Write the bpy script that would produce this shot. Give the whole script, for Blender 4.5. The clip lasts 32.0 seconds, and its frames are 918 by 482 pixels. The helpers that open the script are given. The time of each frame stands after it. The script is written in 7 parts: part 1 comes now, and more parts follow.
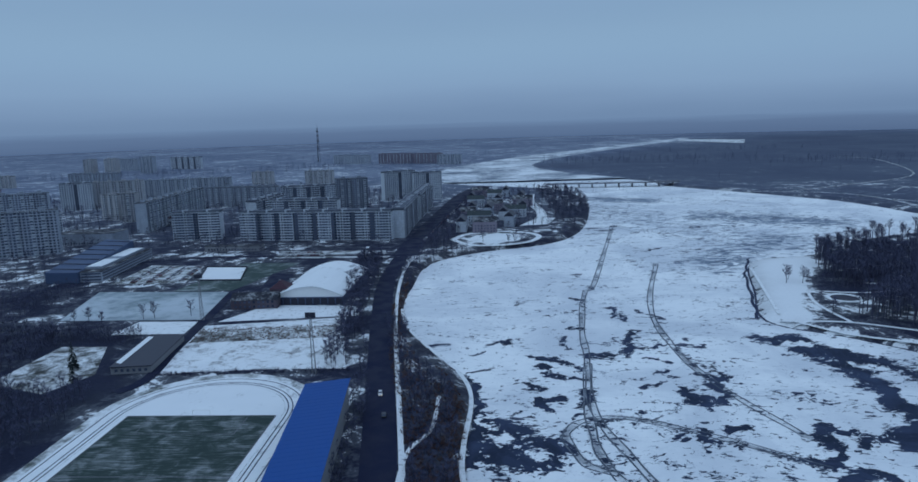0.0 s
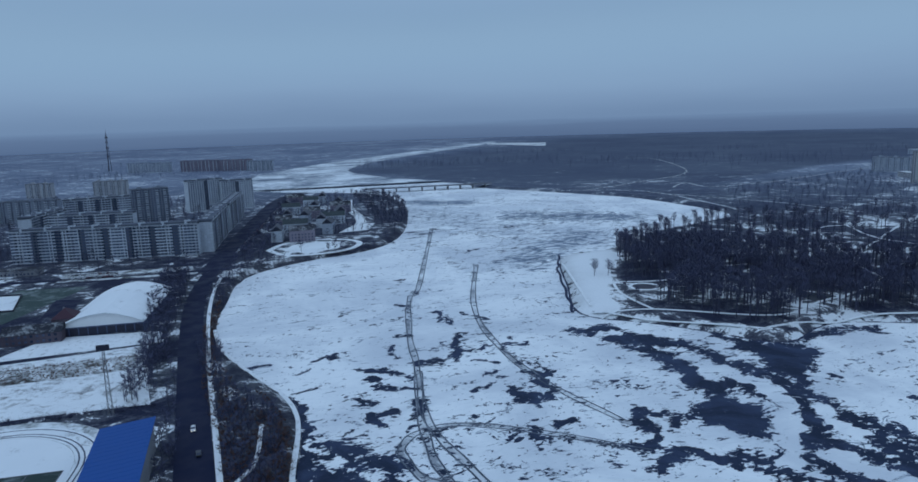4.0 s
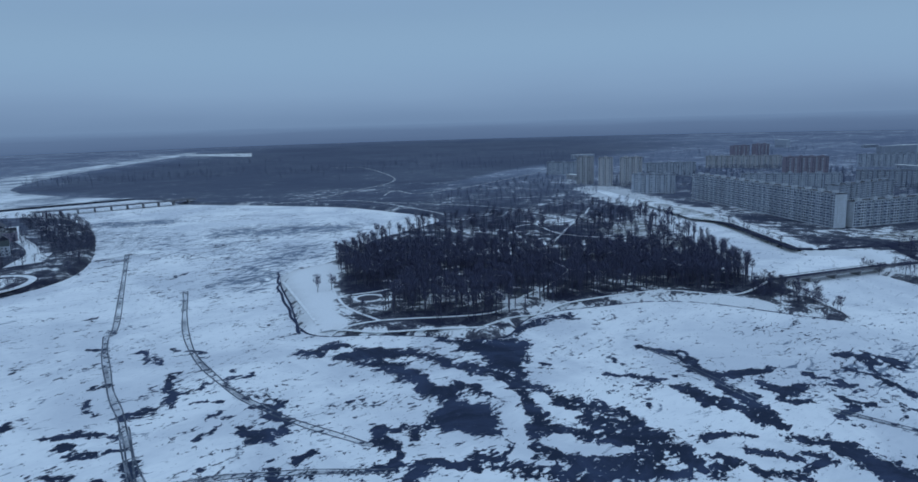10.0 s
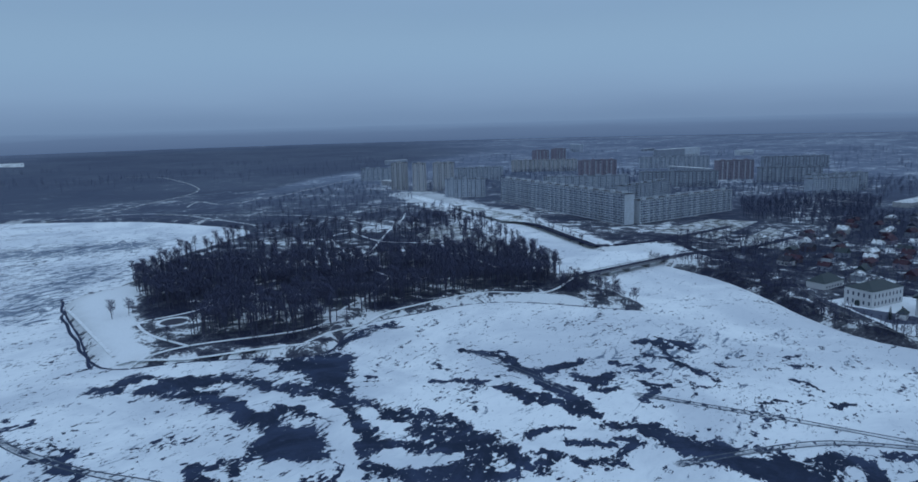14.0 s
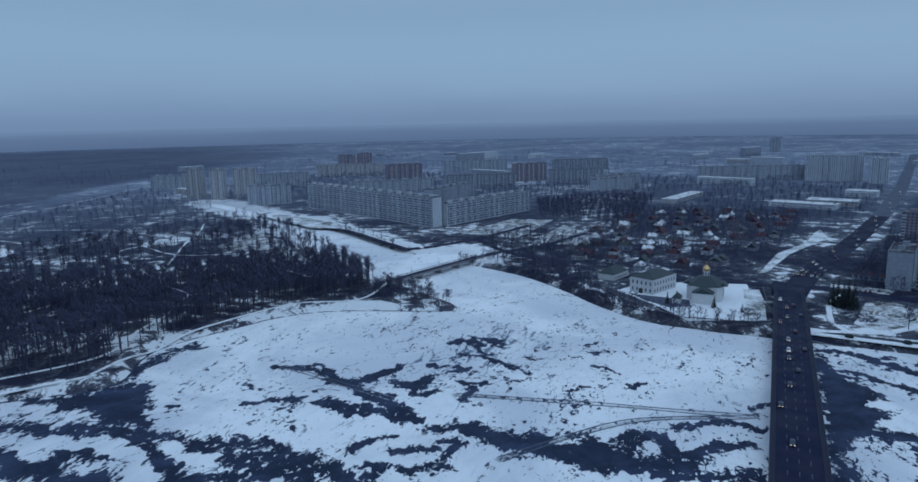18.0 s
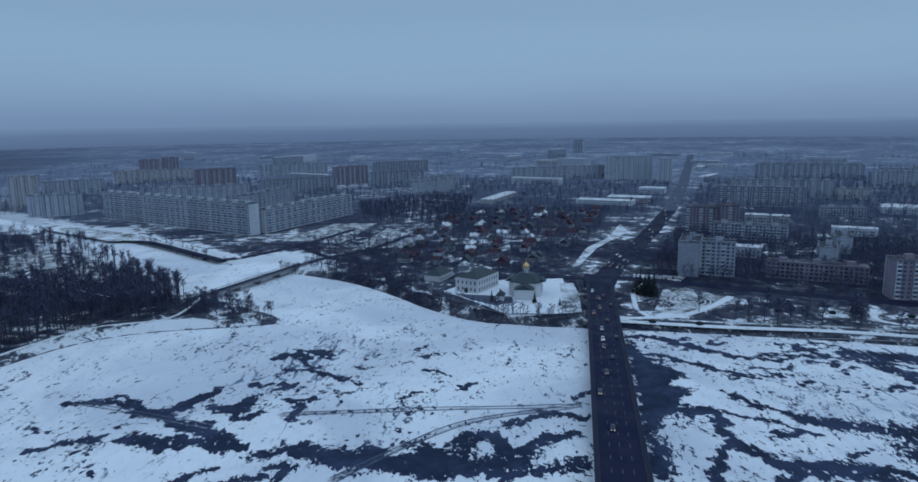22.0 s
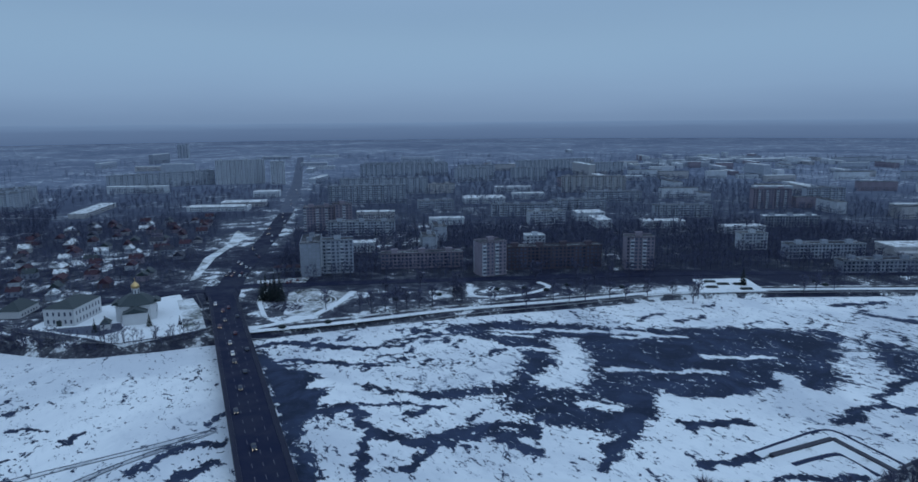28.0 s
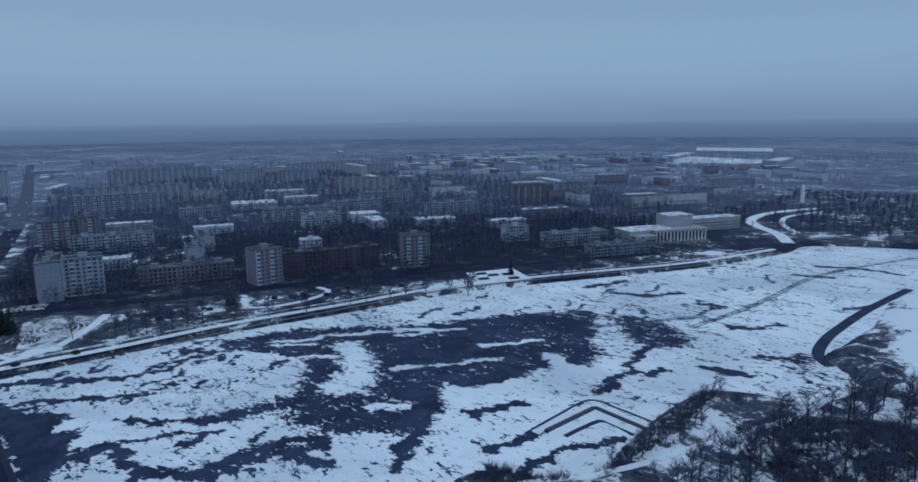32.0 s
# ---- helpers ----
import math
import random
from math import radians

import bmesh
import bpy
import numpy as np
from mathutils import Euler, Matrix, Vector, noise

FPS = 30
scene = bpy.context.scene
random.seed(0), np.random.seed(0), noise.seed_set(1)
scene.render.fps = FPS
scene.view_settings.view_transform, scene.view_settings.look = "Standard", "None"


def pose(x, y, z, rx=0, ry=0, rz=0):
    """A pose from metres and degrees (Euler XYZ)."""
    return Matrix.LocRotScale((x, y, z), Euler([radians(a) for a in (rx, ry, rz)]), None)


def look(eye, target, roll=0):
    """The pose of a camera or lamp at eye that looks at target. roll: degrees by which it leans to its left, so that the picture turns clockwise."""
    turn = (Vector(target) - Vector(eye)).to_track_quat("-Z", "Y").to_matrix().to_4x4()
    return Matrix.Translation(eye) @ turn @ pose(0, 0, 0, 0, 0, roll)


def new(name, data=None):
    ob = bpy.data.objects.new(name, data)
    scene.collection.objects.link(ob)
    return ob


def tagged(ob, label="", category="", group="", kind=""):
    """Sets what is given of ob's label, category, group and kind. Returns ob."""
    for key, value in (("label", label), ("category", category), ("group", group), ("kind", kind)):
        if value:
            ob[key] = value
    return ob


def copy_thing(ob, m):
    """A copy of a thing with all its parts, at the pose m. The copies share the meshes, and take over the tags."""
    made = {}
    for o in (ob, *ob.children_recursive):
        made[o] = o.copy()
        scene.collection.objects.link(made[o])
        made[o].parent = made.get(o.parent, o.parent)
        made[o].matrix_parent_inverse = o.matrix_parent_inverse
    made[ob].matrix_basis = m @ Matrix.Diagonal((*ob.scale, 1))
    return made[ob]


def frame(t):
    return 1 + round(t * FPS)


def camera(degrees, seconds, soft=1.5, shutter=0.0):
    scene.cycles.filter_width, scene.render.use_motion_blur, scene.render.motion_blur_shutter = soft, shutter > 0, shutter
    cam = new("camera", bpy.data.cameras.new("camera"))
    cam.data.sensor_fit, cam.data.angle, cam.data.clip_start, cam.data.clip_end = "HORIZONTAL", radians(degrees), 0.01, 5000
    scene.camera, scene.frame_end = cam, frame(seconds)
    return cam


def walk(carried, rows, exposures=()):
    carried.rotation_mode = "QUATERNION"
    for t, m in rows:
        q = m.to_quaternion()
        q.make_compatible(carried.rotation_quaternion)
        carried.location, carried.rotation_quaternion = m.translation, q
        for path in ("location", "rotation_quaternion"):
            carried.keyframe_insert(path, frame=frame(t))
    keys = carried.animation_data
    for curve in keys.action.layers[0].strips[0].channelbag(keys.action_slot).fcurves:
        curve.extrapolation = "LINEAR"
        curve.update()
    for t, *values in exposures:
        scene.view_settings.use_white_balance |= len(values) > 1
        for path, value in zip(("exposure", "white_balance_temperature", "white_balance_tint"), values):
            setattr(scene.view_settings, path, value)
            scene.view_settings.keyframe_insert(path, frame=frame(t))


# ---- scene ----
cam = camera(68.93, 32.0, soft=1.6)
PATH = [
    (0.0, -0.00, 0.00, 118.72, -0.000, -10.053, 1.683),
    (0.5, -0.25, 1.28, 118.84, -1.344, -10.069, 1.735),
    (1.0, -0.16, 2.89, 118.81, -2.873, -10.069, 1.758),
    (1.5, -0.27, 4.35, 118.61, -4.775, -10.069, 1.758),
    (2.0, -0.42, 5.96, 118.48, -7.010, -10.097, 1.773),
    (2.5, -0.28, 7.44, 118.39, -9.270, -10.112, 1.762),
    (3.0, -0.48, 8.91, 118.31, -11.469, -10.121, 1.761),
    (3.5, -0.49, 10.49, 118.11, -13.667, -10.122, 1.755),
    (5.5, -0.19, 15.91, 118.78, -21.264, -10.139, 1.659),
    (6.0, 0.18, 17.45, 118.75, -23.270, -10.120, 1.671),
    (6.5, 0.32, 18.56, 118.78, -25.312, -10.114, 1.701),
    (7.0, 0.40, 19.71, 118.97, -27.348, -10.121, 1.666),
    (7.5, 0.60, 20.64, 119.20, -29.459, -10.103, 1.676),
    (8.0, 0.87, 21.90, 119.33, -31.723, -10.104, 1.680),
    (8.5, 1.30, 22.87, 119.41, -33.811, -10.090, 1.686),
    (9.0, 1.71, 23.89, 119.51, -35.886, -10.078, 1.666),
    (9.5, 1.49, 24.52, 119.83, -38.055, -10.083, 1.657),
    (10.0, 1.94, 25.45, 120.04, -40.160, -10.063, 1.622),
    (10.5, 2.62, 26.19, 120.04, -41.914, -10.045, 1.597),
    (11.0, 2.90, 27.19, 120.18, -43.983, -10.042, 1.574),
    (11.5, 3.48, 27.77, 120.32, -46.066, -10.015, 1.569),
    (12.0, 3.82, 28.34, 120.52, -48.214, -10.013, 1.529),
    (12.5, 4.51, 29.16, 120.67, -50.482, -10.018, 1.576),
    (13.0, 4.92, 29.76, 120.97, -52.408, -10.008, 1.544),
    (13.5, 5.76, 30.35, 121.01, -54.180, -10.007, 1.517),
    (14.0, 6.31, 31.03, 121.04, -55.951, -10.011, 1.495),
    (14.5, 6.90, 31.55, 121.13, -57.723, -10.009, 1.433),
    (16.5, 8.69, 33.73, 121.31, -65.544, -10.041, 1.301),
    (17.0, 9.40, 34.37, 121.25, -67.767, -10.043, 1.217),
    (17.5, 9.94, 34.98, 121.23, -70.090, -10.033, 1.170),
    (18.0, 10.73, 35.42, 121.16, -72.383, -10.019, 1.112),
    (18.5, 11.41, 35.84, 121.15, -74.604, -10.023, 1.077),
    (19.0, 12.10, 36.04, 121.15, -76.347, -10.017, 1.020),
    (19.5, 13.19, 36.56, 121.25, -77.628, -10.020, 0.943),
    (20.0, 14.30, 36.85, 121.19, -78.698, -10.026, 0.894),
    (20.5, 15.33, 36.98, 121.16, -80.495, -10.026, 0.859),
    (21.0, 16.27, 37.06, 121.05, -82.863, -10.029, 0.838),
    (21.5, 18.15, 37.70, 120.79, -85.347, -10.051, 0.838),
    (22.0, 19.30, 37.82, 120.75, -87.576, -10.034, 0.818),
    (22.5, 20.20, 38.05, 120.67, -89.838, -10.042, 0.779),
    (23.0, 21.00, 38.15, 120.63, -92.359, -10.051, 0.763),
    (23.5, 21.60, 38.31, 120.54, -94.987, -10.057, 0.715),
    (24.0, 22.06, 38.30, 120.54, -97.646, -10.068, 0.686),
    (24.5, 23.01, 38.37, 120.58, -100.292, -10.070, 0.661),
    (25.0, 23.72, 38.53, 120.53, -102.926, -10.079, 0.633),
    (25.5, 24.21, 38.76, 120.46, -105.622, -10.072, 0.597),
    (27.5, 28.24, 37.50, 119.80, -116.950, -10.085, 0.454),
    (28.0, 29.08, 37.50, 119.75, -119.857, -10.097, 0.471),
    (28.5, 29.77, 37.15, 119.67, -122.697, -10.092, 0.495),
    (29.0, 30.06, 36.75, 119.59, -125.297, -10.076, 0.501),
    (29.5, 30.86, 36.54, 119.56, -127.763, -10.093, 0.499),
    (30.0, 31.59, 36.20, 119.54, -129.221, -10.108, 0.495),
    (30.5, 32.02, 35.88, 119.49, -130.797, -10.100, 0.498),
    (31.0, 32.35, 35.63, 119.53, -133.398, -10.095, 0.520),
    (31.5, 33.01, 35.40, 119.47, -136.574, -10.108, 0.576),
    (32.0, 33.31, 34.92, 119.28, -139.130, -10.111, 0.479),
]
walk(cam, [(t, pose(x, y, z, 90 + pitch, roll, yaw)) for t, x, y, z, yaw, pitch, roll in PATH])

# ---- light: dusk under a closed, blue-grey cloud cover ----
world = bpy.data.worlds.new("overcast_sky")
scene.world = world
world.use_nodes = True
wn, wl = world.node_tree.nodes, world.node_tree.links
wn.clear()
w_out, w_bg, w_add, w_bg2 = (wn.new("ShaderNodeOutputWorld"), wn.new("ShaderNodeBackground"),
                             wn.new("ShaderNodeAddShader"), wn.new("ShaderNodeBackground"))
sky = wn.new("ShaderNodeTexSky")
sky.sky_type, sky.sun_disc = "NISHITA", False
SUN_EL, SUN_ROT = 39.0, 122.0
sky.sun_elevation, sky.sun_rotation = radians(SUN_EL), radians(SUN_ROT)
w_geo, w_sep, w_ramp = wn.new("ShaderNodeTexCoord"), wn.new("ShaderNodeSeparateXYZ"), wn.new("ShaderNodeValToRGB")
wl.new(w_geo.outputs["Generated"], w_sep.inputs[0])
w_noise = wn.new("ShaderNodeTexNoise")
w_map = wn.new("ShaderNodeMapping")
w_map.inputs["Scale"].default_value = (1.6, 1.6, 9.0)
wl.new(w_geo.outputs["Generated"], w_map.inputs[0])
wl.new(w_map.outputs[0], w_noise.inputs["Vector"])
w_noise.inputs["Scale"].default_value, w_noise.inputs["Detail"].default_value = 1.3, 4.0
w_mul = wn.new("ShaderNodeMath")
w_mul.operation, w_mul.inputs[1].default_value, w_mul.inputs[2].default_value = "MULTIPLY_ADD", 0.045, -0.0225
wl.new(w_noise.outputs[0], w_mul.inputs[0])
w_sum = wn.new("ShaderNodeMath")
w_sum.operation = "ADD"
wl.new(w_sep.outputs[2], w_sum.inputs[0])
wl.new(w_mul.outputs[0], w_sum.inputs[1])
wl.new(w_sum.outputs[0], w_ramp.inputs[0])
HAZE = (0.165, 0.265, 0.436)
SKY_STOPS = [(0.0, HAZE), (0.02, (0.192, 0.303, 0.486)), (0.05, (0.240, 0.374, 0.572)), (0.09, (0.262, 0.420, 0.618)),
             (0.125, (0.260, 0.412, 0.602)), (0.17, (0.226, 0.368, 0.562)), (0.45, (0.32, 0.475, 0.70)), (1.0, (0.50, 0.70, 0.985))]
w_ramp.color_ramp.interpolation = "B_SPLINE"
while len(w_ramp.color_ramp.elements) < len(SKY_STOPS):
    w_ramp.color_ramp.elements.new(0.5)
for el, (at, c) in zip(w_ramp.color_ramp.elements, SKY_STOPS):
    el.position, el.color = at, (*c, 1)
wl.new(w_ramp.outputs[0], w_bg.inputs[0])
wl.new(sky.outputs[0], w_bg2.inputs[0])
w_bg.inputs[1].default_value, w_bg2.inputs[1].default_value = 1.0, 0.001
wl.new(w_bg.outputs[0], w_add.inputs[0])
wl.new(w_bg2.outputs[0], w_add.inputs[1])
wl.new(w_add.outputs[0], w_out.inputs[0])
sun = new("sun", bpy.data.lights.new("sun", "SUN"))
sun.data.energy, sun.data.angle, sun.data.color = 0.5, radians(60), (0.58, 0.80, 1.0)
sun.matrix_world = look((0, 0, 500), (400, 250, 120))
scene.view_settings.exposure = -0.12

# ---- materials ----
class Nodes:
    """A short way to wire a node material."""

    def __init__(self, name, rough=0.8, spec=0.3, metal=0.0):
        self.m = bpy.data.materials.new(name)
        self.m.use_nodes = True
        self.t = self.m.node_tree
        self.b = self.t.nodes["Principled BSDF"]
        self.b.inputs["Roughness"].default_value = rough
        self.b.inputs["Specular IOR Level"].default_value = spec
        self.b.inputs["Metallic"].default_value = metal
        self.co = None

    def put(self, sock, v):
        if isinstance(v, (int, float, tuple)):
            sock.default_value = v if not isinstance(v, tuple) or len(v) == 4 or sock.type == "VECTOR" else (*v, 1)
        else:
            self.t.links.new(v, sock)

    def node(self, kind):
        return self.t.nodes.new(kind)

    def coords(self, scale=(1, 1, 1), kind="Object", rot=(0, 0, 0)):
        c = self.node("ShaderNodeTexCoord")
        g = self.node("ShaderNodeMapping")
        g.inputs["Scale"].default_value = scale
        g.inputs["Rotation"].default_value = [radians(a) for a in rot]
        self.t.links.new(c.outputs[kind], g.inputs[0])
        return g.outputs[0]

    def noise(self, scale, detail=4.0, rough=0.55, dist=0.0, vec=None):
        n = self.node("ShaderNodeTexNoise")
        n.inputs["Scale"].default_value, n.inputs["Detail"].default_value = scale, detail
        n.inputs["Roughness"].default_value, n.inputs["Distortion"].default_value = rough, dist
        self.t.links.new(vec if vec is not None else self.coords(), n.inputs["Vector"])
        return n.outputs[0]

    def math(self, op, a, b=0.0, c=0.0):
        n = self.node("ShaderNodeMath")
        n.operation = op
        for s, v in zip(n.inputs, (a, b, c)):
            self.put(s, v)
        return n.outputs[0]

    def step(self, v, lo, hi, to0=0.0, to1=1.0):
        n = self.node("ShaderNodeMapRange")
        n.interpolation_type = "SMOOTHSTEP"
        for s, x in zip(n.inputs, (v, lo, hi, to0, to1)):
            self.put(s, x)
        return n.outputs[0]

    def mix(self, f, a, b, blend="MIX"):
        n = self.node("ShaderNodeMix")
        n.data_type, n.blend_type = "RGBA", blend
        for s, v in zip((n.inputs[0], n.inputs[6], n.inputs[7]), (f, a, b)):
            self.put(s, v)
        return n.outputs[2]

    def attr(self, name):
        n = self.node("ShaderNodeAttribute")
        n.attribute_name = name
        s = self.node("ShaderNodeSeparateColor")
        self.t.links.new(n.outputs["Color"], s.inputs[0])
        return s.outputs

    def rand(self):
        return self.node("ShaderNodeObjectInfo").outputs["Random"]

    def island(self):
        return self.node("ShaderNodeNewGeometry").outputs["Random Per Island"]

    def colour(self, v):
        self.put(self.b.inputs["Base Color"], v)
        return self

    def roughness(self, v):
        self.put(self.b.inputs["Roughness"], v)
        return self

    def bump(self, h, strength=0.4, dist=0.3):
        n = self.node("ShaderNodeBump")
        n.inputs["Strength"].default_value, n.inputs["Distance"].default_value = strength, dist
        self.t.links.new(h, n.inputs["Height"])
        self.t.links.new(n.outputs[0], self.b.inputs["Normal"])
        return self


SNOW, SNOW2 = (0.80, 0.82, 0.84), (0.66, 0.69, 0.73)


def plain(name, c, rough=0.8, var=0.25, scale=0.4, spec=0.3, metal=0.0, kind="rand"):
    n = Nodes(name, rough, spec, metal)
    lo, hi = tuple(x * (1 - var) for x in c), tuple(min(1, x * (1 + var)) for x in c)
    f = n.math("ADD", n.math("MULTIPLY", n.noise(scale, 6), 0.7), n.math("MULTIPLY", n.rand() if kind == "rand" else n.island(), 0.35))
    n.colour(n.mix(f, lo, hi))
    n.bump(n.noise(scale * 6, 3), 0.15, 0.05)
    return n.m


def ice_material():
    n = Nodes("river_ice", 0.8, 0.06)
    bare, grey, trk = n.attr("cover")[:3]
    co = n.coords(rot=(0, 0, 28))
    pos = n.node("ShaderNodeSeparateXYZ")
    n.t.links.new(n.coords(), pos.inputs[0])
    below = n.step(pos.outputs[1], 30.0, -40.0)
    blend = n.node("ShaderNodeMix")
    n.put(blend.inputs[0], below)
    n.put(blend.inputs[2], n.noise(0.05, 7, 0.66, 1.2, n.coords((1, 2.0, 1), rot=(0, 0, 12))))
    n.put(blend.inputs[3], n.noise(0.05, 7, 0.66, 1.2, n.coords((0.8, 2.6, 1), rot=(0, 0, -58))))
    streak = blend.outputs[0]
    fine = n.noise(0.30, 6, 0.62, 0.8, n.coords((1, 1.5, 1), rot=(0, 0, -58)))
    field = n.math("MULTIPLY_ADD", streak, 0.66, n.math("MULTIPLY_ADD", fine, 0.78, -0.22))
    lump = n.noise(0.016, 3, 0.5, 0.0, co)
    field = n.math("ADD", field, n.math("MULTIPLY", n.math("SUBTRACT", lump, 0.5), 0.22))
    vein = n.noise(0.022, 6, 0.58, 1.6, n.coords((1, 1.6, 1), rot=(0, 0, 28)))
    vein = n.step(n.math("ABSOLUTE", n.math("SUBTRACT", vein, 0.5)), 0.0, 0.035, 1.0, 0.0)
    field = n.math("ADD", field, n.math("MULTIPLY", vein, 0.075))
    soft = n.math("ADD", field, bare)
    dark = n.step(soft, 0.640, 0.662)
    slush = n.math("MULTIPLY", n.step(soft, 0.605, 0.645), 0.35)
    torn = n.noise(0.07, 7, 0.72, 1.2, n.coords((1, 2.2, 1), rot=(0, 0, 12)))
    dull = n.math("MULTIPLY", n.step(n.math("ADD", n.math("MULTIPLY", n.math("SUBTRACT", torn, 0.5), 1.7), n.math("ADD", grey, 0.43)), 0.60, 0.70), 0.85)
    rut = n.step(n.math("ADD", n.math("MULTIPLY", n.noise(0.35, 5, 0.65, 0.8, co), 0.35), trk), 0.34, 0.48)
    rut = n.math("MULTIPLY", rut, n.step(n.noise(0.03, 3, 0.5, 0.0, co), 0.38, 0.62, 0.12, 0.75))
    drift = n.noise(0.012, 6, 0.62, 0.6, co)
    snow = n.mix(n.step(drift, 0.36, 0.64), (0.60, 0.63, 0.68), (0.82, 0.84, 0.86))
    snow = n.mix(n.step(n.noise(0.12, 6, 0.7, 0.5, n.coords((1, 2.6, 1), rot=(0, 0, 28))), 0.50, 0.72, 0.0, 0.32), snow, (0.46, 0.50, 0.56))
    c = n.mix(slush, snow, (0.22, 0.26, 0.33))
    c = n.mix(dull, c, (0.092, 0.135, 0.205))
    c = n.mix(n.math("MULTIPLY", rut, 0.9), c, (0.085, 0.10, 0.13))
    wet = n.mix(n.step(n.noise(0.035, 6, 0.65, 1.5, co), 0.35, 0.7), (0.019, 0.027, 0.052), (0.042, 0.058, 0.108))
    wet = n.mix(n.step(n.noise(0.4, 5, 0.65, 0.5, co), 0.58, 0.72, 0.0, 0.35), wet, (0.085, 0.11, 0.17))
    c = n.mix(dark, c, wet)
    n.colour(c)
    n.roughness(n.step(dark, 0.0, 1.0, 0.95, 0.7))
    n.bump(n.math("SUBTRACT", n.noise(0.6, 6, 0.65, 0.2, co), n.math("MULTIPLY", dark, 0.6)), 0.5, 0.4)
    return n.m


def ground_material():
    n = Nodes("winter_ground", 0.95, 0.1)
    sn, tint, bank = n.attr("cover")[:3]
    co = n.coords()
    huge = n.noise(0.0022, 5, 0.62, 0.8, n.coords((1, 1, 1), rot=(0, 0, 15)))
    big, mid, fine = n.noise(0.012, 5, 0.6, 0.5, co), n.noise(0.07, 7, 0.68, 0.6, co), n.noise(0.6, 5, 0.6, 0.2, co)
    earth = n.mix(fine, (0.010, 0.012, 0.028), (0.032, 0.037, 0.068))
    grass = n.mix(mid, (0.026, 0.030, 0.042), (0.058, 0.067, 0.086))
    earth = n.mix(n.step(big, 0.45, 0.62, 0.0, 0.6), earth, grass)
    # negative tint: distance haze painted into the earth colour
    haze_mix = n.math("MULTIPLY", n.math("MAXIMUM", n.math("MULTIPLY", tint, -1.0), 0.0), 1.0)
    earth = n.mix(haze_mix, earth, n.mix(n.step(huge, 0.35, 0.65), n.mix(mid, (0.085, 0.105, 0.165), (0.135, 0.162, 0.230)), n.mix(mid, (0.125, 0.152, 0.215), (0.175, 0.205, 0.270))))
    f = n.math("ADD", n.math("MULTIPLY", mid, 0.50), n.math("ADD", n.math("MULTIPLY", big, 0.36), n.math("MULTIPLY", fine, 0.14)))
    f = n.math("MULTIPLY_ADD", f, 2.6, -0.8)
    f = n.math("ADD", n.math("ADD", f, sn), n.math("MULTIPLY", n.math("SUBTRACT", huge, 0.5), 0.35))
    lay = n.step(f, 0.92, 1.02)
    thin = n.math("MULTIPLY", n.step(f, 0.70, 0.95), 0.10)
    c = n.mix(thin, earth, SNOW2)
    # far snow patches lose contrast with the same painted haze
    lay = n.math("MULTIPLY", lay, n.math("MULTIPLY_ADD", haze_mix, -0.55, 1.0))
    c = n.mix(lay, c, n.mix(fine, SNOW2, SNOW))
    c = n.mix(n.math("MULTIPLY", bank, n.step(mid, 0.35, 0.6, 0.6, 1.0)), c, n.mix(fine, (0.013, 0.012, 0.016), (0.042, 0.037, 0.042)))
    n.colour(c)
    n.bump(fine, 0.5, 0.5)
    return n.m


def snow_material(name, dirt=0.25, scale=0.15, under=(0.05, 0.055, 0.058), a=SNOW2, b=SNOW):
    """Snow lying thin, with the ground showing through where it is worn."""
    n = Nodes(name, 0.9, 0.15)
    co = n.coords()
    f = n.math("ADD", n.math("MULTIPLY", n.noise(scale, 6, 0.62, 0.6, co), 0.7), n.math("MULTIPLY", n.noise(scale * 9, 4, 0.6, 0.2, co), 0.3))
    c = n.mix(n.noise(scale * 0.4, 3, 0.5, 0.0, co), a, b)
    c = n.mix(n.step(f, 0.62 - dirt, 0.78 - dirt * 0.6), c, under)
    n.colour(c)
    n.bump(f, 0.4, 0.15)
    return n.m


def road_material(name="wet_asphalt", c=(0.010, 0.013, 0.034)):
    n = Nodes(name, 0.75, 0.12)
    co = n.coords()
    f = n.noise(0.08, 5, 0.6, 0.3, co)
    g = n.noise(3.0, 4, 0.6, 0.0, co)
    k = n.mix(f, tuple(x * 0.55 for x in c), tuple(x * 1.35 for x in c))
    n.colour(n.mix(n.math("MULTIPLY", g, 0.35), k, tuple(x * 2.2 for x in c)))
    n.roughness(n.step(f, 0.35, 0.7, 0.62, 0.9))
    n.bump(g, 0.15, 0.02)
    return n.m


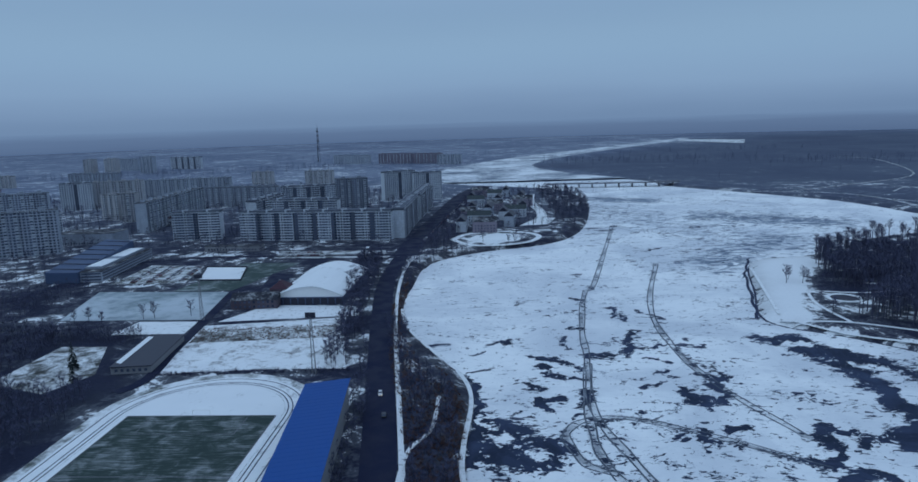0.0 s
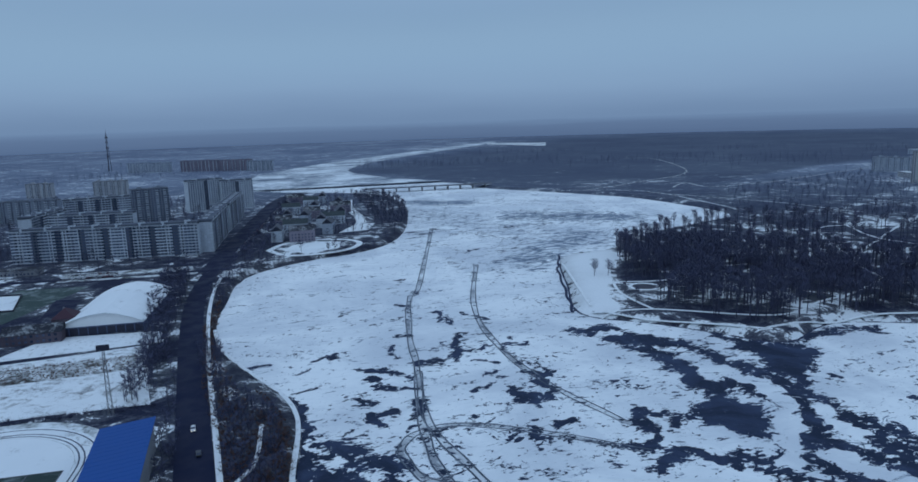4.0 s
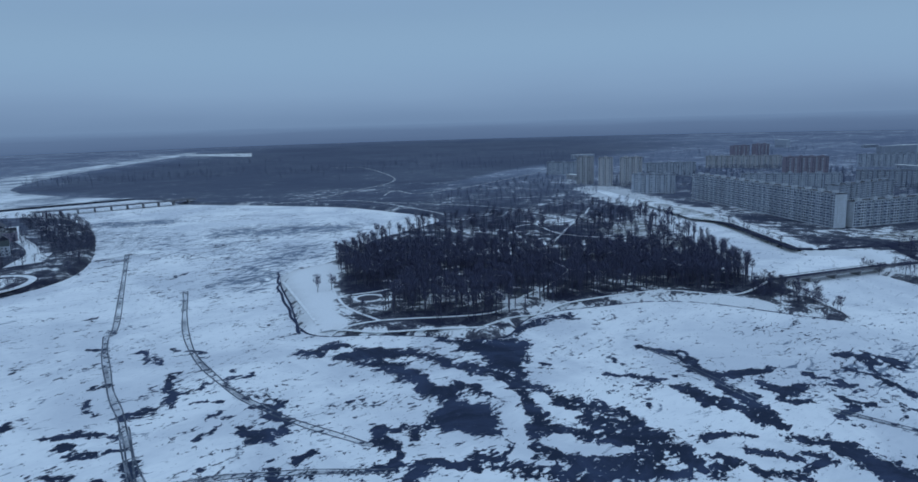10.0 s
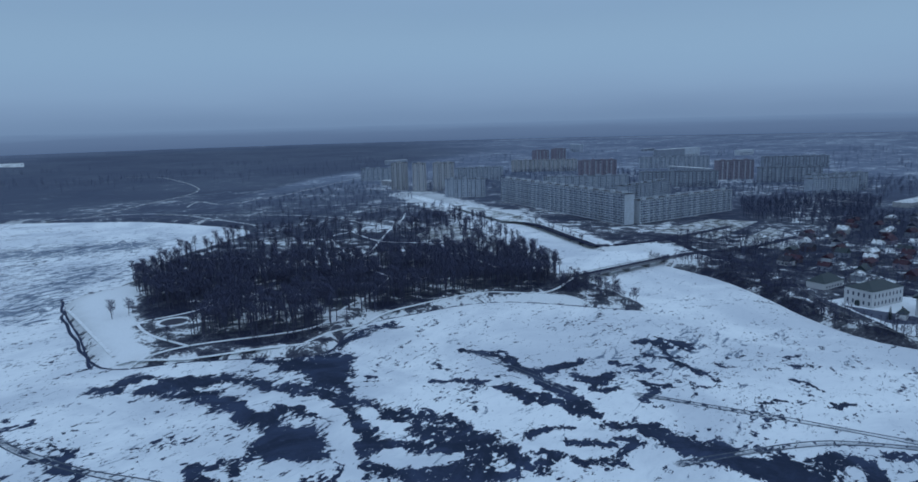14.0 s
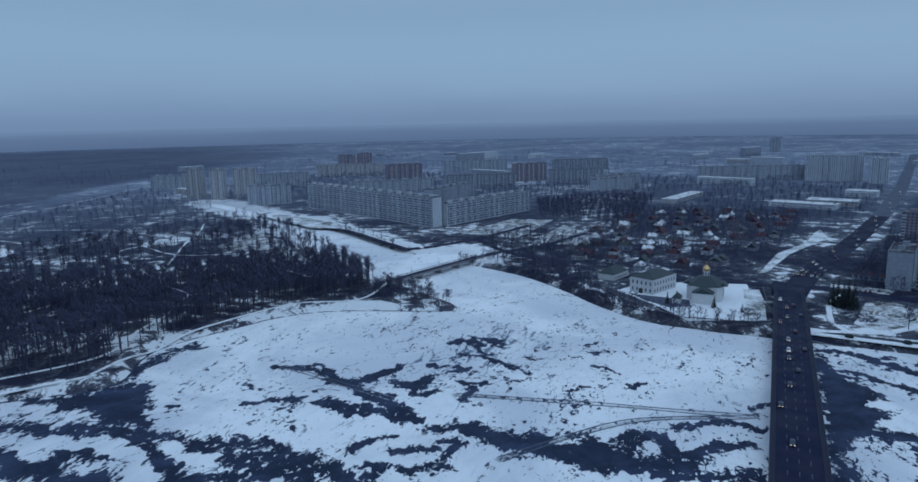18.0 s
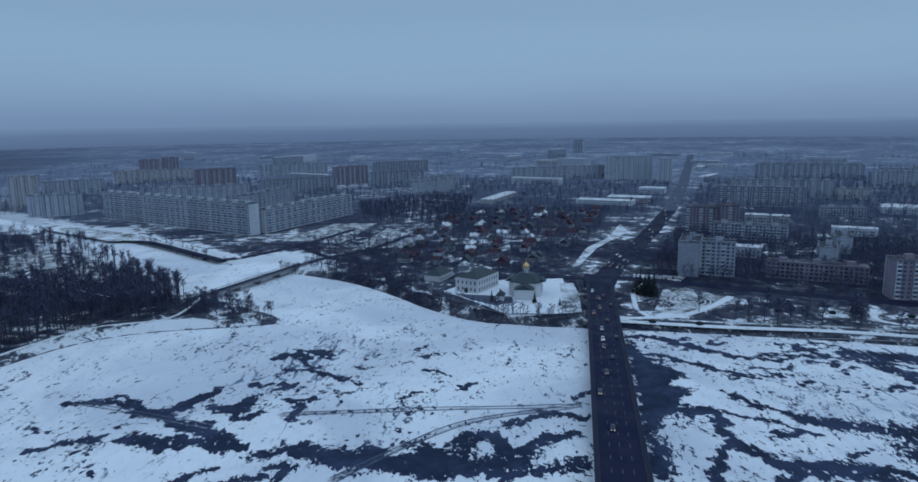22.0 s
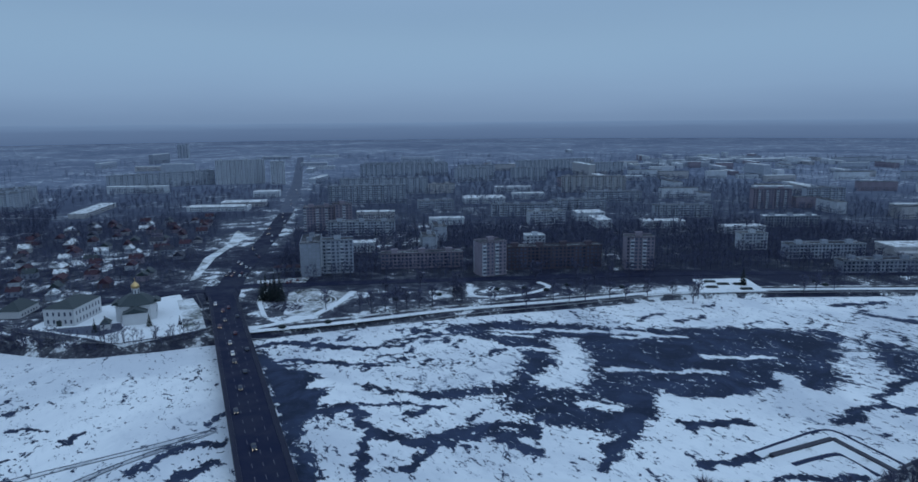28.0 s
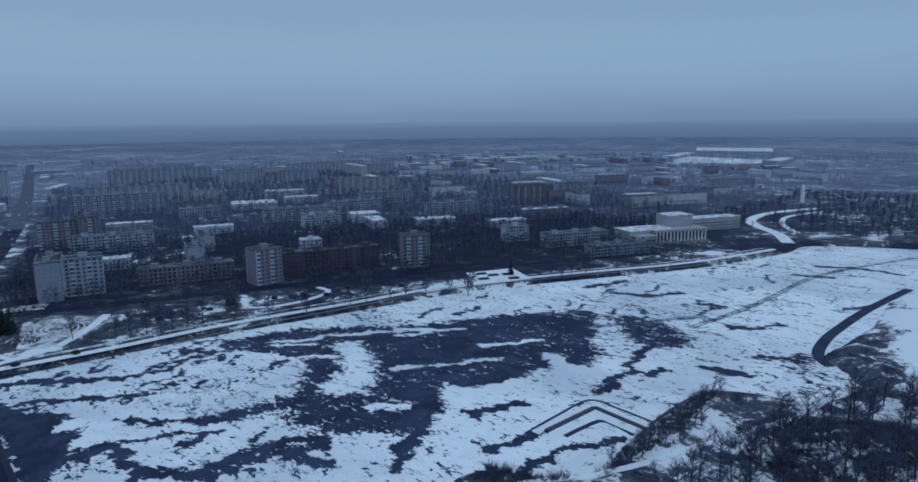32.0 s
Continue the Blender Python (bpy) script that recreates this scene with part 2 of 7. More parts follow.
def panel_material(name, c, joint=0.55):
    """Prefabricated concrete panels with dark joints, streaked by rain."""
    n = Nodes(name, 0.9, 0.2)
    b = n.node("ShaderNodeTexBrick")
    b.offset = 0.0
    x = n.node("ShaderNodeTexCoord")
    s = n.node("ShaderNodeSeparateXYZ")
    k = n.node("ShaderNodeCombineXYZ")
    n.t.links.new(x.outputs["Object"], s.inputs[0])
    n.t.links.new(n.math("ADD", s.outputs[0], s.outputs[1]), k.inputs[0])
    n.t.links.new(s.outputs[2], k.inputs[1])
    n.t.links.new(k.outputs[0], b.inputs["Vector"])
    b.inputs["Scale"].default_value = 1.0
    b.inputs["Brick Width"].default_value, b.inputs["Row Height"].default_value = 3.0, 2.8
    b.inputs["Mortar Size"].default_value, b.inputs["Mortar Smooth"].default_value = 0.07, 0.3
    n.put(b.inputs["Color1"], tuple(v * 1.06 for v in c))
    n.put(b.inputs["Color2"], tuple(v * 0.90 for v in c))
    n.put(b.inputs["Mortar"], tuple(v * joint for v in c))
    streak = n.noise(0.5, 5, 0.6, 0.2, n.coords((1, 1, 0.12)))
    stain = n.noise(0.06, 5, 0.6, 0.5)
    d = n.mix(n.step(streak, 0.45, 0.75, 0.0, 0.45), b.outputs[0], tuple(v * 0.55 for v in c))
    d = n.mix(n.step(stain, 0.5, 0.7, 0.0, 0.35), d, tuple(v * 0.7 for v in c))
    d = n.mix(n.math("MULTIPLY", n.rand(), 0.25), d, tuple(v * 0.75 for v in c))
    n.colour(d)
    return n.m


def glass_material(name, c=(0.020, 0.028, 0.052)):
    n = Nodes(name, 0.25, 0.4)
    n.colour(n.mix(n.island(), c, tuple(v * 2.4 + 0.01 for v in c)))
    n.roughness(n.step(n.island(), 0.0, 1.0, 0.12, 0.5))
    return n.m


def field_material():
    """Mown turf under a dusting of snow, with the mower's stripes."""
    n = Nodes("frosted_turf", 0.95, 0.15)
    co = n.coords()
    f = n.noise(0.09, 6, 0.65, 0.8, co)
    s = n.noise(0.5, 4, 0.6, 0.3, n.coords((0.25, 2.2, 1)))
    c = n.mix(s, (0.020, 0.036, 0.034), (0.050, 0.070, 0.068))
    c = n.mix(n.step(n.math("ADD", n.math("MULTIPLY", f, 0.6), n.math("MULTIPLY", s, 0.4)), 0.45, 0.75, 0.0, 0.45), c, SNOW2)
    n.colour(c)
    n.bump(s, 0.3, 0.05)
    return n.m


M_ICE, M_GROUND = ice_material(), ground_material()
M_SNOW, M_SNOWPATH = snow_material("fresh_snow", 0.07, 0.09, (0.22, 0.23, 0.24)), snow_material("trodden_snow", 0.10, 0.3, (0.10, 0.10, 0.10))
M_THIN, M_LAWN = snow_material("thin_snow", 0.26, 0.12, (0.04, 0.042, 0.04)), snow_material("snowy_lawn", 0.20, 0.05, (0.055, 0.065, 0.058))
M_ROAD, M_PAVE = road_material(), road_material("grey_paving", (0.066, 0.077, 0.112))
M_TURF = field_material()
M_TRACK = snow_material("snowy_running_track", 0.10, 0.2, (0.16, 0.15, 0.16))
M_PANEL = [panel_material("pale_panels", (0.50, 0.54, 0.60)), panel_material("grey_panels", (0.36, 0.40, 0.47)),
           panel_material("sand_panels", (0.40, 0.405, 0.43)), panel_material("brown_brick", (0.098, 0.080, 0.102), 0.8),
           panel_material("dark_panels", (0.26, 0.29, 0.35)), panel_material("pink_plaster", (0.25, 0.222, 0.272), 0.9)]
# dark grey of the attics, also the painted shade of facade recesses
M_RECESS = plain("recess_shade_attic_grey", (0.085, 0.097, 0.130), 0.9, 0.2)
M_GLASS = glass_material("dark_window_glass")
M_ROOF = snow_material("bitumen_roof", 0.42, 0.12, (0.030, 0.032, 0.044))
M_ROOFSNOW = snow_material("snowy_roof", 0.20, 0.2, (0.09, 0.09, 0.10))
M_WHITE = plain("white_paint", (0.74, 0.74, 0.74), 0.6, 0.10)
M_CONC = plain("weathered_concrete", (0.20, 0.205, 0.225), 0.9, 0.25, 0.2)
M_DARK = plain("dark_metal", (0.028, 0.029, 0.048), 0.5, 0.2)
M_BARK = plain("bark", (0.054, 0.055, 0.090), 0.95, 0.35, 1.5)
M_TWIG = plain("bare_twigs", (0.058, 0.063, 0.112), 0.95, 0.35, 0.2)
M_GREYTWIG = plain("grey_twigs", (0.058, 0.066, 0.118), 0.95, 0.35, 0.2)
# paler, bluer twigs: distance haze painted into the colour of farther trees
M_HAZETWIG = plain("haze_tinted_twigs", (0.094, 0.112, 0.176), 0.95, 0.35, 0.2)
M_CHURCH = plain("grey_white_plaster", (0.52, 0.53, 0.55), 0.8, 0.12)
M_FIR = plain("fir_needles", (0.014, 0.022, 0.024), 0.9, 0.3, 1.0)
M_REED = plain("dry_reeds", (0.125, 0.074, 0.066), 0.95, 0.3, 0.3)
M_BLUE = plain("blue_sheet_metal", (0.004, 0.060, 0.25), 0.6, 0.10, 0.08, 0.25)
M_GREEN = plain("green_tin_roof", (0.030, 0.043, 0.050), 0.5, 0.2)
M_RED = plain("red_tin_roof", (0.050, 0.021, 0.034), 0.7, 0.3)
M_GOLD = plain("gilded_metal", (0.62, 0.42, 0.20), 0.3, 0.1, 1.0, 0.5, 1.0)
M_ICEFAR = snow_material("far_ice", 0.25, 0.010, (0.14, 0.17, 0.22))
M_RUT = snow_material("frozen_rut", 0.40, 0.10, (0.07, 0.085, 0.115), (0.36, 0.40, 0.46), (0.6, 0.64, 0.7))
M_MARK = plain("worn_road_paint", (0.13, 0.13, 0.15), 0.8, 0.3)

# ---- mesh helpers ----
class Shape:
    """Collects the faces of one mesh."""

    def __init__(self):
        self.v, self.f = [], []

    def add(self, vs, fs):
        o = len(self.v)
        self.v.extend(vs)
        self.f.extend([tuple(o + i for i in f) for f in fs])
        return self

    def box(self, x0, y0, z0, x1, y1, z1):
        return self.add([(x0, y0, z0), (x1, y0, z0), (x1, y1, z0), (x0, y1, z0), (x0, y0, z1), (x1, y0, z1), (x1, y1, z1), (x0, y1, z1)],
                        [(3, 2, 1, 0), (4, 5, 6, 7), (0, 1, 5, 4), (1, 2, 6, 5), (2, 3, 7, 6), (3, 0, 4, 7)])

    def prism(self, poly, z0, z1):
        n = len(poly)
        vs = [(x, y, z0) for x, y in poly] + [(x, y, z1) for x, y in poly]
        return self.add(vs, [tuple(range(n))[::-1], tuple(range(n, 2 * n))] + [(i, (i + 1) % n, n + (i + 1) % n, n + i) for i in range(n)])

    def tube(self, a, b, r0, r1, n=6, cap=True):
        a, b = Vector(a), Vector(b)
        d = (b - a).normalized()
        u = d.orthogonal().normalized()
        w = d.cross(u)
        vs = []
        for p, r in ((a, r0), (b, r1)):
            for k in range(n):
                t = 2 * math.pi * k / n
                vs.append(tuple(p + (u * math.cos(t) + w * math.sin(t)) * r))
        fs = [(i, (i + 1) % n, n + (i + 1) % n, n + i) for i in range(n)]
        if cap:
            fs += [tuple(range(n))[::-1], tuple(range(n, 2 * n))]
        return self.add(vs, fs)

    def lathe(self, x, y, prof, n=12):
        vs = [(x + r * math.cos(2 * math.pi * k / n), y + r * math.sin(2 * math.pi * k / n), z) for r, z in prof for k in range(n)]
        fs = [(j * n + i, j * n + (i + 1) % n, (j + 1) * n + (i + 1) % n, (j + 1) * n + i) for j in range(len(prof) - 1) for i in range(n)]
        return self.add(vs, fs + [tuple(range(n))[::-1], tuple(range((len(prof) - 1) * n, len(prof) * n))])

    def gable(self, x0, y0, x1, y1, z0, z1, over=0.3):
        """A pitched roof, ridge along x."""
        x0, x1, y0, y1, m = x0 - over, x1 + over, y0 - over, y1 + over, (y0 + y1) / 2
        return self.add([(x0, y0, z0), (x1, y0, z0), (x1, y1, z0), (x0, y1, z0), (x0, m, z1), (x1, m, z1)],
                        [(0, 1, 5, 4), (2, 3, 4, 5), (0, 4, 3), (1, 2, 5), (3, 2, 1, 0)])

    def hip(self, x0, y0, x1, y1, z0, z1, over=0.4):
        x0, x1, y0, y1 = x0 - over, x1 + over, y0 - over, y1 + over
        m, k = (y0 + y1) / 2, min((y1 - y0) / 2, (x1 - x0) / 2 - 0.05)
        return self.add([(x0, y0, z0), (x1, y0, z0), (x1, y1, z0), (x0, y1, z0), (x0 + k, m, z1), (x1 - k, m, z1)],
                        [(0, 1, 5, 4), (2, 3, 4, 5), (0, 4, 3), (1, 2, 5), (3, 2, 1, 0)])

    def mesh(self, name):
        me = bpy.data.meshes.new(name)
        me.from_pydata(self.v, [], self.f)
        me.update()
        return me


def part(name, shape, material, parent=None, label="", at=None):
    """Links a shape (or a mesh) as one object, under a thing or under a part."""
    me = shape if isinstance(shape, bpy.types.Mesh) else shape.mesh(name)
    if not me.materials:
        me.materials.append(material)
    ob = new(name, me)
    if parent is not None:
        ob.parent = parent
    if at is not None:
        ob.matrix_basis = at
    if label:
        ob["label"] = label
    return ob


def thing(name, x, y, z, turn=0, label="", category="", group="", kind=""):
    ob = new(name)
    ob.empty_display_size = 0.5
    ob.matrix_basis = pose(x, y, z, 0, 0, turn)
    return tagged(ob, label, category, group, kind)


def smooth(pts, n=4, closed=False):
    """Catmull-Rom curve through points."""
    out, k = [], len(pts)
    for i in range(k if closed else k - 1):
        if closed:
            p = [np.array(pts[(i + j) % k], float) for j in (-1, 0, 1, 2)]
        else:
            p = [np.array(pts[min(max(i + j, 0), k - 1)], float) for j in (-1, 0, 1, 2)]
        for s in range(n):
            t = s / n
            out.append(tuple(0.5 * (2 * p[1] + (p[2] - p[0]) * t + (2 * p[0] - 5 * p[1] + 4 * p[2] - p[3]) * t * t + (3 * p[1] - p[0] - 3 * p[2] + p[3]) * t ** 3)))
    if not closed:
        out.append(tuple(map(float, pts[-1])))
    return out


def line_distance(P, pts, closed=False):
    """Distance of many points from a polyline."""
    d2 = np.full(len(P), 1e12)
    seq = list(zip(pts, pts[1:] + pts[:1])) if closed else list(zip(pts, pts[1:]))
    for a, b in seq:
        a, b = np.array(a), np.array(b)
        e = b - a
        t = np.clip(((P - a) @ e) / max(e @ e, 1e-9), 0, 1)
        q = P - a - t[:, None] * e
        np.minimum(d2, q[:, 0] ** 2 + q[:, 1] ** 2, out=d2)
    return np.sqrt(d2)


def inside(P, poly):
    c = np.zeros(len(P), bool)
    x, y = P[:, 0], P[:, 1]
    for (x0, y0), (x1, y1) in zip(poly, poly[1:] + poly[:1]):
        if y0 != y1:
            c ^= ((y0 > y) != (y1 > y)) & (x < (x1 - x0) * (y - y0) / (y1 - y0) + x0)
    return c


def grid_object(name, xs, ys, z, cover, material, keep=None):
    """A sheet over grid lines with heights and a cover attribute at its corners."""
    nx, ny = len(xs), len(ys)
    X, Y = np.meshgrid(xs, ys)
    V = np.stack([X.ravel(), Y.ravel(), z], 1)
    i = np.arange(nx * ny).reshape(ny, nx)
    F = np.stack([i[:-1, :-1], i[:-1, 1:], i[1:, 1:], i[1:, :-1]], -1).reshape(-1, 4)
    if keep is not None:
        F = F[keep[F].any(1)]
        used = np.zeros(len(V), bool)
        used[F.ravel()] = True
        remap = np.cumsum(used) - 1
        V, cover, F = V[used], cover[used], remap[F]
    me = bpy.data.meshes.new(name)
    me.vertices.add(len(V))
    me.vertices.foreach_set("co", V.astype(np.float32).ravel())
    me.loops.add(F.size)
    me.loops.foreach_set("vertex_index", F.astype(np.int32).ravel())
    me.polygons.add(len(F))
    me.polygons.foreach_set("loop_start", np.arange(0, F.size, 4, dtype=np.int32))
    a = me.attributes.new("cover", "FLOAT_COLOR", "POINT")
    a.data.foreach_set("color", np.c_[cover, np.ones(len(V))].astype(np.float32).ravel())
    me.update(calc_edges=True)
    me.materials.append(material)
    me.shade_smooth()
    return new(name, me)

# ---- the river and the land ----
SHORE = [(70, -60), (40, 40), (12, 130), (-1, 207), (3, 270), (-2, 303), (-17, 338), (-33, 380), (-39, 418), (-38, 481), (-26, 563), (21, 608),
         (79, 635), (120, 690), (156, 815), (184, 998), (150, 1150), (-31, 1308), (-52, 1625), (114, 2038), (342, 2395), (652, 2842), (1130, 3516)]
SHORE_B = [(1150, 3420), (640, 2620), (352, 2158), (185, 1747), (255, 1423), (348, 1265), (356, 1160), (413, 1063), (487, 935), (515, 860), (522, 690),
           (450, 640), (372, 610), (286, 545), (240, 536), (221, 507), (197, 440), (175, 374), (204, 342), (228, 312), (243, 291), (261, 290), (283, 302),
           (306, 304), (340, 289), (372, 273), (393, 245), (405, 196), (413, 165)]
SHORE_C = [(422, 168), (448, 201), (473, 236), (486, 268), (520, 298), (640, 407), (721, 503), (785, 583), (850, 675), (905, 745), (915, 735), (868, 660),
           (806, 572), (751, 468), (663, 365), (592, 280), (587, 261), (605, 236), (580, 214), (553, 200), (522, 150), (488, 114), (447, 81), (421, 54)]
SHORE_D = [(411, 32), (401, -20), (398, -45), (390, -95), (376, -163), (354, -238), (332, -318), (286, -404), (233, -500), (198, -605), (190, -655),
           (110, -695), (-50, -725), (-300, -770), (-600, -900), (-640, -760), (-300, -600), (-20, -560), (88, -512), (97, -402), (105, -343), (104, -326),
           (84, -300), (97, -264), (133, -251), (140, -194), (137, -150), (168, -134), (165, -115), (110, -95)]
WATER = smooth(SHORE + SHORE_B + SHORE_C + SHORE_D, 3, True)
TOWN_Z = 3.5


def shore_distance(P):
    d = line_distance(P, WATER, True)
    return np.where(inside(P, WATER), -d, d)


def height(P, d=None):
    d = shore_distance(P) if d is None else d
    t = np.clip((d + 3) / 10, 0, 1)
    t = np.maximum(t, np.clip((P[:, 1] - 1290) / 40, 0, 1))
    return -1.6 + (TOWN_Z + 1.6) * t * t * (3 - 2 * t)


def lines(lo, hi, step, far, grow=1.22):
    up, s = [hi], step
    while up[-1] < far:
        s *= grow
        up.append(up[-1] + s)
    down, s = [lo], step
    while down[-1] > -far:
        s *= grow
        down.append(down[-1] - s)
    return np.array(down[:0:-1] + list(np.arange(lo, hi, step)) + up)


gx, gy = lines(-560, 1000, 6.5, 5200), lines(-800, 1300, 6.5, 5200)
GP = np.stack([a.ravel() for a in np.meshgrid(gx, gy)], 1)
gd = shore_distance(GP)
gz = height(GP, gd)
cover = np.zeros((len(GP), 3))
cover[:, 0] = 0.34
R = np.hypot(GP[:, 0], GP[:, 1])
meadow = inside(GP, [(160, 1740), (350, 1280), (420, 1090), (560, 900), (1100, 1180), (2300, 1500), (3600, 2600), (2400, 3900), (1250, 3560), (900, 2900)])
cover[meadow, 0] = 0.12
lawn = inside(GP, [(360, 1160), (500, 940), (520, 700), (640, 640), (900, 800), (1150, 1090), (700, 1120)])
cover[lawn, 0] = 0.27
wood = inside(GP, [(270, 545), (225, 420), (185, 365), (250, 290), (330, 300), (400, 200), (470, 250), (650, 430), (780, 600), (560, 660), (460, 640)])
cover[wood, 0] = np.where(GP[wood].sum(1) > 850, 0.37, 0.34)
rim = inside(GP, [(236, 530), (285, 535), (232, 440), (190, 362), (176, 372), (200, 440), (224, 505)])
cover[rim, 0] = 0.75
quay = inside(GP, [(400, 0), (370, -120), (345, -200), (305, -315), (200, -495), (330, -420), (440, -200), (470, -60)])
cover[quay, 0] = 0.38
south = inside(GP, [(480, -60), (430, -210), (260, -520), (300, -1000), (1200, -1300), (1600, -500), (1200, -330)])
cover[south, 0] = 0.22
# weight of the painted distance haze, growing outward from the origin
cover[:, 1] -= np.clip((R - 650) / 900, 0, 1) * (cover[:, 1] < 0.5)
# the meadow takes half of that painted haze
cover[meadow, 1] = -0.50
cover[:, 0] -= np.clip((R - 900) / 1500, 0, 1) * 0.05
market = inside(GP, [(760, 100), (640, -20), (760, -110), (1300, -320), (1500, -300), (1500, 80), (1000, 60)])
cover[market, 0] = 0.24
spit = inside(GP, [(110, -520), (60, -280), (140, -240), (150, -120), (60, -60), (-300, -100), (-300, -600)])
cover[spit, 0] = 0.40
cover[spit & (GP[:, 1] < -270), 0] = 0.62
westbank = inside(GP, [(-46, 580), (-60, 470), (-38, 260), (-22, 120), (20, 120), (0, 280), (-20, 350), (-30, 420), (-30, 560)])
cover[westbank, 0] = 0.30
isle = inside(GP, [(165, 380), (195, 335), (240, 280), (300, 290), (340, 278), (395, 235), (404, 160), (430, 160), (500, 262), (470, 300), (400, 320), (300, 345), (200, 400)])
cover[isle & (gd < 10), 0] = 0.58
canal_bank = (GP[:, 0] > 425) & (GP[:, 1] > 60)
cover[canal_bank & (gd < 28) & (GP[:, 0] > 555), 0] = 0.62
scrub_west = inside(GP, [(-162, 150), (-160, 300), (-190, 360), (-260, 395), (-360, 400), (-360, 150)])
cover[scrub_west, 0] = 0.16
cover[:, 2] = np.clip(1 - np.abs(gd - 2.0) / 5.5, 0, 1) * (~rim) * np.where((GP[:, 0] > 180) & (GP[:, 1] < -20), 0.25, 1.0) * (GP[:, 1] > -270)
cover[:, 2] *= np.where(isle, 0.3, 1.0) * np.where(canal_bank, 0.4, 1.0)
cg = cover.reshape(len(gy), len(gx), 3)
for _ in range(2):
    cg[1:-1, 1:-1] = (cg[1:-1, 1:-1] * 2 + cg[:-2, 1:-1] + cg[2:, 1:-1] + cg[1:-1, :-2] + cg[1:-1, 2:]) / 6
cover = cg.reshape(-1, 3)
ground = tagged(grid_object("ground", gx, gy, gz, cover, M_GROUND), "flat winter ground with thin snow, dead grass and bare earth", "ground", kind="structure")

# dark leads in the ice: half width, line
LEADS_BAY = [
    (2.5, [(33, 327), (42, 320), (52, 313)]),
    (2, [(29, 290), (35, 285)]),
    (2, [(32, 268), (42, 273)]),
    (2, [(29, 274), (34, 261)]),
    (2.5, [(-2, 303), (3, 289), (4, 269), (3, 252), (2, 233), (0, 216)]),
    (3, [(61, 324), (73, 326)]),
    (3, [(55, 282), (50, 266)]),
    (2.5, [(95, 276), (94, 266), (101, 263)]),
    (2.5, [(110, 284), (111, 274), (108, 262)]),
    (1.5, [(119, 298), (114, 281)]),
    (2.5, [(90, 239), (90, 232)]),
    (2, [(101, 239), (108, 240)]),
    (1.4, [(93, 363), (82, 321)]),
    (1.4, [(55, 356), (52, 337)]),
    (1.4, [(90, 334), (106, 337)]),
    (1.3, [(98, 404), (94, 382)]),
    (2, [(14, 345), (31, 355)]),
    (1.6, [(85, 504), (95, 507)]),
    (2, [(108, 403), (117, 384)]),
    (1.6, [(37, 301), (44, 294)]),
    (2, [(-21, 348), (-11, 349)]),
    (1.6, [(79, 283), (88, 286)]),
]
LEADS_FORD = [
    (5, [(200, 306), (203, 290), (204, 272), (202, 257), (205, 244), (211, 234), (212, 223), (207, 205), (205, 188), (207, 175), (209, 163), (207, 152), (204, 140), (200, 130)]),
    (6, [(211, 238), (198, 214), (187, 201), (187, 191), (191, 180), (197, 170), (202, 163), (192, 151), (191, 141)]),
    (7, [(200, 212), (177, 196), (170, 184), (173, 175), (177, 165), (186, 160), (188, 149)]),
    (6, [(154, 181), (162, 171), (168, 160), (180, 150)]),
    (3.5, [(135, 240), (133, 228), (129, 216), (124, 212), (118, 215)]),
    (4.5, [(146, 232), (141, 220), (136, 207), (124, 201), (117, 199)]),
    (3, [(137, 238), (147, 233), (151, 225)]),
    (5.5, [(151, 202), (153, 191), (159, 188), (166, 191)]),
    (3, [(136, 204), (144, 194), (151, 184)]),
]
LEADS_FORD_LOW = [
    (2.5, [(291, 220), (297, 212), (298, 203), (286, 186), (275, 171), (272, 156), (260, 142), (252, 132)]),
    (2.5, [(282, 190), (285, 176), (298, 169), (310, 163)]),
    (3.6, [(257, 184), (262, 175), (255, 168), (256, 155), (260, 147), (253, 139)]),
    (3, [(284, 153), (286, 147), (298, 144)]),
    (2, [(314, 149), (316, 137), (310, 128)]),
    (2, [(349, 152), (357, 144), (361, 135), (351, 122)]),
    (2, [(297, 127), (298, 118), (278, 122)]),
    (4.5, [(246, 124), (251, 116), (253, 109), (251, 99), (250, 91)]),
    (3, [(238, 117), (240, 112), (227, 112)]),
    (2.5, [(213, 137), (214, 131), (206, 133)]),
]
LEADS_BAY_LOW = [
    (2, [(37, 296), (51, 295)]),
    (2, [(34, 325), (48, 319)]),
    (3.6, [(62, 324), (71, 319)]),
    (2, [(54, 352), (53, 345)]),
    (1.8, [(36, 313), (47, 296)]),
    (2.5, [(97, 280), (96, 270), (105, 268)]),
    (2.5, [(89, 239), (90, 234)]),
    (2, [(101, 242), (108, 239)]),
    (1.5, [(91, 355), (83, 333)]),
    (1.5, [(90, 318), (99, 314)]),
    (1.6, [(93, 413), (92, 388)]),
    (1.6, [(112, 335), (124, 334)]),
    (1.6, [(106, 294), (117, 292)]),
    (1.6, [(69, 437), (76, 432)]),
]
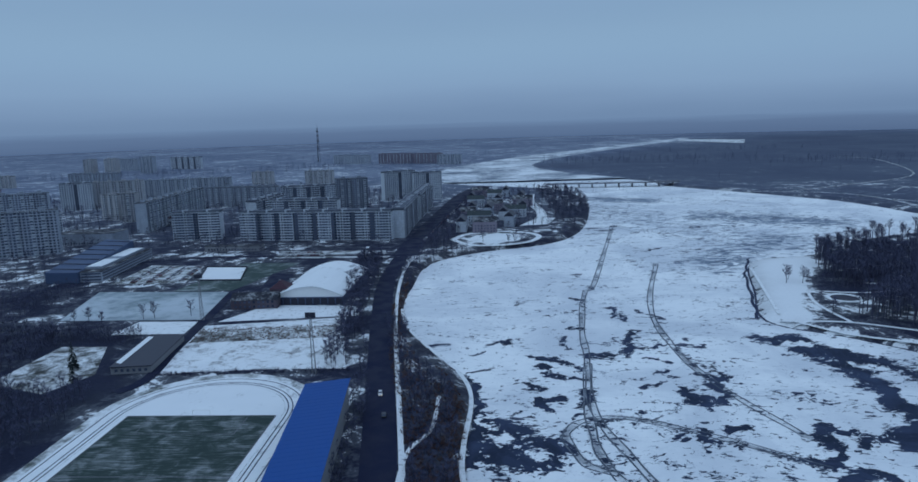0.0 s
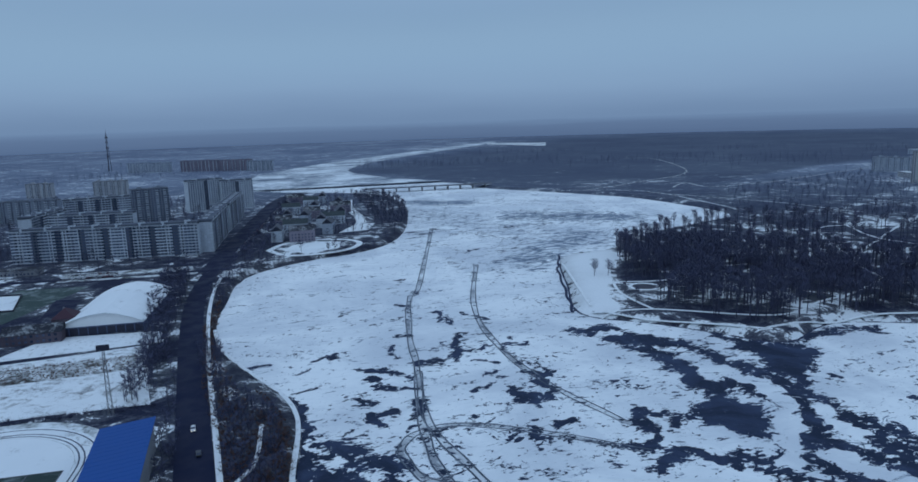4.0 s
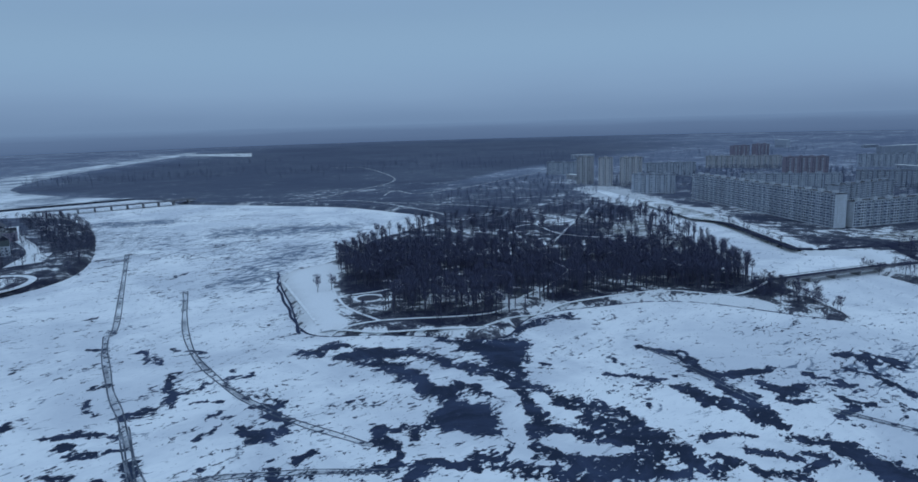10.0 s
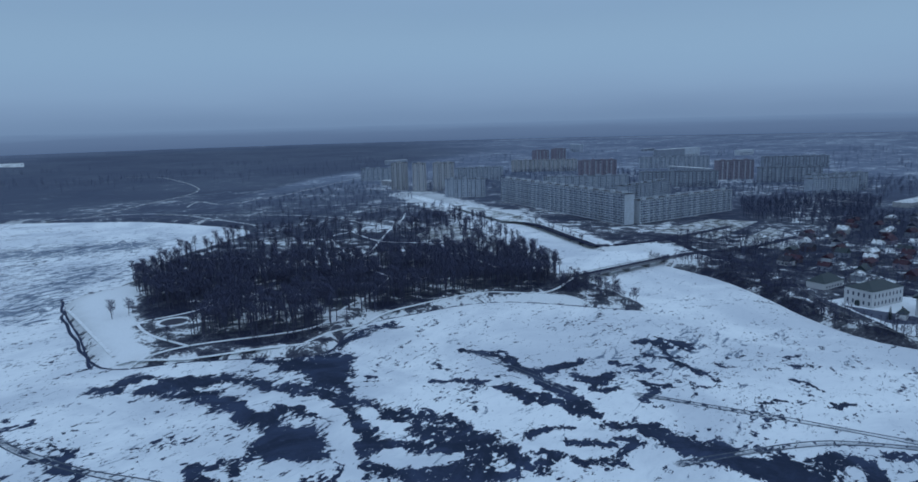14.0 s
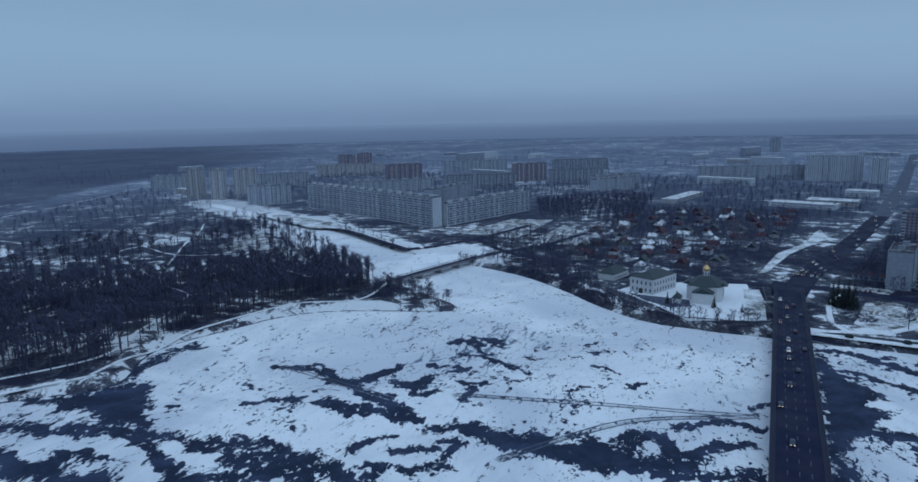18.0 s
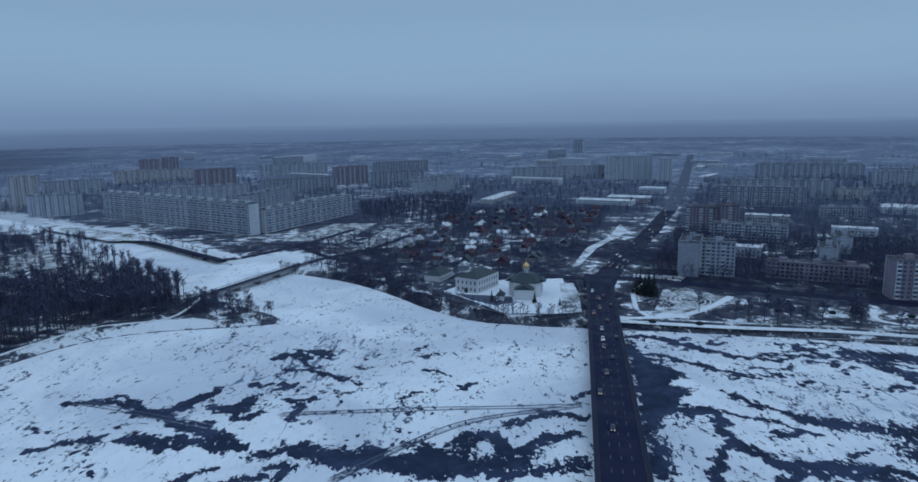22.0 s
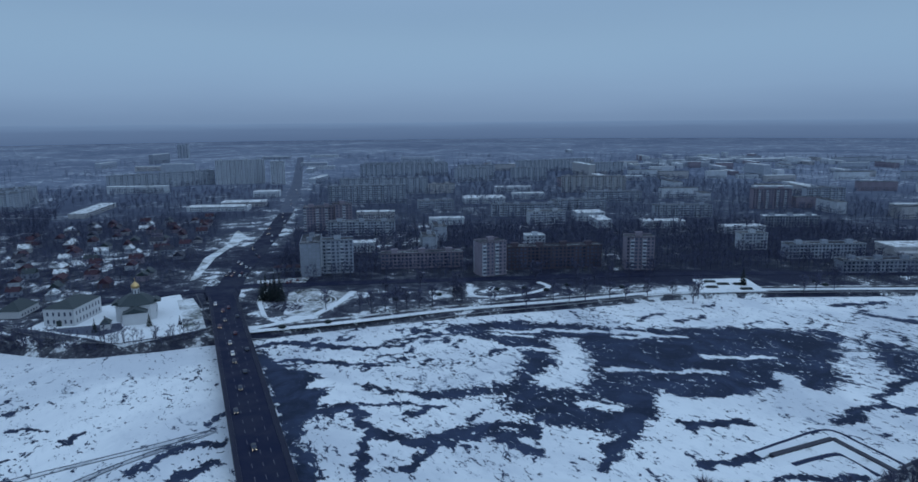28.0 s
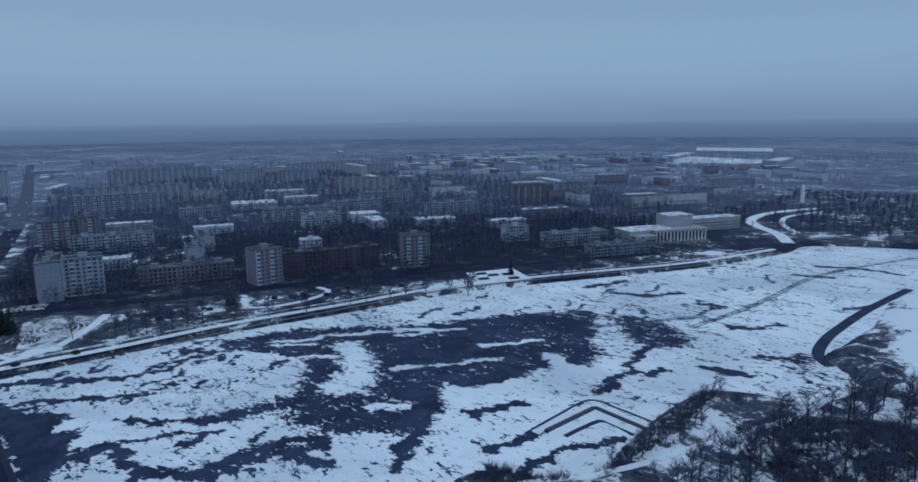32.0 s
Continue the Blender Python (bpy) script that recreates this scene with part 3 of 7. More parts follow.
LEADS_REACH = [
    (6, [(224, 290), (236, 288), (250, 285), (277, 294), (299, 295), (309, 289)]),
    (6, [(206, 271), (211, 259), (212, 245), (212, 230), (211, 213)]),
    (5, [(244, 280), (224, 263), (205, 253)]),
    (5, [(191, 254), (193, 235), (193, 215), (206, 204), (206, 184), (213, 172), (212, 157)]),
    (4, [(211, 213), (214, 198), (218, 182), (210, 165)]),
    (4.5, [(201, 180), (205, 162), (206, 145)]),
    (2.4, [(291, 224), (294, 209), (289, 194), (281, 178), (268, 160), (264, 150), (257, 139)]),
    (2.4, [(281, 179), (290, 170), (307, 165)]),
    (3.2, [(259, 172), (259, 161), (255, 149), (252, 137)]),
    (2, [(257, 184), (254, 170), (251, 157)]),
]
LEADS_REACH_LOW = [
    (2.5, [(289, 156), (278, 142), (285, 136)]),
    (1.5, [(299, 145), (308, 138), (314, 128)]),
    (1.6, [(352, 142), (363, 135), (356, 120)]),
    (1.6, [(333, 140), (332, 123), (322, 109), (316, 98)]),
    (1.6, [(367, 142), (344, 132), (328, 119)]),
    (4.5, [(256, 52), (263, 43), (263, 34), (249, 31)]),
    (3.6, [(235, 46), (236, 26), (240, 10), (249, 0)]),
    (3, [(252, 26), (262, 15), (266, 4)]),
    (3, [(274, 30), (282, 18), (284, 6), (280, -2)]),
    (2.5, [(300, 0), (308, -8)]),
    (3, [(224, 130), (232, 124), (231, 119)]),
    (3.6, [(214, 126), (217, 114), (220, 109)]),
    (2, [(223, 146), (233, 144), (237, 136)]),
    (2, [(248, 214), (257, 199), (262, 191)]),
    (1.8, [(310, 50), (318, 45)]),
    (1.6, [(334, 69), (327, 60)]),
]
LEADS_SOUTH = [
    (2.6, [(289, -57), (270, -55), (256, -54), (247, -65), (242, -77), (242, -91)]),
    (2.2, [(257, -52), (244, -43), (231, -37)]),
    (2.4, [(227, -55), (234, -63), (236, -74), (231, -81)]),
    (1.6, [(286, -61), (277, -76), (266, -90)]),
    (4, [(308, -64), (290, -80), (279, -92), (274, -107), (271, -124), (263, -131)]),
    (3, [(387, -43), (384, -59), (372, -68), (354, -88)]),
    (2, [(359, -45), (343, -65), (326, -83)]),
    (2, [(354, -88), (349, -107), (354, -116)]),
    (2, [(374, -126), (353, -138), (344, -164)]),
    (3, [(241, -93), (237, -104), (227, -111), (231, -95)]),
    (2.6, [(211, -144), (202, -129), (192, -113)]),
    (2.5, [(199, -164), (195, -181), (188, -186)]),
    (3.5, [(171, -221), (173, -240), (172, -252)]),
]
LEADS_SOUTH_LOW = [
    (4, [(130, -311), (118, -316), (112, -324)]),
    (3, [(191, -390), (177, -392)]),
    (3, [(159, -351), (146, -361), (137, -376)]),
    (3.5, [(120, -429), (108, -448)]),
    (3, [(145, -277), (127, -282)]),
    (2.4, [(183, -310), (177, -261), (165, -251), (160, -265)]),
    (2.6, [(175, -145), (172, -156), (169, -171)]),
    (2.4, [(157, -143), (156, -160), (149, -173), (142, -182)]),
    (4, [(263, -54), (243, -66), (240, -79), (232, -94), (214, -101)]),
    (3, [(250, -381), (227, -389), (215, -409)]),
    (3, [(274, -383), (260, -418)]),
    (3, [(167, -518), (144, -524)]),
    (3, [(161, -563), (130, -574), (105, -568)]),
]
OPEN_FORD = [
    [(152, 347), (165, 348), (178, 349), (182, 337), (191, 322), (198, 309), (195, 301), (183, 308), (170, 311), (165, 326), (159, 334)],
    [(169, 310), (174, 296), (174, 275), (173, 260), (168, 243), (157, 233), (152, 224), (158, 214), (164, 207), (171, 206), (179, 216), (184, 228), (180, 236), (187, 247), (188, 261), (186, 273), (186, 293), (181, 306)],
    [(225, 312), (233, 301), (243, 288), (257, 284), (255, 272), (245, 261), (232, 256), (221, 239), (217, 243), (219, 258), (224, 276), (225, 292)],
]
OPEN_BAY = [
    [(4, 261), (12, 257), (21, 249), (27, 243), (35, 231), (36, 220), (30, 214), (20, 210), (12, 213), (6, 215), (3, 228), (2, 245)],
]
OPEN_REACH = [
    [(252, 117), (252, 102), (253, 86), (258, 70), (256, 61), (250, 49), (246, 36), (246, 26), (238, 30), (235, 46), (232, 60), (236, 74), (239, 90), (243, 105)],
]
OPEN_SOUTH = [
    [(379, -38), (356, -42), (344, -47), (332, -52), (315, -52), (300, -50), (289, -57), (282, -57), (286, -45), (282, -34), (271, -28), (253, -27), (234, -24), (239, -17), (257, -20), (282, -25), (320, -30)],
    [(363, -144), (359, -178), (337, -205), (311, -229), (294, -258), (276, -287), (258, -316), (243, -330), (225, -311), (212, -280), (196, -263), (193, -241), (207, -231), (205, -197), (218, -187), (220, -171), (211, -154), (205, -139), (220, -129), (231, -114), (257, -111), (270, -114), (281, -137), (305, -161), (325, -156), (342, -147)],
    [(220, -332), (203, -337), (185, -329), (166, -317), (170, -295), (189, -292), (207, -311)],
]
# snowy floes inside the dark ice
FLOES = [
    (2.2, [(330, -190), (305, -225), (290, -240)]),
    (1.8, [(300, -215), (280, -250)]),
    (2.0, [(262, -180), (245, -205), (232, -225)]),
    (1.6, [(322, -150), (300, -172)]),
    (1.8, [(250, -235), (232, -262)]),
    (1.6, [(345, -165), (330, -185)]),
    (3, [(202, 248), (198, 232), (188, 215), (175, 198), (163, 187)]),
    (3, [(188, 271), (184, 259)]),
    (2.5, [(199, 266), (196, 253)]),
    (7, [(150, 208), (144, 214)]),
    (3, [(199, 205), (203, 197)]),
    (3, [(184, 186), (178, 179)]),
    (3.5, [(184, 171), (190, 168)]),
    (3, [(167, 335), (179, 331)]),
    (3.5, [(294, -48), (300, -57), (306, -63)]),
    (2.5, [(317, -48), (319, -59)]),
    (8, [(306, -186), (278, -171), (265, -149)]),
    (6, [(288, -125), (297, -141)]),
    (4.5, [(224, -178), (211, -175)]),
    (4, [(216, -244), (196, -236)]),
    (4, [(209, -191), (208, -204)]),
    (2.5, [(237, -143), (227, -154)]),
    (2, [(338, -164), (325, -175)]),
    (2.5, [(251, 74), (252, 67)]),
    (3, [(199, 241), (197, 229)]),
    (3, [(198, 254), (201, 249)]),
    (3, [(206, 219), (203, 211)]),
    (2.5, [(11, 239), (15, 232)]),
    (2.5, [(5, 252), (8, 249)]),
    (2.5, [(22, 227), (27, 222)]),
]
GREY = [(30, 0.34, [(211, 992), (260, 960)]), (45, 0.30, [(305, 783), (389, 730)]), (30, 0.24, [(310, 640), (241, 575), (204, 531)]),
        (60, 0.16, [(180, 900), (250, 700), (300, 620)]), (25, 0.15, [(330, 140), (370, 120)]), (40, 0.10, [(300, -120), (240, -250), (180, -330)])]
RUTS = [[(168, 741), (97, 483), (84, 450), (67, 371), (60, 314), (50, 260), (47, 226), (51, 205)],
        [(158, 537), (119, 416), (109, 337), (112, 281), (126, 232)], [(51, 209), (41, 217), (37, 238), (47, 250), (66, 251), (89, 237), (122, 208)],
        [(282, 126), (288, 64), (293, -1)], [(230, 92), (274, 49), (293, -1)], [(294, 223), (270, 152)],
        [(177, -336), (164, -411), (153, -529), (105, -654)], [(224, -297), (181, -363)], [(60, 314), (52, 262), (58, 220), (66, 180)]]


def near_line(P, line, reach, closed=False):
    """The points within reach of a line, and how far off they lie."""
    c = smooth(line, 4, closed)
    a = np.array(c)
    box = np.where((P[:, 0] > a[:, 0].min() - reach) & (P[:, 0] < a[:, 0].max() + reach) & (P[:, 1] > a[:, 1].min() - reach) & (P[:, 1] < a[:, 1].max() + reach))[0]
    return c, box, line_distance(P[box], c, closed) if len(box) else np.zeros(0)


def lead(P, strokes, out, strength=0.36):
    """Dark ice along lines, thinning out to the sides."""
    for w, line in strokes:
        _, box, d = near_line(P, line, 2.2 * w + 2)
        out[box, 0] = np.maximum(out[box, 0], strength * (1.0 if w < 3.4 else 0.78) * np.clip(1.0 - d / (1.45 * w + 0.5), 0, 1))


def brush(P, strokes, channel, out):
    for w, s, line in strokes:
        _, box, d = near_line(P, line, 3 * w)
        out[box, channel] = np.maximum(out[box, channel], s * np.exp(-(d / w) ** 2 * 0.7))


ix = np.concatenate([np.arange(-700, -60, 20.0), np.arange(-60, 440, 1.6), np.arange(440, 960, 4.0), np.arange(960, 1220, 20.0)])
iy = np.concatenate([np.arange(-920, -620, 12.0), np.arange(-620, -340, 2.5), np.arange(-340, 420, 1.6), np.arange(420, 660, 2.5), np.arange(660, 1320, 5.0)])
IP = np.stack([a.ravel() for a in np.meshgrid(ix, iy)], 1)
wet = inside(IP, WATER)
near = wet.reshape(len(iy), len(ix)).copy()
for _ in range(4):
    g = near.copy()
    g[1:] |= near[:-1]
    g[:-1] |= near[1:]
    g[:, 1:] |= near[:, :-1]
    g[:, :-1] |= near[:, 1:]
    near = g
near = near.ravel()
ic = np.zeros((len(IP), 3))
sel = np.where(near)[0]
sub = np.zeros((len(sel), 3))
SP = IP[sel]
wob = np.zeros_like(SP)
for k, (wave, amp) in enumerate(((23, 1.3), (11, 0.9), (6.3, 0.6))):
    wob[:, 0] += amp * np.sin(SP[:, 1] * 6.283 / wave + k + 1.3 * np.sin(SP[:, 0] * 6.283 / (wave * 1.7)))
    wob[:, 1] += amp * np.sin(SP[:, 0] * 6.283 / wave + 2 * k + 1.3 * np.sin(SP[:, 1] * 6.283 / (wave * 1.6)))
WP = SP + wob
for depth, pools in ((0.33, OPEN_FORD + OPEN_REACH), (0.24, OPEN_BAY), (0.34, OPEN_SOUTH[:1]), (0.245, OPEN_SOUTH[1:2]), (0.21, OPEN_SOUTH[2:])):
    for poly in pools:
        c, box, d = near_line(WP, poly, 12, True)
        d = d * np.where(inside(WP[box], c), -1, 1)
        sub[box, 0] = np.maximum(sub[box, 0], depth * np.clip(0.5 - d / 9.0, 0, 1))
lead(WP, LEADS_BAY + LEADS_BAY_LOW + LEADS_FORD + LEADS_FORD_LOW + LEADS_REACH + LEADS_REACH_LOW + LEADS_SOUTH + LEADS_SOUTH_LOW, sub)
# short torn leads, following the flow
flow = random.Random(3)
for count, cx, cy, rx, ry, turn, reach in ((16, 352, -95, 30, 40, -75, 26), (10, 285, -100, 45, 45, -60, 22), (16, 270, -330, 50, 90, -66, 26), (12, 190, -420, 45, 110, -72, 28), (10, 330, 90, 45, 40, -60, 12),
                                           (18, 60, 330, 60, 130, 60, 7), (10, 120, 300, 40, 90, 40, 8), (12, 180, 640, 80, 90, 20, 22), (8, 30, 260, 30, 50, 30, 9), (10, 240, 200, 50, 60, -120, 7)):
    strokes = []
    for _ in range(count):
        x, y = cx + flow.uniform(-1, 1) * rx, cy + flow.uniform(-1, 1) * ry
        a = radians(turn + flow.uniform(-22, 22))
        ln = reach * flow.uniform(0.3, 1.1)
        strokes.append((flow.uniform(0.9, 2.0), [(x, y), (x + ln * math.cos(a) * 0.5 + flow.uniform(-2, 2), y + ln * math.sin(a) * 0.5 + flow.uniform(-2, 2)), (x + ln * math.cos(a), y + ln * math.sin(a))]))
    lead(WP, strokes, sub, 0.25)
for w, line in FLOES:
    _, box, d = near_line(WP, line, 2.5 * w + 2)
    sub[box, 0] -= 0.30 * np.clip(1.3 - d / (1.4 * w), 0, 1)
brush(WP, GREY, 1, sub)
brush(SP, [(2.6, 0.07, r) for r in RUTS], 0, sub)
brush(SP, [(2.3, 0.32, r) for r in RUTS], 2, sub)
# broken ice is commonest below the two bridges and rare in the wide northern bay
calm = np.clip((np.hypot(SP[:, 0] - 20, SP[:, 1] - 480) - 90) / 120, 0, 1)
calm *= np.clip((np.hypot(SP[:, 0] - 330, SP[:, 1] - 240) - 40) / 70, 0, 1)
canal = SP[:, 0] > 420
sub[:, 0] += 0.024 * calm - 0.012 - 0.06 * canal + 0.012 * (SP[:, 1] < -20)
ic[sel] = sub
river_ice = tagged(grid_object("river_ice", ix, iy, np.zeros(len(IP)), ic, M_ICE, near), "frozen river with snow, dark bare ice and old ruts", "river ice", kind="structure")


FAR_WATER = [p for p in smooth(SHORE + SHORE_B + SHORE_C + SHORE_D, 3, True) if p[1] > 1288]
fr = Shape().prism(FAR_WATER[::-1], TOWN_Z - 0.5, TOWN_Z + 0.12)
tagged(part("river_upper_reach", fr, M_ICEFAR), "far reach of the frozen river beyond the bridge", "river ice", kind="structure")


LAYER = [0]


def next_layer():
    """A small step up, so that no two strips lie in one plane."""
    LAYER[0] += 1
    return 0.004 * (LAYER[0] % 40)


def ribbon(name, pts, width, material, label, category, lift=0.06, z=None, n=6, kind="structure"):
    """A strip of road or path laid on the ground."""
    c = np.array(smooth(pts, n))
    t = np.gradient(c, axis=0)
    t /= np.linalg.norm(t, axis=1)[:, None]
    q = np.stack([-t[:, 1], t[:, 0]], 1)
    a, b = c + q * width / 2, c - q * width / 2
    step_up = next_layer()
    za = np.full(len(c), z + step_up) if z is not None else step_up + np.maximum(np.maximum(height(a), height(b)), height(c)) + lift
    s = Shape()
    k = len(c)
    s.add([(*p, h) for p, h in zip(a, za)] + [(*p, h) for p, h in zip(b, za)] + [(*p, h - 0.4) for p, h in zip(a, za)] + [(*p, h - 0.4) for p, h in zip(b, za)],
          [(i + 1, i, k + i, k + i + 1) for i in range(k - 1)] + [(i, i + 1, 2 * k + i + 1, 2 * k + i) for i in range(k - 1)] + [(k + i + 1, k + i, 3 * k + i, 3 * k + i + 1) for i in range(k - 1)])
    return tagged(part(name, s, material), label, category, kind=kind)


def patch(name, poly, material, label, category, lift=0.05, z=TOWN_Z, kind="structure"):
    s = Shape().prism(poly, z - 0.4, z + lift + next_layer() * 0.5)
    return tagged(part(name, s, material), label, category, kind=kind)


# glowing backdrop ring: horizon haze and far land painted as an emission gradient
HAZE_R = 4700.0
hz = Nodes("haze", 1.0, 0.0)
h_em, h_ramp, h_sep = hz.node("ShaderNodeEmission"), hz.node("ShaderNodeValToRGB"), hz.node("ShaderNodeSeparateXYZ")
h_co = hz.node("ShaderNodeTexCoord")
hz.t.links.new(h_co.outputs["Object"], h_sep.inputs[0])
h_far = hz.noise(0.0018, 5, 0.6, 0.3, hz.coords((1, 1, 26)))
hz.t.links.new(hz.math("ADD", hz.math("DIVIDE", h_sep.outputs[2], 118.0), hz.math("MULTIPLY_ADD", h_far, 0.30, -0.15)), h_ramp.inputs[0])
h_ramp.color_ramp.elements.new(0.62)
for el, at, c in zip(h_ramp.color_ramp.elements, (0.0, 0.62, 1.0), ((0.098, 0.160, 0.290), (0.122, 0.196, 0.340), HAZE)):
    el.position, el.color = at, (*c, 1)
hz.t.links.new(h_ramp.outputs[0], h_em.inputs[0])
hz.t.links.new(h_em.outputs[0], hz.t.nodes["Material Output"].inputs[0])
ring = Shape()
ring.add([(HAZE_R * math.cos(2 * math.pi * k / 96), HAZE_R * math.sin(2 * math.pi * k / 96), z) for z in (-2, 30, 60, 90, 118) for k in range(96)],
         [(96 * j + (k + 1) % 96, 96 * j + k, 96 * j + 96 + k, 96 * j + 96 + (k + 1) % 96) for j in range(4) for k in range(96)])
tagged(part("backdrop", ring, hz.m), "glowing backdrop painted as distant woods fading into blue horizon haze", "backdrop", kind="structure")

for r in RUTS:
    c = np.array(smooth(r, 8))
    e = np.gradient(c, axis=0)
    e /= np.linalg.norm(e, axis=1)[:, None]
    q = np.stack([-e[:, 1], e[:, 0]], 1)
    for side in (-1, 1):
        wob_r = 0.3 * np.sin(np.arange(len(c)) * 0.9 + side) + 0.5 * np.sin(np.arange(len(c)) * 0.31)
        ribbon("sledge_rut", [tuple(v) for v in c + q * (side * 1.5 + wob_r)[:, None]], 0.7, M_RUT, "old frozen vehicle rut across the snowy ice", "rut", z=0.03, n=2)

FIELDS = [[(1067, 3120), (1237, 2934), (1309, 3104), (1133, 3313)], [(1029, 3178), (1143, 2716), (1224, 2903), (1107, 3416)], [(795, -1742), (552, -1840), (596, -2000), (947, -2093)], [(1032, -2504), (768, -2542), (858, -2854), (1138, -2772)]]
for q in FIELDS:
    patch("far_field", q, M_LAWN, "far snow-covered field on the plain", "field", 0.3)

# ---- roads, bridges ----
ribbon("road_embankment", [(-20, 120), (-30, 202), (-36, 259), (-49, 378), (-56, 460), (-57, 520), (-54, 580)], 13, M_ROAD, "two-lane wet asphalt road along the river bank", "road")
ribbon("road_avenue_north", [(-54, 580), (-46, 650), (-28, 820), (8, 1104), (60, 1250)], 22, M_ROAD, "wide wet asphalt avenue between apartment blocks", "road", 0.08)
ribbon("pavement_river", [(-14, 120), (-22, 202), (-28, 259), (-40, 372), (-46, 455), (-47, 520), (-44, 575)], 2.2, M_SNOWPATH, "snow-covered footpath beside the embankment road", "footpath", 0.1)
AXIS_A, AXIS_B = (500.0, -42.5), (30.0, 20.0)
ribbon("road_avenue_east", [(480, -40), (545, -60), (611, -86), (721, -131), (911, -203)], 18, M_ROAD, "wide wet asphalt avenue leading away from the bridge", "road", 0.08)
ribbon("road_avenue_far", [(900, -199), (1050, -249), (1296, -330), (1442, -375), (2313, -643)], 19, M_PAVE, "long paler grey avenue running through the far town", "road", 0.16)
ribbon("road_quay_street", [(520, -55), (448, -214), (372, -372), (280, -520)], 12, M_ROAD, "quiet street behind the promenade trees", "road", 0.08)
ribbon("road_far_bank", [(823, 612), (706, 416), (612, 300), (597, 268), (660, 225), (760, 190)], 9, M_ROAD, "narrow asphalt road along the canal bank", "road", 0.08)


M_WALK = road_material("damp_paving", (0.022, 0.024, 0.042))


def box_beam(x0, x1, w0, w1, z0, z1):
    return Shape().box(x0, w0, z0, x1, w1, z1)


def road_bridge():
    ax, ay = AXIS_B
    L = math.dist(AXIS_A, AXIS_B)
    turn = math.degrees(math.atan2(AXIS_A[1] - ay, AXIS_A[0] - ax))
    b = thing("road_bridge", ax, ay, 0, turn, "long concrete road bridge with four wet asphalt lanes", "bridge")
    part("deck", box_beam(0, L - 12, -9.2, 9.2, 5.2, 6.6), M_CONC, b)
    part("roadway", box_beam(0, L - 12, -7.3, 7.3, 6.6, 6.68), M_ROAD, b, "wet dark asphalt")
    for s in (-1, 1):
        part("sidewalk", box_beam(0, L - 12, s * 8.3 - 0.95, s * 8.3 + 0.95, 6.6, 6.85), M_WALK, b)
        part("railing_rail", box_beam(0, L - 12, s * 9.1 - 0.06, s * 9.1 + 0.06, 7.75, 7.85), M_DARK, b)
        post = Shape().box(-0.05, -0.05, 0, 0.05, 0.05, 0.95).mesh("railing_post")
        for k in range(74):
            part("railing_post", post, M_DARK, b, at=pose(3 + k * 6.2, s * 9.1, 6.83))
    pier = Shape()
    pier.prism([(-1.3, -7), (0, -8.6), (1.3, -7), (1.3, 7), (0, 8.6), (-1.3, 7)], -1, 4.2)
    pier.box(-1.8, -9, 4.2, 1.8, 9, 5.2)
    pm = pier.mesh("pier")
    for k in range(9):
        part("pier", pm, M_CONC, b, at=pose(20 + k * 43, 0, 0))
    dash = Shape().box(-1.5, -0.09, 0, 1.5, 0.09, 0.012).mesh("lane_mark")
    for lane in (-3.6, 0.0, 3.6):
        for k in range(48):
            part("lane_mark", dash, M_MARK, b, at=pose(4 + k * 9.2, lane, 6.682))
    ramp = Shape()
    ramp.add([(L - 12, -9.2, 6.6), (L - 12, 9.2, 6.6), (L + 30, 9.2, TOWN_Z + 0.1), (L + 30, -9.2, TOWN_Z + 0.1), (L - 12, -12, 0), (L - 12, 12, 0), (L + 30, 12, 2), (L + 30, -12, 2)],
             [(0, 3, 2, 1), (0, 4, 7, 3), (1, 2, 6, 5), (0, 1, 5, 4)])
    part("approach_ramp", ramp, M_ROAD, b)
    return b


road_bridge()


def street_lamp_mesh():
    s = Shape().tube((0, 0, 0), (0, 0, 9), 0.11, 0.07, 6)
    s.tube((0, 0, 8.9), (0, 1.8, 9.4), 0.05, 0.05, 5)
    h = Shape().box(-0.16, 1.5, 9.33, 0.16, 2.2, 9.47)
    return s.mesh("pole"), h.mesh("lamp_head")


LP, LH = street_lamp_mesh()


def street_lamp(x, y, z, turn):
    o = thing("street_lamp", x, y, z, turn, "tall grey steel street lamp with one arm, unlit", "street lamp", "street lamps")
    part("pole", LP, M_CONC, o)
    part("lamp_head", LH, M_DARK, o)


bx, by = np.array(AXIS_B), np.array(AXIS_A)
bu = (by - bx) / np.linalg.norm(by - bx)
for x, y, z, turn in ((482, 226, 4.2, -20), (512, 214, 4.2, -20), (542, 203, 4.2, -20), (388, -165, TOWN_Z, 90), (372, -238, TOWN_Z, 90), (398, -110, TOWN_Z, 90)):
    street_lamp(x, y, z, turn)


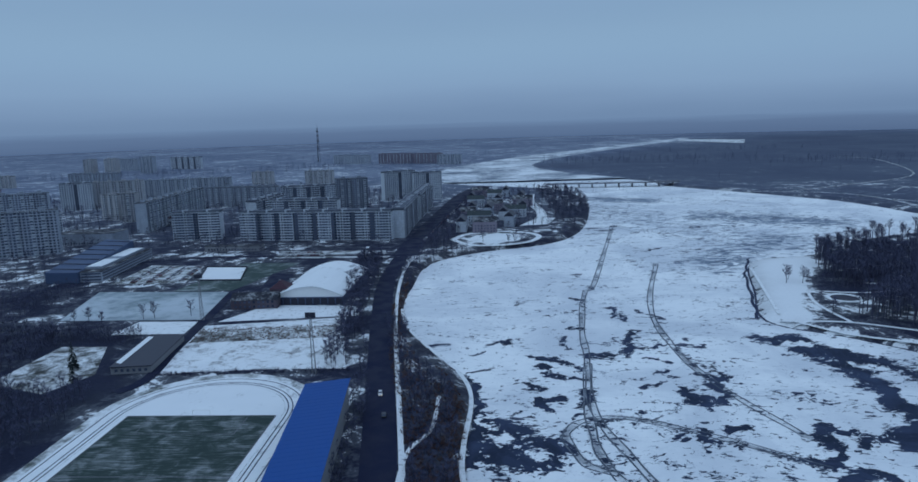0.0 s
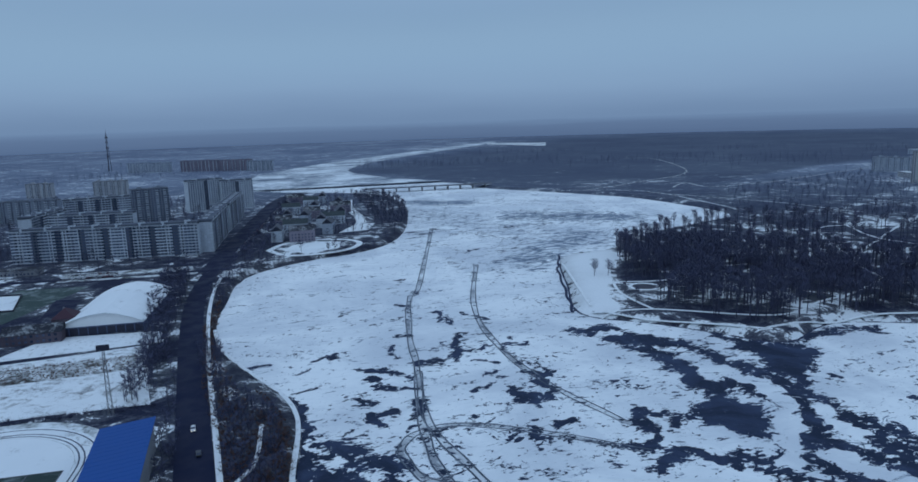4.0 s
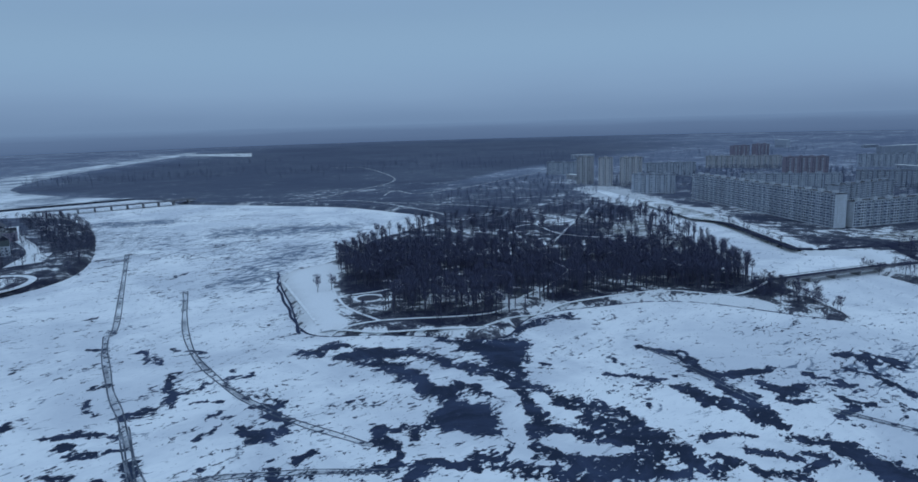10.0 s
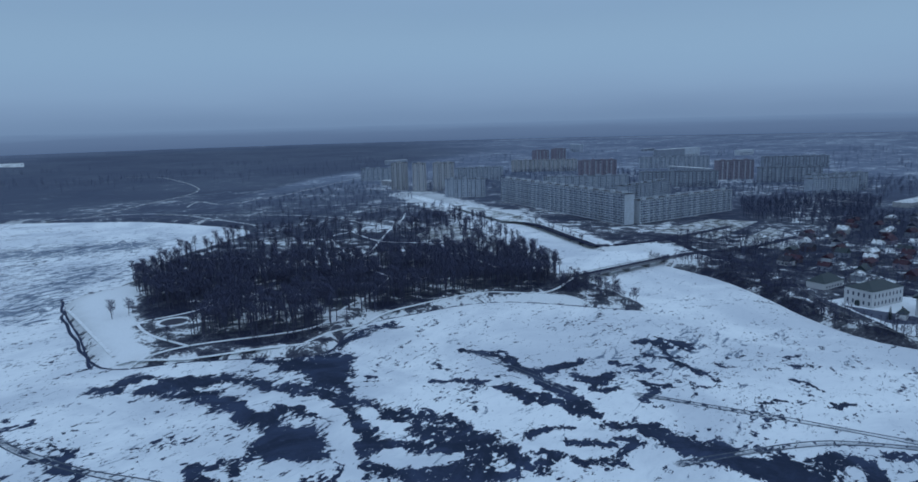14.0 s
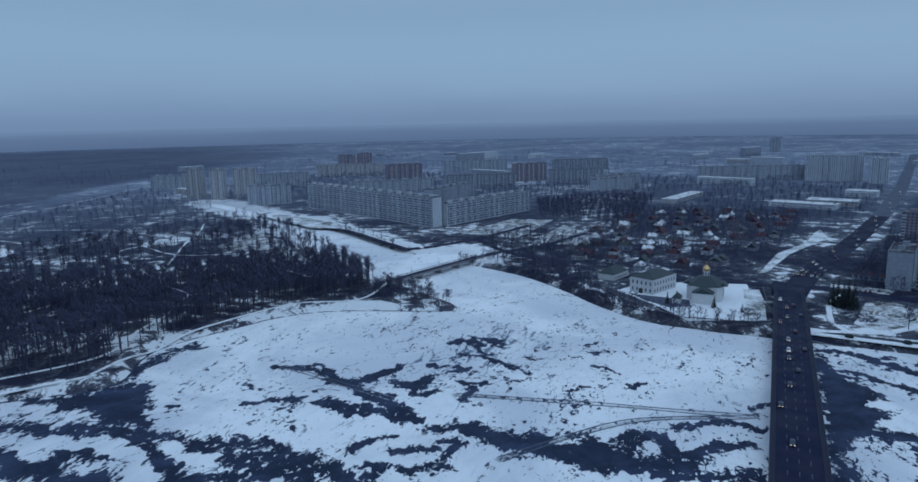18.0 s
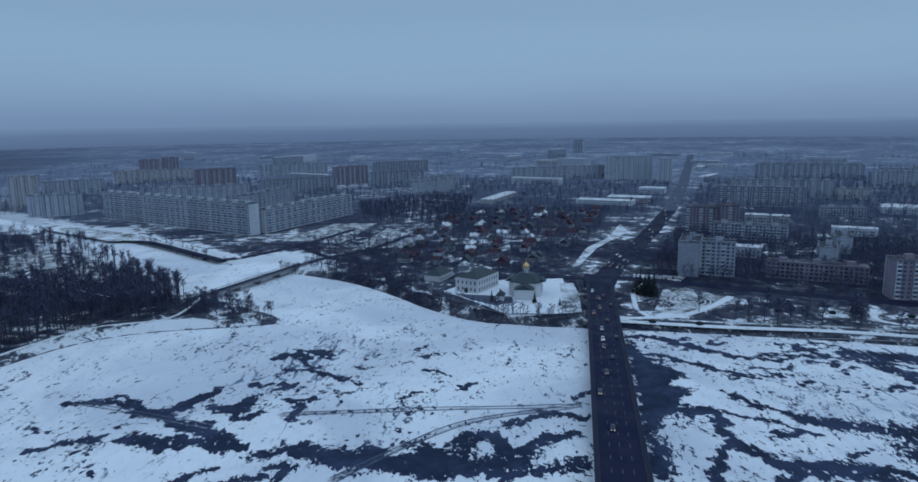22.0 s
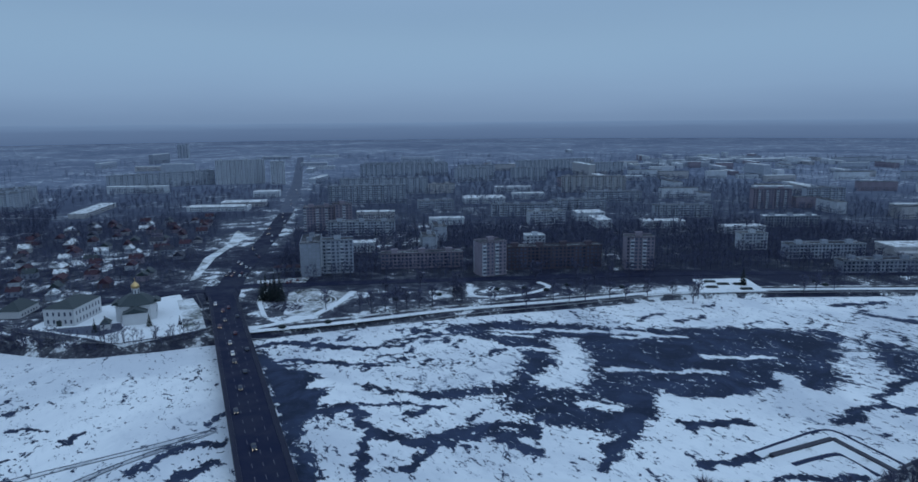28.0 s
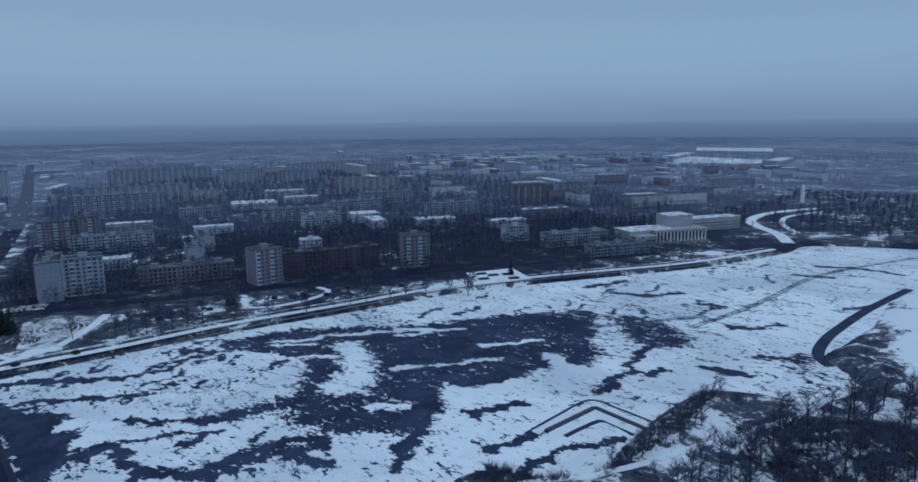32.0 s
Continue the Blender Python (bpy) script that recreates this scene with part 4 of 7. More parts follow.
def small_bridge(name, a, b, w, z, label, rail=True):
    L = math.dist(a, b)
    o = thing(name, a[0], a[1], 0, math.degrees(math.atan2(b[1] - a[1], b[0] - a[0])), label, "bridge")
    part("deck", box_beam(0, L, -w / 2, w / 2, z - 0.9, z), M_CONC, o)
    part("roadway", box_beam(0.5, L - 0.5, -w / 2 + 1, w / 2 - 1, z, z + 0.06), M_ROAD, o)
    for s in (-1, 1):
        part("railing", box_beam(0, L, s * w / 2 - 0.08, s * w / 2 + 0.08, z + 0.7, z + 1.1), M_CONC, o)
        for k in range(int(L / 6)):
            part("railing_post", Shape().box(-0.07, -0.07, 0, 0.07, 0.07, 0.75), M_CONC, o, at=pose(3 + 6 * k, s * w / 2, z))
    n = max(2, int(L / 22))
    for k in range(n):
        part("pier", Shape().box(-0.8, -w / 2 + 0.5, -1, 0.8, w / 2 - 0.5, z - 0.9), M_CONC, o, at=pose(L * (k + 0.5) / n, 0, 0))
    return o


small_bridge("canal_bridge", (462, 238), (572, 196), 9, 4.2, "low concrete bridge between the wooded island and the town")
small_bridge("far_road_bridge", (150, 1176), (378, 1156), 14, 7.5, "distant road bridge over the frozen river")

PATHS = [[(177, 360), (214, 356), (271, 320), (316, 334), (348, 342), (398, 365)], [(225, 426), (255, 417), (281, 420)], [(251, 303), (297, 305), (331, 300), (391, 276), (412, 237), (462, 238)],
         [(222, 505), (205, 450), (183, 376)], [(180, 368), (230, 318), (252, 300)], [(398, 365), (430, 420), (520, 480), (600, 530)], [(225, 426), (215, 395), (214, 356)],
         [(462, 300), (540, 418), (604, 383), (660, 430)], [(430, 420), (520, 548), (600, 530), (700, 590)], [(540, 418), (520, 480), (560, 560)], [(604, 383), (620, 470), (600, 530)]]
for p in PATHS:
    ribbon("park_path", p, 2.0, M_SNOWPATH, "snow-covered park path among bare trees", "path", 0.1)
MEADOW_PATHS = [[(390, 1085), (444, 1015), (552, 930), (546, 744), (535, 690)], [(487, 992), (612, 1061), (819, 1211), (992, 1612), (956, 1720)], [(544, 917), (630, 701), (606, 572)],
                [(618, 954), (680, 1012), (670, 934), (761, 941), (808, 950), (1166, 1090)]]
for p in MEADOW_PATHS:
    ribbon("meadow_path", p, 3.2, M_THIN, "snow-covered path winding through a bare meadow", "path", 0.1)
ribbon("canal_snow_verge", [(830, 600), (715, 402), (622, 290), (606, 262), (640, 234)], 10, M_LAWN, "snowy grass verge of the canal", "verge", 0.05)
PROM = [(408, -30), (401, -60), (393, -100), (384, -161), (364, -236), (342, -318), (296, -404), (243, -498), (207, -600)]
ribbon("promenade", PROM, 5, M_SNOWPATH, "snowy riverside promenade", "promenade", 0.12)
ribbon("quay_wall", [(x - 6, y) for x, y in PROM], 0.8, M_CONC, "low stone quay wall at the water's edge", "quay wall", 0.5)
ribbon("verge_upper", [(x + 9, y) for x, y in PROM], 3, M_THIN, "second snowy path of the promenade", "path", 0.1)

# ---- apartment blocks: x, y, turn, length, depth, storeys, wall ----
def apartment_block(x, y, turn, L, W, fl, wall, label, group, snowy=False, coarse=False, balconies=True):
    o = thing("apartment_block", x, y, TOWN_Z - 0.1, turn, label, "apartment block", group)
    h = 1.0 + 2.8 * fl
    rng = random.Random(int(x * 7 + y * 13))
    seg = max(1, round(L / 21))
    front_line, back_line = [], []
    for k in range(seg):
        off = 0.5 if k % 2 else 0.0
        for e in (k, k + 1):
            front_line.append((-L / 2 + L * e / seg, -W / 2 - off))
            back_line.append((-L / 2 + L * e / seg, W / 2 + off * 0.6))
    part("wall", Shape().prism(front_line + back_line[::-1], 0, h), M_PANEL[wall], o)
    part("roof", Shape().box(-L / 2 - 0.25, -W / 2 - 0.75, h, L / 2 + 0.25, W / 2 + 0.55, h + 0.3), M_ROOFSNOW if snowy else M_ROOF, o)
    cap = Shape()
    for s in (-1, 1):
        cap.box(-L / 2 - 0.25, s * (W / 2 + 0.55) - 0.15, h + 0.3, L / 2 + 0.25, s * (W / 2 + 0.55) + 0.15, h + 0.9)
    part("parapet", cap, M_PANEL[wall], o)
    striped = wall == 0 and fl > 5 and L > 30 and x < 0
    if striped:
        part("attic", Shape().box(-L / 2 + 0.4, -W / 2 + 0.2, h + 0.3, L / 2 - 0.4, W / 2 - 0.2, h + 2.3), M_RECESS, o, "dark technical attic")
        tab = Shape().box(-0.8, -0.36, -0.5, 0.8, 0.36, 3.0).mesh("roof_tab")
        for k in range(seg):
            for s in (-1, 1):
                part("roof_tab", tab, M_PANEL[0], o, at=pose(-L / 2 + L * (k + 0.5) / seg, s * (W / 2 + 0.26), h))
            if k:
                # flat dark strip, proud of the wall, with a recess's shade as its colour
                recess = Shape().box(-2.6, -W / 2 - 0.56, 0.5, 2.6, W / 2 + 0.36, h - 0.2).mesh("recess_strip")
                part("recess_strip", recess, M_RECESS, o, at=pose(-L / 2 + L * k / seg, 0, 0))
    hut = Shape().box(-2.6, -2, 0, 2.6, 2, 2.6).box(-2.8, -2.2, 2.6, 2.8, 2.2, 2.8).mesh("lift_house")
    for k in range(seg):
        part("lift_house", hut, M_PANEL[wall], o, at=pose(-L / 2 + L * (k + 0.5) / seg, rng.uniform(-1.5, 1.5), h + 0.3))
    n = max(2, int(L / 3.1))
    stacks = [k for k in range(n) if k % 7 in (2, 5)] if balconies and not striped else []
    for s in (-1, 1):
        row = Shape()
        e = W / 2 + (0.54 if s < 0 else 0.34)
        for f in range(fl if coarse else 1):
            for k in range(n):
                cx = -L / 2 + L * (k + 0.5) / n
                w = (0.8 if k % 3 else 0.55) if coarse else (1.35 if k % 4 else 0.8) if striped else 1.0 if k % 3 else 0.7
                if k not in stacks:
                    row.box(cx - w, s * e - 0.03, 0.7 + 2.8 * f, cx + w, s * e + 0.03, 2.25 + 2.8 * f)
        rm = row.mesh("glazing_band")
        for f in range(1 if coarse else fl):
            tagged(part("facade_glazing" if coarse else "glazing_band", rm, M_GLASS, o, at=pose(0, 0, 1.0 + 2.8 * f)), kind="stuff")
        if stacks:
            st, gl = Shape(), Shape()
            for j, k in enumerate(stacks if coarse else [0]):
                cx = -L / 2 + L * (k + 0.5) / n if coarse else 0.0
                for f in range(fl):
                    z = 1.0 + 2.8 * f
                    st.box(cx - 1.45, -1.15, z, cx + 1.45, 0.2, z + 0.12).box(cx - 1.45, -1.15, z + 0.12, cx + 1.45, -1.05, z + 1.15)
                    if coarse:
                        continue
                    st.box(cx - 1.45, -1.05, z + 0.12, cx - 1.35, 0.2, z + 2.68).box(cx + 1.35, -1.05, z + 0.12, cx + 1.45, 0.2, z + 2.68)
                    if (f * 7 + j * 5 + int(x)) % 3:
                        gl.box(cx - 1.35, -1.12, z + 1.15, cx + 1.35, -1.06, z + 2.5)
            sm, gm = st.mesh("loggia"), gl.mesh("loggia_glazing")
            for k in stacks[:1] if coarse else stacks:
                cx = 0.0 if coarse else -L / 2 + L * (k + 0.5) / n
                b = part("loggia_front" if coarse else "loggia_column", sm, M_PANEL[0 if wall != 0 else 1], o, at=pose(cx, s * (W / 2 + 0.35), 0, 0, 0, 0 if s < 0 else 180))
                tagged(b, kind="stuff")
                tagged(part("loggia_glazing", gm, M_GLASS, b), kind="stuff")
    return o


WEST = [(-150, 684, 173, 161, 13, 10, 0), (-62, 742, 87, 130, 13, 10, 0), (-52, 880, 86, 140, 13, 10, 0), (-52, 1034, 11, 44, 13, 14, 0), (-188, 800, 174, 84, 13, 10, 0), (-153, 934, 20, 44, 13, 15, 4),
        (-96, 1032, 28, 52, 13, 15, 0), (-282, 708, 3, 50, 13, 10, 0), (-372, 860, 92, 194, 13, 12, 1), (-465, 890, 159, 31, 13, 12, 2), (-432, 868, 7, 18, 13, 13, 2), (-210, 920, 12, 74, 13, 12, 0)]
WEST2 = [(-420, 640, 24, 52, 14, 15, 1), (-450, 726, 67, 15, 13, 10, 0), (-586, 1018, 18, 44, 13, 14, 0), (-550, 834, 22, 58, 13, 15, 1), (-537, 1044, 20, 77, 13, 14, 2), (-461, 1132, 10, 141, 13, 12, 1), (-330, 1010, 175, 110, 13, 10, 4),
         (-999, 1815, 170, 30, 18, 16, 2), (-940, 1814, 170, 34, 18, 16, 2), (-1013, 2056, 170, 65, 13, 12, 1), (-880, 1896, 170, 40, 18, 16, 1)]
WEST3 = [(-830, 2041, 172, 98, 13, 12, 0), (-409, 1388, 170, 44, 13, 9, 2), (-288, 1370, 172, 58, 13, 9, 2), (-190, 2010, 160, 112, 13, 10, 5), (-92, 1970, 168, 84, 13, 10, 5), (-30, 1900, 165, 70, 13, 9, 1), (-330, 2060, 164, 120, 13, 9, 1), (-245, 836, 83, 90, 13, 10, 0),
         (-760, 900, 165, 90, 13, 9, 4), (-820, 1120, 170, 100, 13, 9, 5), (-1050, 1500, 170, 110, 13, 9, 2), (-820, 1500, 172, 120, 13, 9, 4)]
EAST = [(802, 415, 58.8, 290, 13, 12, 0), (817, 256, 156.8, 166, 13, 9, 0), (958, 808, 112, 26, 20, 17, 2), (951, 757, 125, 24, 20, 17, 2), (976, 722, 118, 36, 20, 17, 2),
        (1099, 981, 119, 73, 13, 9, 1), (900, 626, 114, 64, 13, 10, 1), (1266, 553, 132, 74, 16, 13, 5), (1727, 916, 145, 46, 16, 12, 5)]
EAST2 = [(1763, 877, 156, 42, 16, 13, 5), (1432, 755, 118, 154, 13, 9, 2), (1172, 772, 136, 98, 13, 9, 1), (1168, 365, 118, 130, 13, 9, 4), (1344, 312, 131, 71, 16, 12, 5), (1310, 212, 120, 107, 13, 9, 4),
         (1108, 127, 142, 88, 13, 9, 1), (1035, 478, 123, 139, 13, 9, 1), (950, 350, 168, 120, 13, 9, 1), (1600, 500, 120, 160, 13, 9, 1), (1650, 250, 118, 140, 13, 9, 4)]
AVENUE = [(1385, -245, 79, 92, 16, 16, 0), (1335, -305, 80, 26, 16, 15, 0), (1398, -106, 105, 196, 13, 9, 1), (2551, -300, 61, 35, 20, 16, 1), (737, -191, 70, 33, 14, 9, 5), (727, -214, 81, 18, 18, 10, 5),
          (540, -120, 160, 40, 14, 9, 4), (527, -137, 70, 24, 13, 9, 1), (457, -235, 84, 21, 14, 9, 5), (1369, -592, 64, 192, 13, 9, 1)]
AVENUE2 = [(1167, -647, 77, 75, 13, 9, 1), (1042, -401, 70, 143, 13, 9, 1), (1010, -489, 80, 46, 13, 5, 2), (1180, 128, 137, 102, 13, 9, 1), (412, -346, 57, 22, 14, 9, 5), (452, -290, 66, 80, 12, 6, 3),
           (509, -202, 66, 66, 12, 4, 5), (1414, -615, 66, 187, 13, 9, 1), (1242, -700, 67, 77, 13, 9, 1), (1298, -950, 88, 208, 13, 9, 1)]
SOUTH = [(878, -705, 54, 104, 14, 9, 2), (1140, -967, 82, 85, 13, 9, 1), (558, -825, 55, 50, 13, 9, 1), (588, -757, 55, 49, 13, 9, 5), (641, -428, 71, 42, 13, 5, 0), (827, -383, 73, 48, 13, 4, 1),
         (680, -218, 64, 69, 12, 5, 1), (709, -447, 64, 84, 12, 5, 1), (569, -239, 156, 26, 12, 5, 1), (940, -330, 70, 112, 13, 9, 1)]
SOUTH2 = [(361, -510, 62, 66, 13, 4, 1), (307, -494, 60, 61, 13, 3, 4), (418, -492, 60, 24, 13, 5, 0), (712, -535, 75, 75, 12, 5, 1), (1112, -742, 64, 70, 13, 9, 1), (617, -276, 156, 30, 12, 5, 1),
          (528, -329, 66, 18, 12, 4, 0), (449, -1182, 51, 91, 13, 4, 1), (596, -600, 60, 70, 12, 5, 1), (760, -640, 62, 80, 12, 5, 1), (480, -640, 60, 60, 12, 4, 4)]
KIND = ["pale concrete-panel", "grey concrete-panel", "sand-coloured panel", "dark red-brown brick", "dark grey panel", "pinkish plastered"]
WORDS = {3: "three", 4: "four", 5: "five", 6: "six", 9: "nine", 10: "ten", 13: "thirteen", 15: "fifteen", 17: "seventeen", 12: "twelve", 14: "fourteen", 16: "sixteen"}
for table, group, place in ((WEST + WEST2 + WEST3, "blocks of the western district", "in the western district"), (EAST + EAST2, "blocks beyond the canal", "beyond the frozen canal"),
                            (AVENUE + AVENUE2, "blocks by the avenue", "near the avenue"), (SOUTH + SOUTH2, "blocks behind the promenade", "behind the promenade")):
    for x, y, a, L, W, fl, wall in table:
        apartment_block(x, y, a, L, W, fl, wall, KIND[wall] + " apartment block of " + WORDS[fl] + " storeys " + place, group, snowy=fl < 6 and int(x) % 3 == 0, coarse=math.hypot(x, y) > 1000, balconies=fl > 4 and wall != 3)

# ---- western bank: stadium, halls, fields ----
def windows_strip(L, y, z, n, w=0.7, h=1.4):
    s = Shape()
    for k in range(n):
        cx = -L / 2 + L * (k + 0.5) / n
        s.box(cx - w, y - 0.04, z, cx + w, y + 0.04, z + h)
    return s


def house(x, y, turn, L, W, h, wall, roof, label, group="", rise=3.0, kind="gable", rows=1, name="house", category="house"):
    o = thing(name, x, y, TOWN_Z - 0.1, turn, label, category, group)
    part("wall", Shape().box(-L / 2, -W / 2, 0, L / 2, W / 2, h), wall, o)
    r = Shape()
    if kind == "gable":
        r.gable(-L / 2, -W / 2, L / 2, W / 2, h, h + rise)
    elif kind == "hip":
        r.hip(-L / 2, -W / 2, L / 2, W / 2, h, h + rise)
    else:
        r.box(-L / 2 - 0.3, -W / 2 - 0.3, h, L / 2 + 0.3, W / 2 + 0.3, h + 0.35)
    part("roof", r, roof, o)
    for f in range(rows):
        for s in (-1, 1):
            tagged(part("glazing_band", windows_strip(L * 0.9, s * (W / 2 + 0.03), 1.1 + f * 3.0, max(2, int(L / 3.2))), M_GLASS, o), kind="stuff")
    if kind != "flat":
        part("chimney", Shape().box(-0.35, -0.35, 0, 0.35, 0.35, 1.6).box(-0.42, -0.42, 1.6, 0.42, 0.42, 1.75), M_CONC, o, at=pose(L * 0.2, W * 0.12, h + rise * 0.6))
    return o


# running track and football pitch
TX, TY, TH = -111.0, 214.0, -3.0


def oval(r, straight, n=24):
    pts = [(r * math.cos(a), straight / 2 + r * math.sin(a)) for a in (math.pi * k / n for k in range(n + 1))]
    return pts + [(-x, -y) for x, y in pts]


def ring_shape(r0, r1, straight, z0, z1):
    a, b = oval(r0, straight), oval(r1, straight)
    n = len(a)
    s = Shape()
    s.add([(*p, z1) for p in a] + [(*p, z1) for p in b] + [(*p, z0) for p in a] + [(*p, z0) for p in b],
          [(i, (i + 1) % n, n + (i + 1) % n, n + i)[::-1] for i in range(n)] + [(n + i, n + (i + 1) % n, 3 * n + (i + 1) % n, 3 * n + i)[::-1] for i in range(n)]
          + [(i, (i + 1) % n, 2 * n + (i + 1) % n, 2 * n + i) for i in range(n)])
    return s


st = thing("sports_field", TX, TY, TOWN_Z, TH, "frosted green football pitch inside a snowy running track", "sports field")
part("apron", Shape().prism(oval(46.5, 86), -0.3, 0.10), M_LAWN, st, "thin trampled snow round the track")
part("track", ring_shape(33.5, 42.5, 84, 0.0, 0.18), M_TRACK, st, "snow-covered running track")
part("infield", Shape().prism(oval(33.3, 84), 0.0, 0.16), M_SNOW, st, "snow behind the goal lines")
part("pitch", Shape().box(-31, -52, 0.1, 31, 43, 0.24), M_TURF, st, "green turf dusted with snow")
for r in (34.6, 36.4, 40.6):
    part("lane_mark", ring_shape(r, r + 0.55, 84, 0.1, 0.2), M_PAVE, st, "dark trodden lane")
for x0, y0, x1, y1 in ((-31, 42.8, 31, 43.2), (-31.2, -52, -30.8, 43), (30.8, -52, 31.2, 43), (-31, -5.2, 31, -4.8), (-20, 26.5, 20, 26.8), (-20, 26.5, -19.7, 43), (19.7, 26.5, 20, 43)):
    part("pitch_line", Shape().box(x0, y0, 0.2, x1, y1, 0.25), M_MARK, st)
goal = Shape().tube((-3.66, 0, 0), (-3.66, 0, 2.44), 0.08, 0.08).tube((3.66, 0, 0), (3.66, 0, 2.44), 0.08, 0.08).tube((-3.7, 0, 2.44), (3.7, 0, 2.44), 0.08, 0.08)
part("goal", goal, M_WHITE, st, at=pose(0, 43.0, 0.2))

gs = thing("grandstand", -54.0, 205.0, TOWN_Z, 3.0, "long football grandstand under a bright blue sheet-metal roof", "grandstand")
roof = Shape().add([(-10, -60, 10.2), (8.8, -60, 11.8), (8.8, 59, 11.8), (-10, 59, 10.2), (-10, -60, 9.9), (8.8, -60, 11.5), (8.8, 59, 11.5), (-10, 59, 9.9)],
                   [(0, 1, 2, 3), (7, 6, 5, 4), (0, 4, 5, 1), (1, 5, 6, 2), (2, 6, 7, 3), (3, 7, 4, 0)])
rf = part("roof", roof, M_BLUE, gs, "bright blue sheet metal")
seam = Shape().add([(-10, -0.06, 10.21), (8.8, -0.06, 11.81), (8.8, 0.06, 11.81), (-10, 0.06, 10.21), (-10, 0, 10.25), (8.8, 0, 11.85)], [(0, 1, 5, 4), (2, 3, 4, 5), (0, 4, 3), (1, 2, 5)]).mesh("roof_seam")
for k in range(40):
    part("roof_seam", seam, M_BLUE, rf, at=pose(0, -58.5 + 3.0 * k, 0))
part("back_wall", Shape().box(7.4, -58, 0, 7.9, 57, 11.2), M_CONC, gs)
for k in range(6):
    part("seat_tier", Shape().box(-6 + 2.1 * k, -58, 0, -3.9 + 2.1 * k, 57, 1.2 + 0.8 * k), M_CONC, gs)
for k in range(12):
    part("column", Shape().tube((0, 0, 0), (0, 0, 10.2), 0.2, 0.2, 6), M_DARK, gs, at=pose(-6.5, -57 + 10.3 * k, 0))


def floodlight(x, y, h, label):
    o = thing("floodlight_mast", x, y, TOWN_Z - 0.1, 0, label, "floodlight mast", "floodlight masts")
    s = Shape()
    for dx, dy in ((-1, -1), (1, -1), (1, 1), (-1, 1)):
        s.tube((dx * 0.9, dy * 0.9, 0), (dx * 0.35, dy * 0.35, h - 1), 0.13, 0.09, 4)
    for k in range(int(h / 2.5)):
        z, z2 = k * 2.5, k * 2.5 + 2.5
        r, r2 = 0.9 - 0.55 * z / h, 0.9 - 0.55 * min(z2, h) / h
        for (ax, ay), (bx_, by_) in (((-1, -1), (1, -1)), ((1, -1), (1, 1)), ((1, 1), (-1, 1)), ((-1, 1), (-1, -1))):
            s.tube((ax * r, ay * r, z), (bx_ * r2, by_ * r2, min(z2, h - 1)), 0.06, 0.06, 3, False)
    part("lattice", s, M_CONC, o)
    part("lamp_panel", Shape().box(-2.4, -0.3, h - 1.2, 2.4, 0.3, h + 1.2), M_DARK, o)
    return o


floodlight(-72, 301, 29, "lattice floodlight mast at the corner of the stadium")
floodlight(-161, 396, 28, "lattice floodlight mast beside the training field")
floodlight(-165, 214, 28, "lattice floodlight mast behind the running track")

# fields and lots
M_LOT = snow_material("rough_snow", 0.15, 0.16, (0.10, 0.095, 0.10))
patch("vacant_lot", [(-149, 307), (-100, 309), (-58, 307), (-62, 330), (-66, 352), (-70, 370), (-72, 395), (-120, 388), (-160, 384), (-158, 360), (-155, 345)], M_LOT, "snow-covered vacant lot", "vacant lot", 0.08)
patch("weed_bed", [(-152, 352), (-72, 356), (-75, 378), (-154, 376)], M_THIN, "strip of brown weeds in the snow", "weeds", 0.12)
patch("training_field", [(-254, 404), (-162, 398), (-168, 467), (-268, 478)], snow_material("training_snow", 0.20, 0.013, (0.16, 0.21, 0.23), (0.36, 0.41, 0.45), (0.50, 0.55, 0.60)), "snow-covered training field with a faint green tinge", "training field", 0.1)
patch("path_plaza", [(-205, 372), (-162, 370), (-163, 394), (-200, 397)], M_SNOWPATH, "snowy paved court beside the training field", "court", 0.08)
patch("green_court", [(-212, 474), (-168, 471), (-140, 564), (-190, 571)], snow_material("court_green", 0.38, 0.06, (0.045, 0.068, 0.066), (0.25, 0.29, 0.30), (0.4, 0.44, 0.46)), "green sports court with thin snow", "sports court", 0.06)
patch("hockey_rink", [(-206, 507), (-173, 504), (-183, 551), (-217, 556)], M_SNOW, "open hockey rink under smooth snow", "ice rink", 0.2)
rk = thing("rink_boards", -195, 530, TOWN_Z, 0, "dark board fence round the snowy hockey rink", "rink boards")
corners = [(-207, 506), (-172, 503), (-182, 552), (-218, 557)]
for (x0, y0), (x1, y1) in zip(corners, corners[1:] + corners[:1]):
    L = math.dist((x0, y0), (x1, y1))
    part("board", Shape().box(0, -0.15, 0, L, 0.15, 1.2), M_DARK, rk, at=pose(x0 + 195, y0 - 530, 0, 0, 0, math.degrees(math.atan2(y1 - y0, x1 - x0))))
patch("tennis_court", [(-149, 478), (-133, 477), (-135, 521), (-153, 526)], M_ROAD, "dark cleared tennis court", "tennis court", 0.12)
patch("car_park_north", [(-170, 588), (-66, 578), (-72, 612), (-172, 622)], M_THIN, "snowy car park before the apartment blocks", "car park", 0.05)
patch("car_park_sports", [(-272, 502), (-214, 500), (-222, 562), (-272, 572)], M_THIN, "snowy car park beside the sports hall", "car park", 0.05)
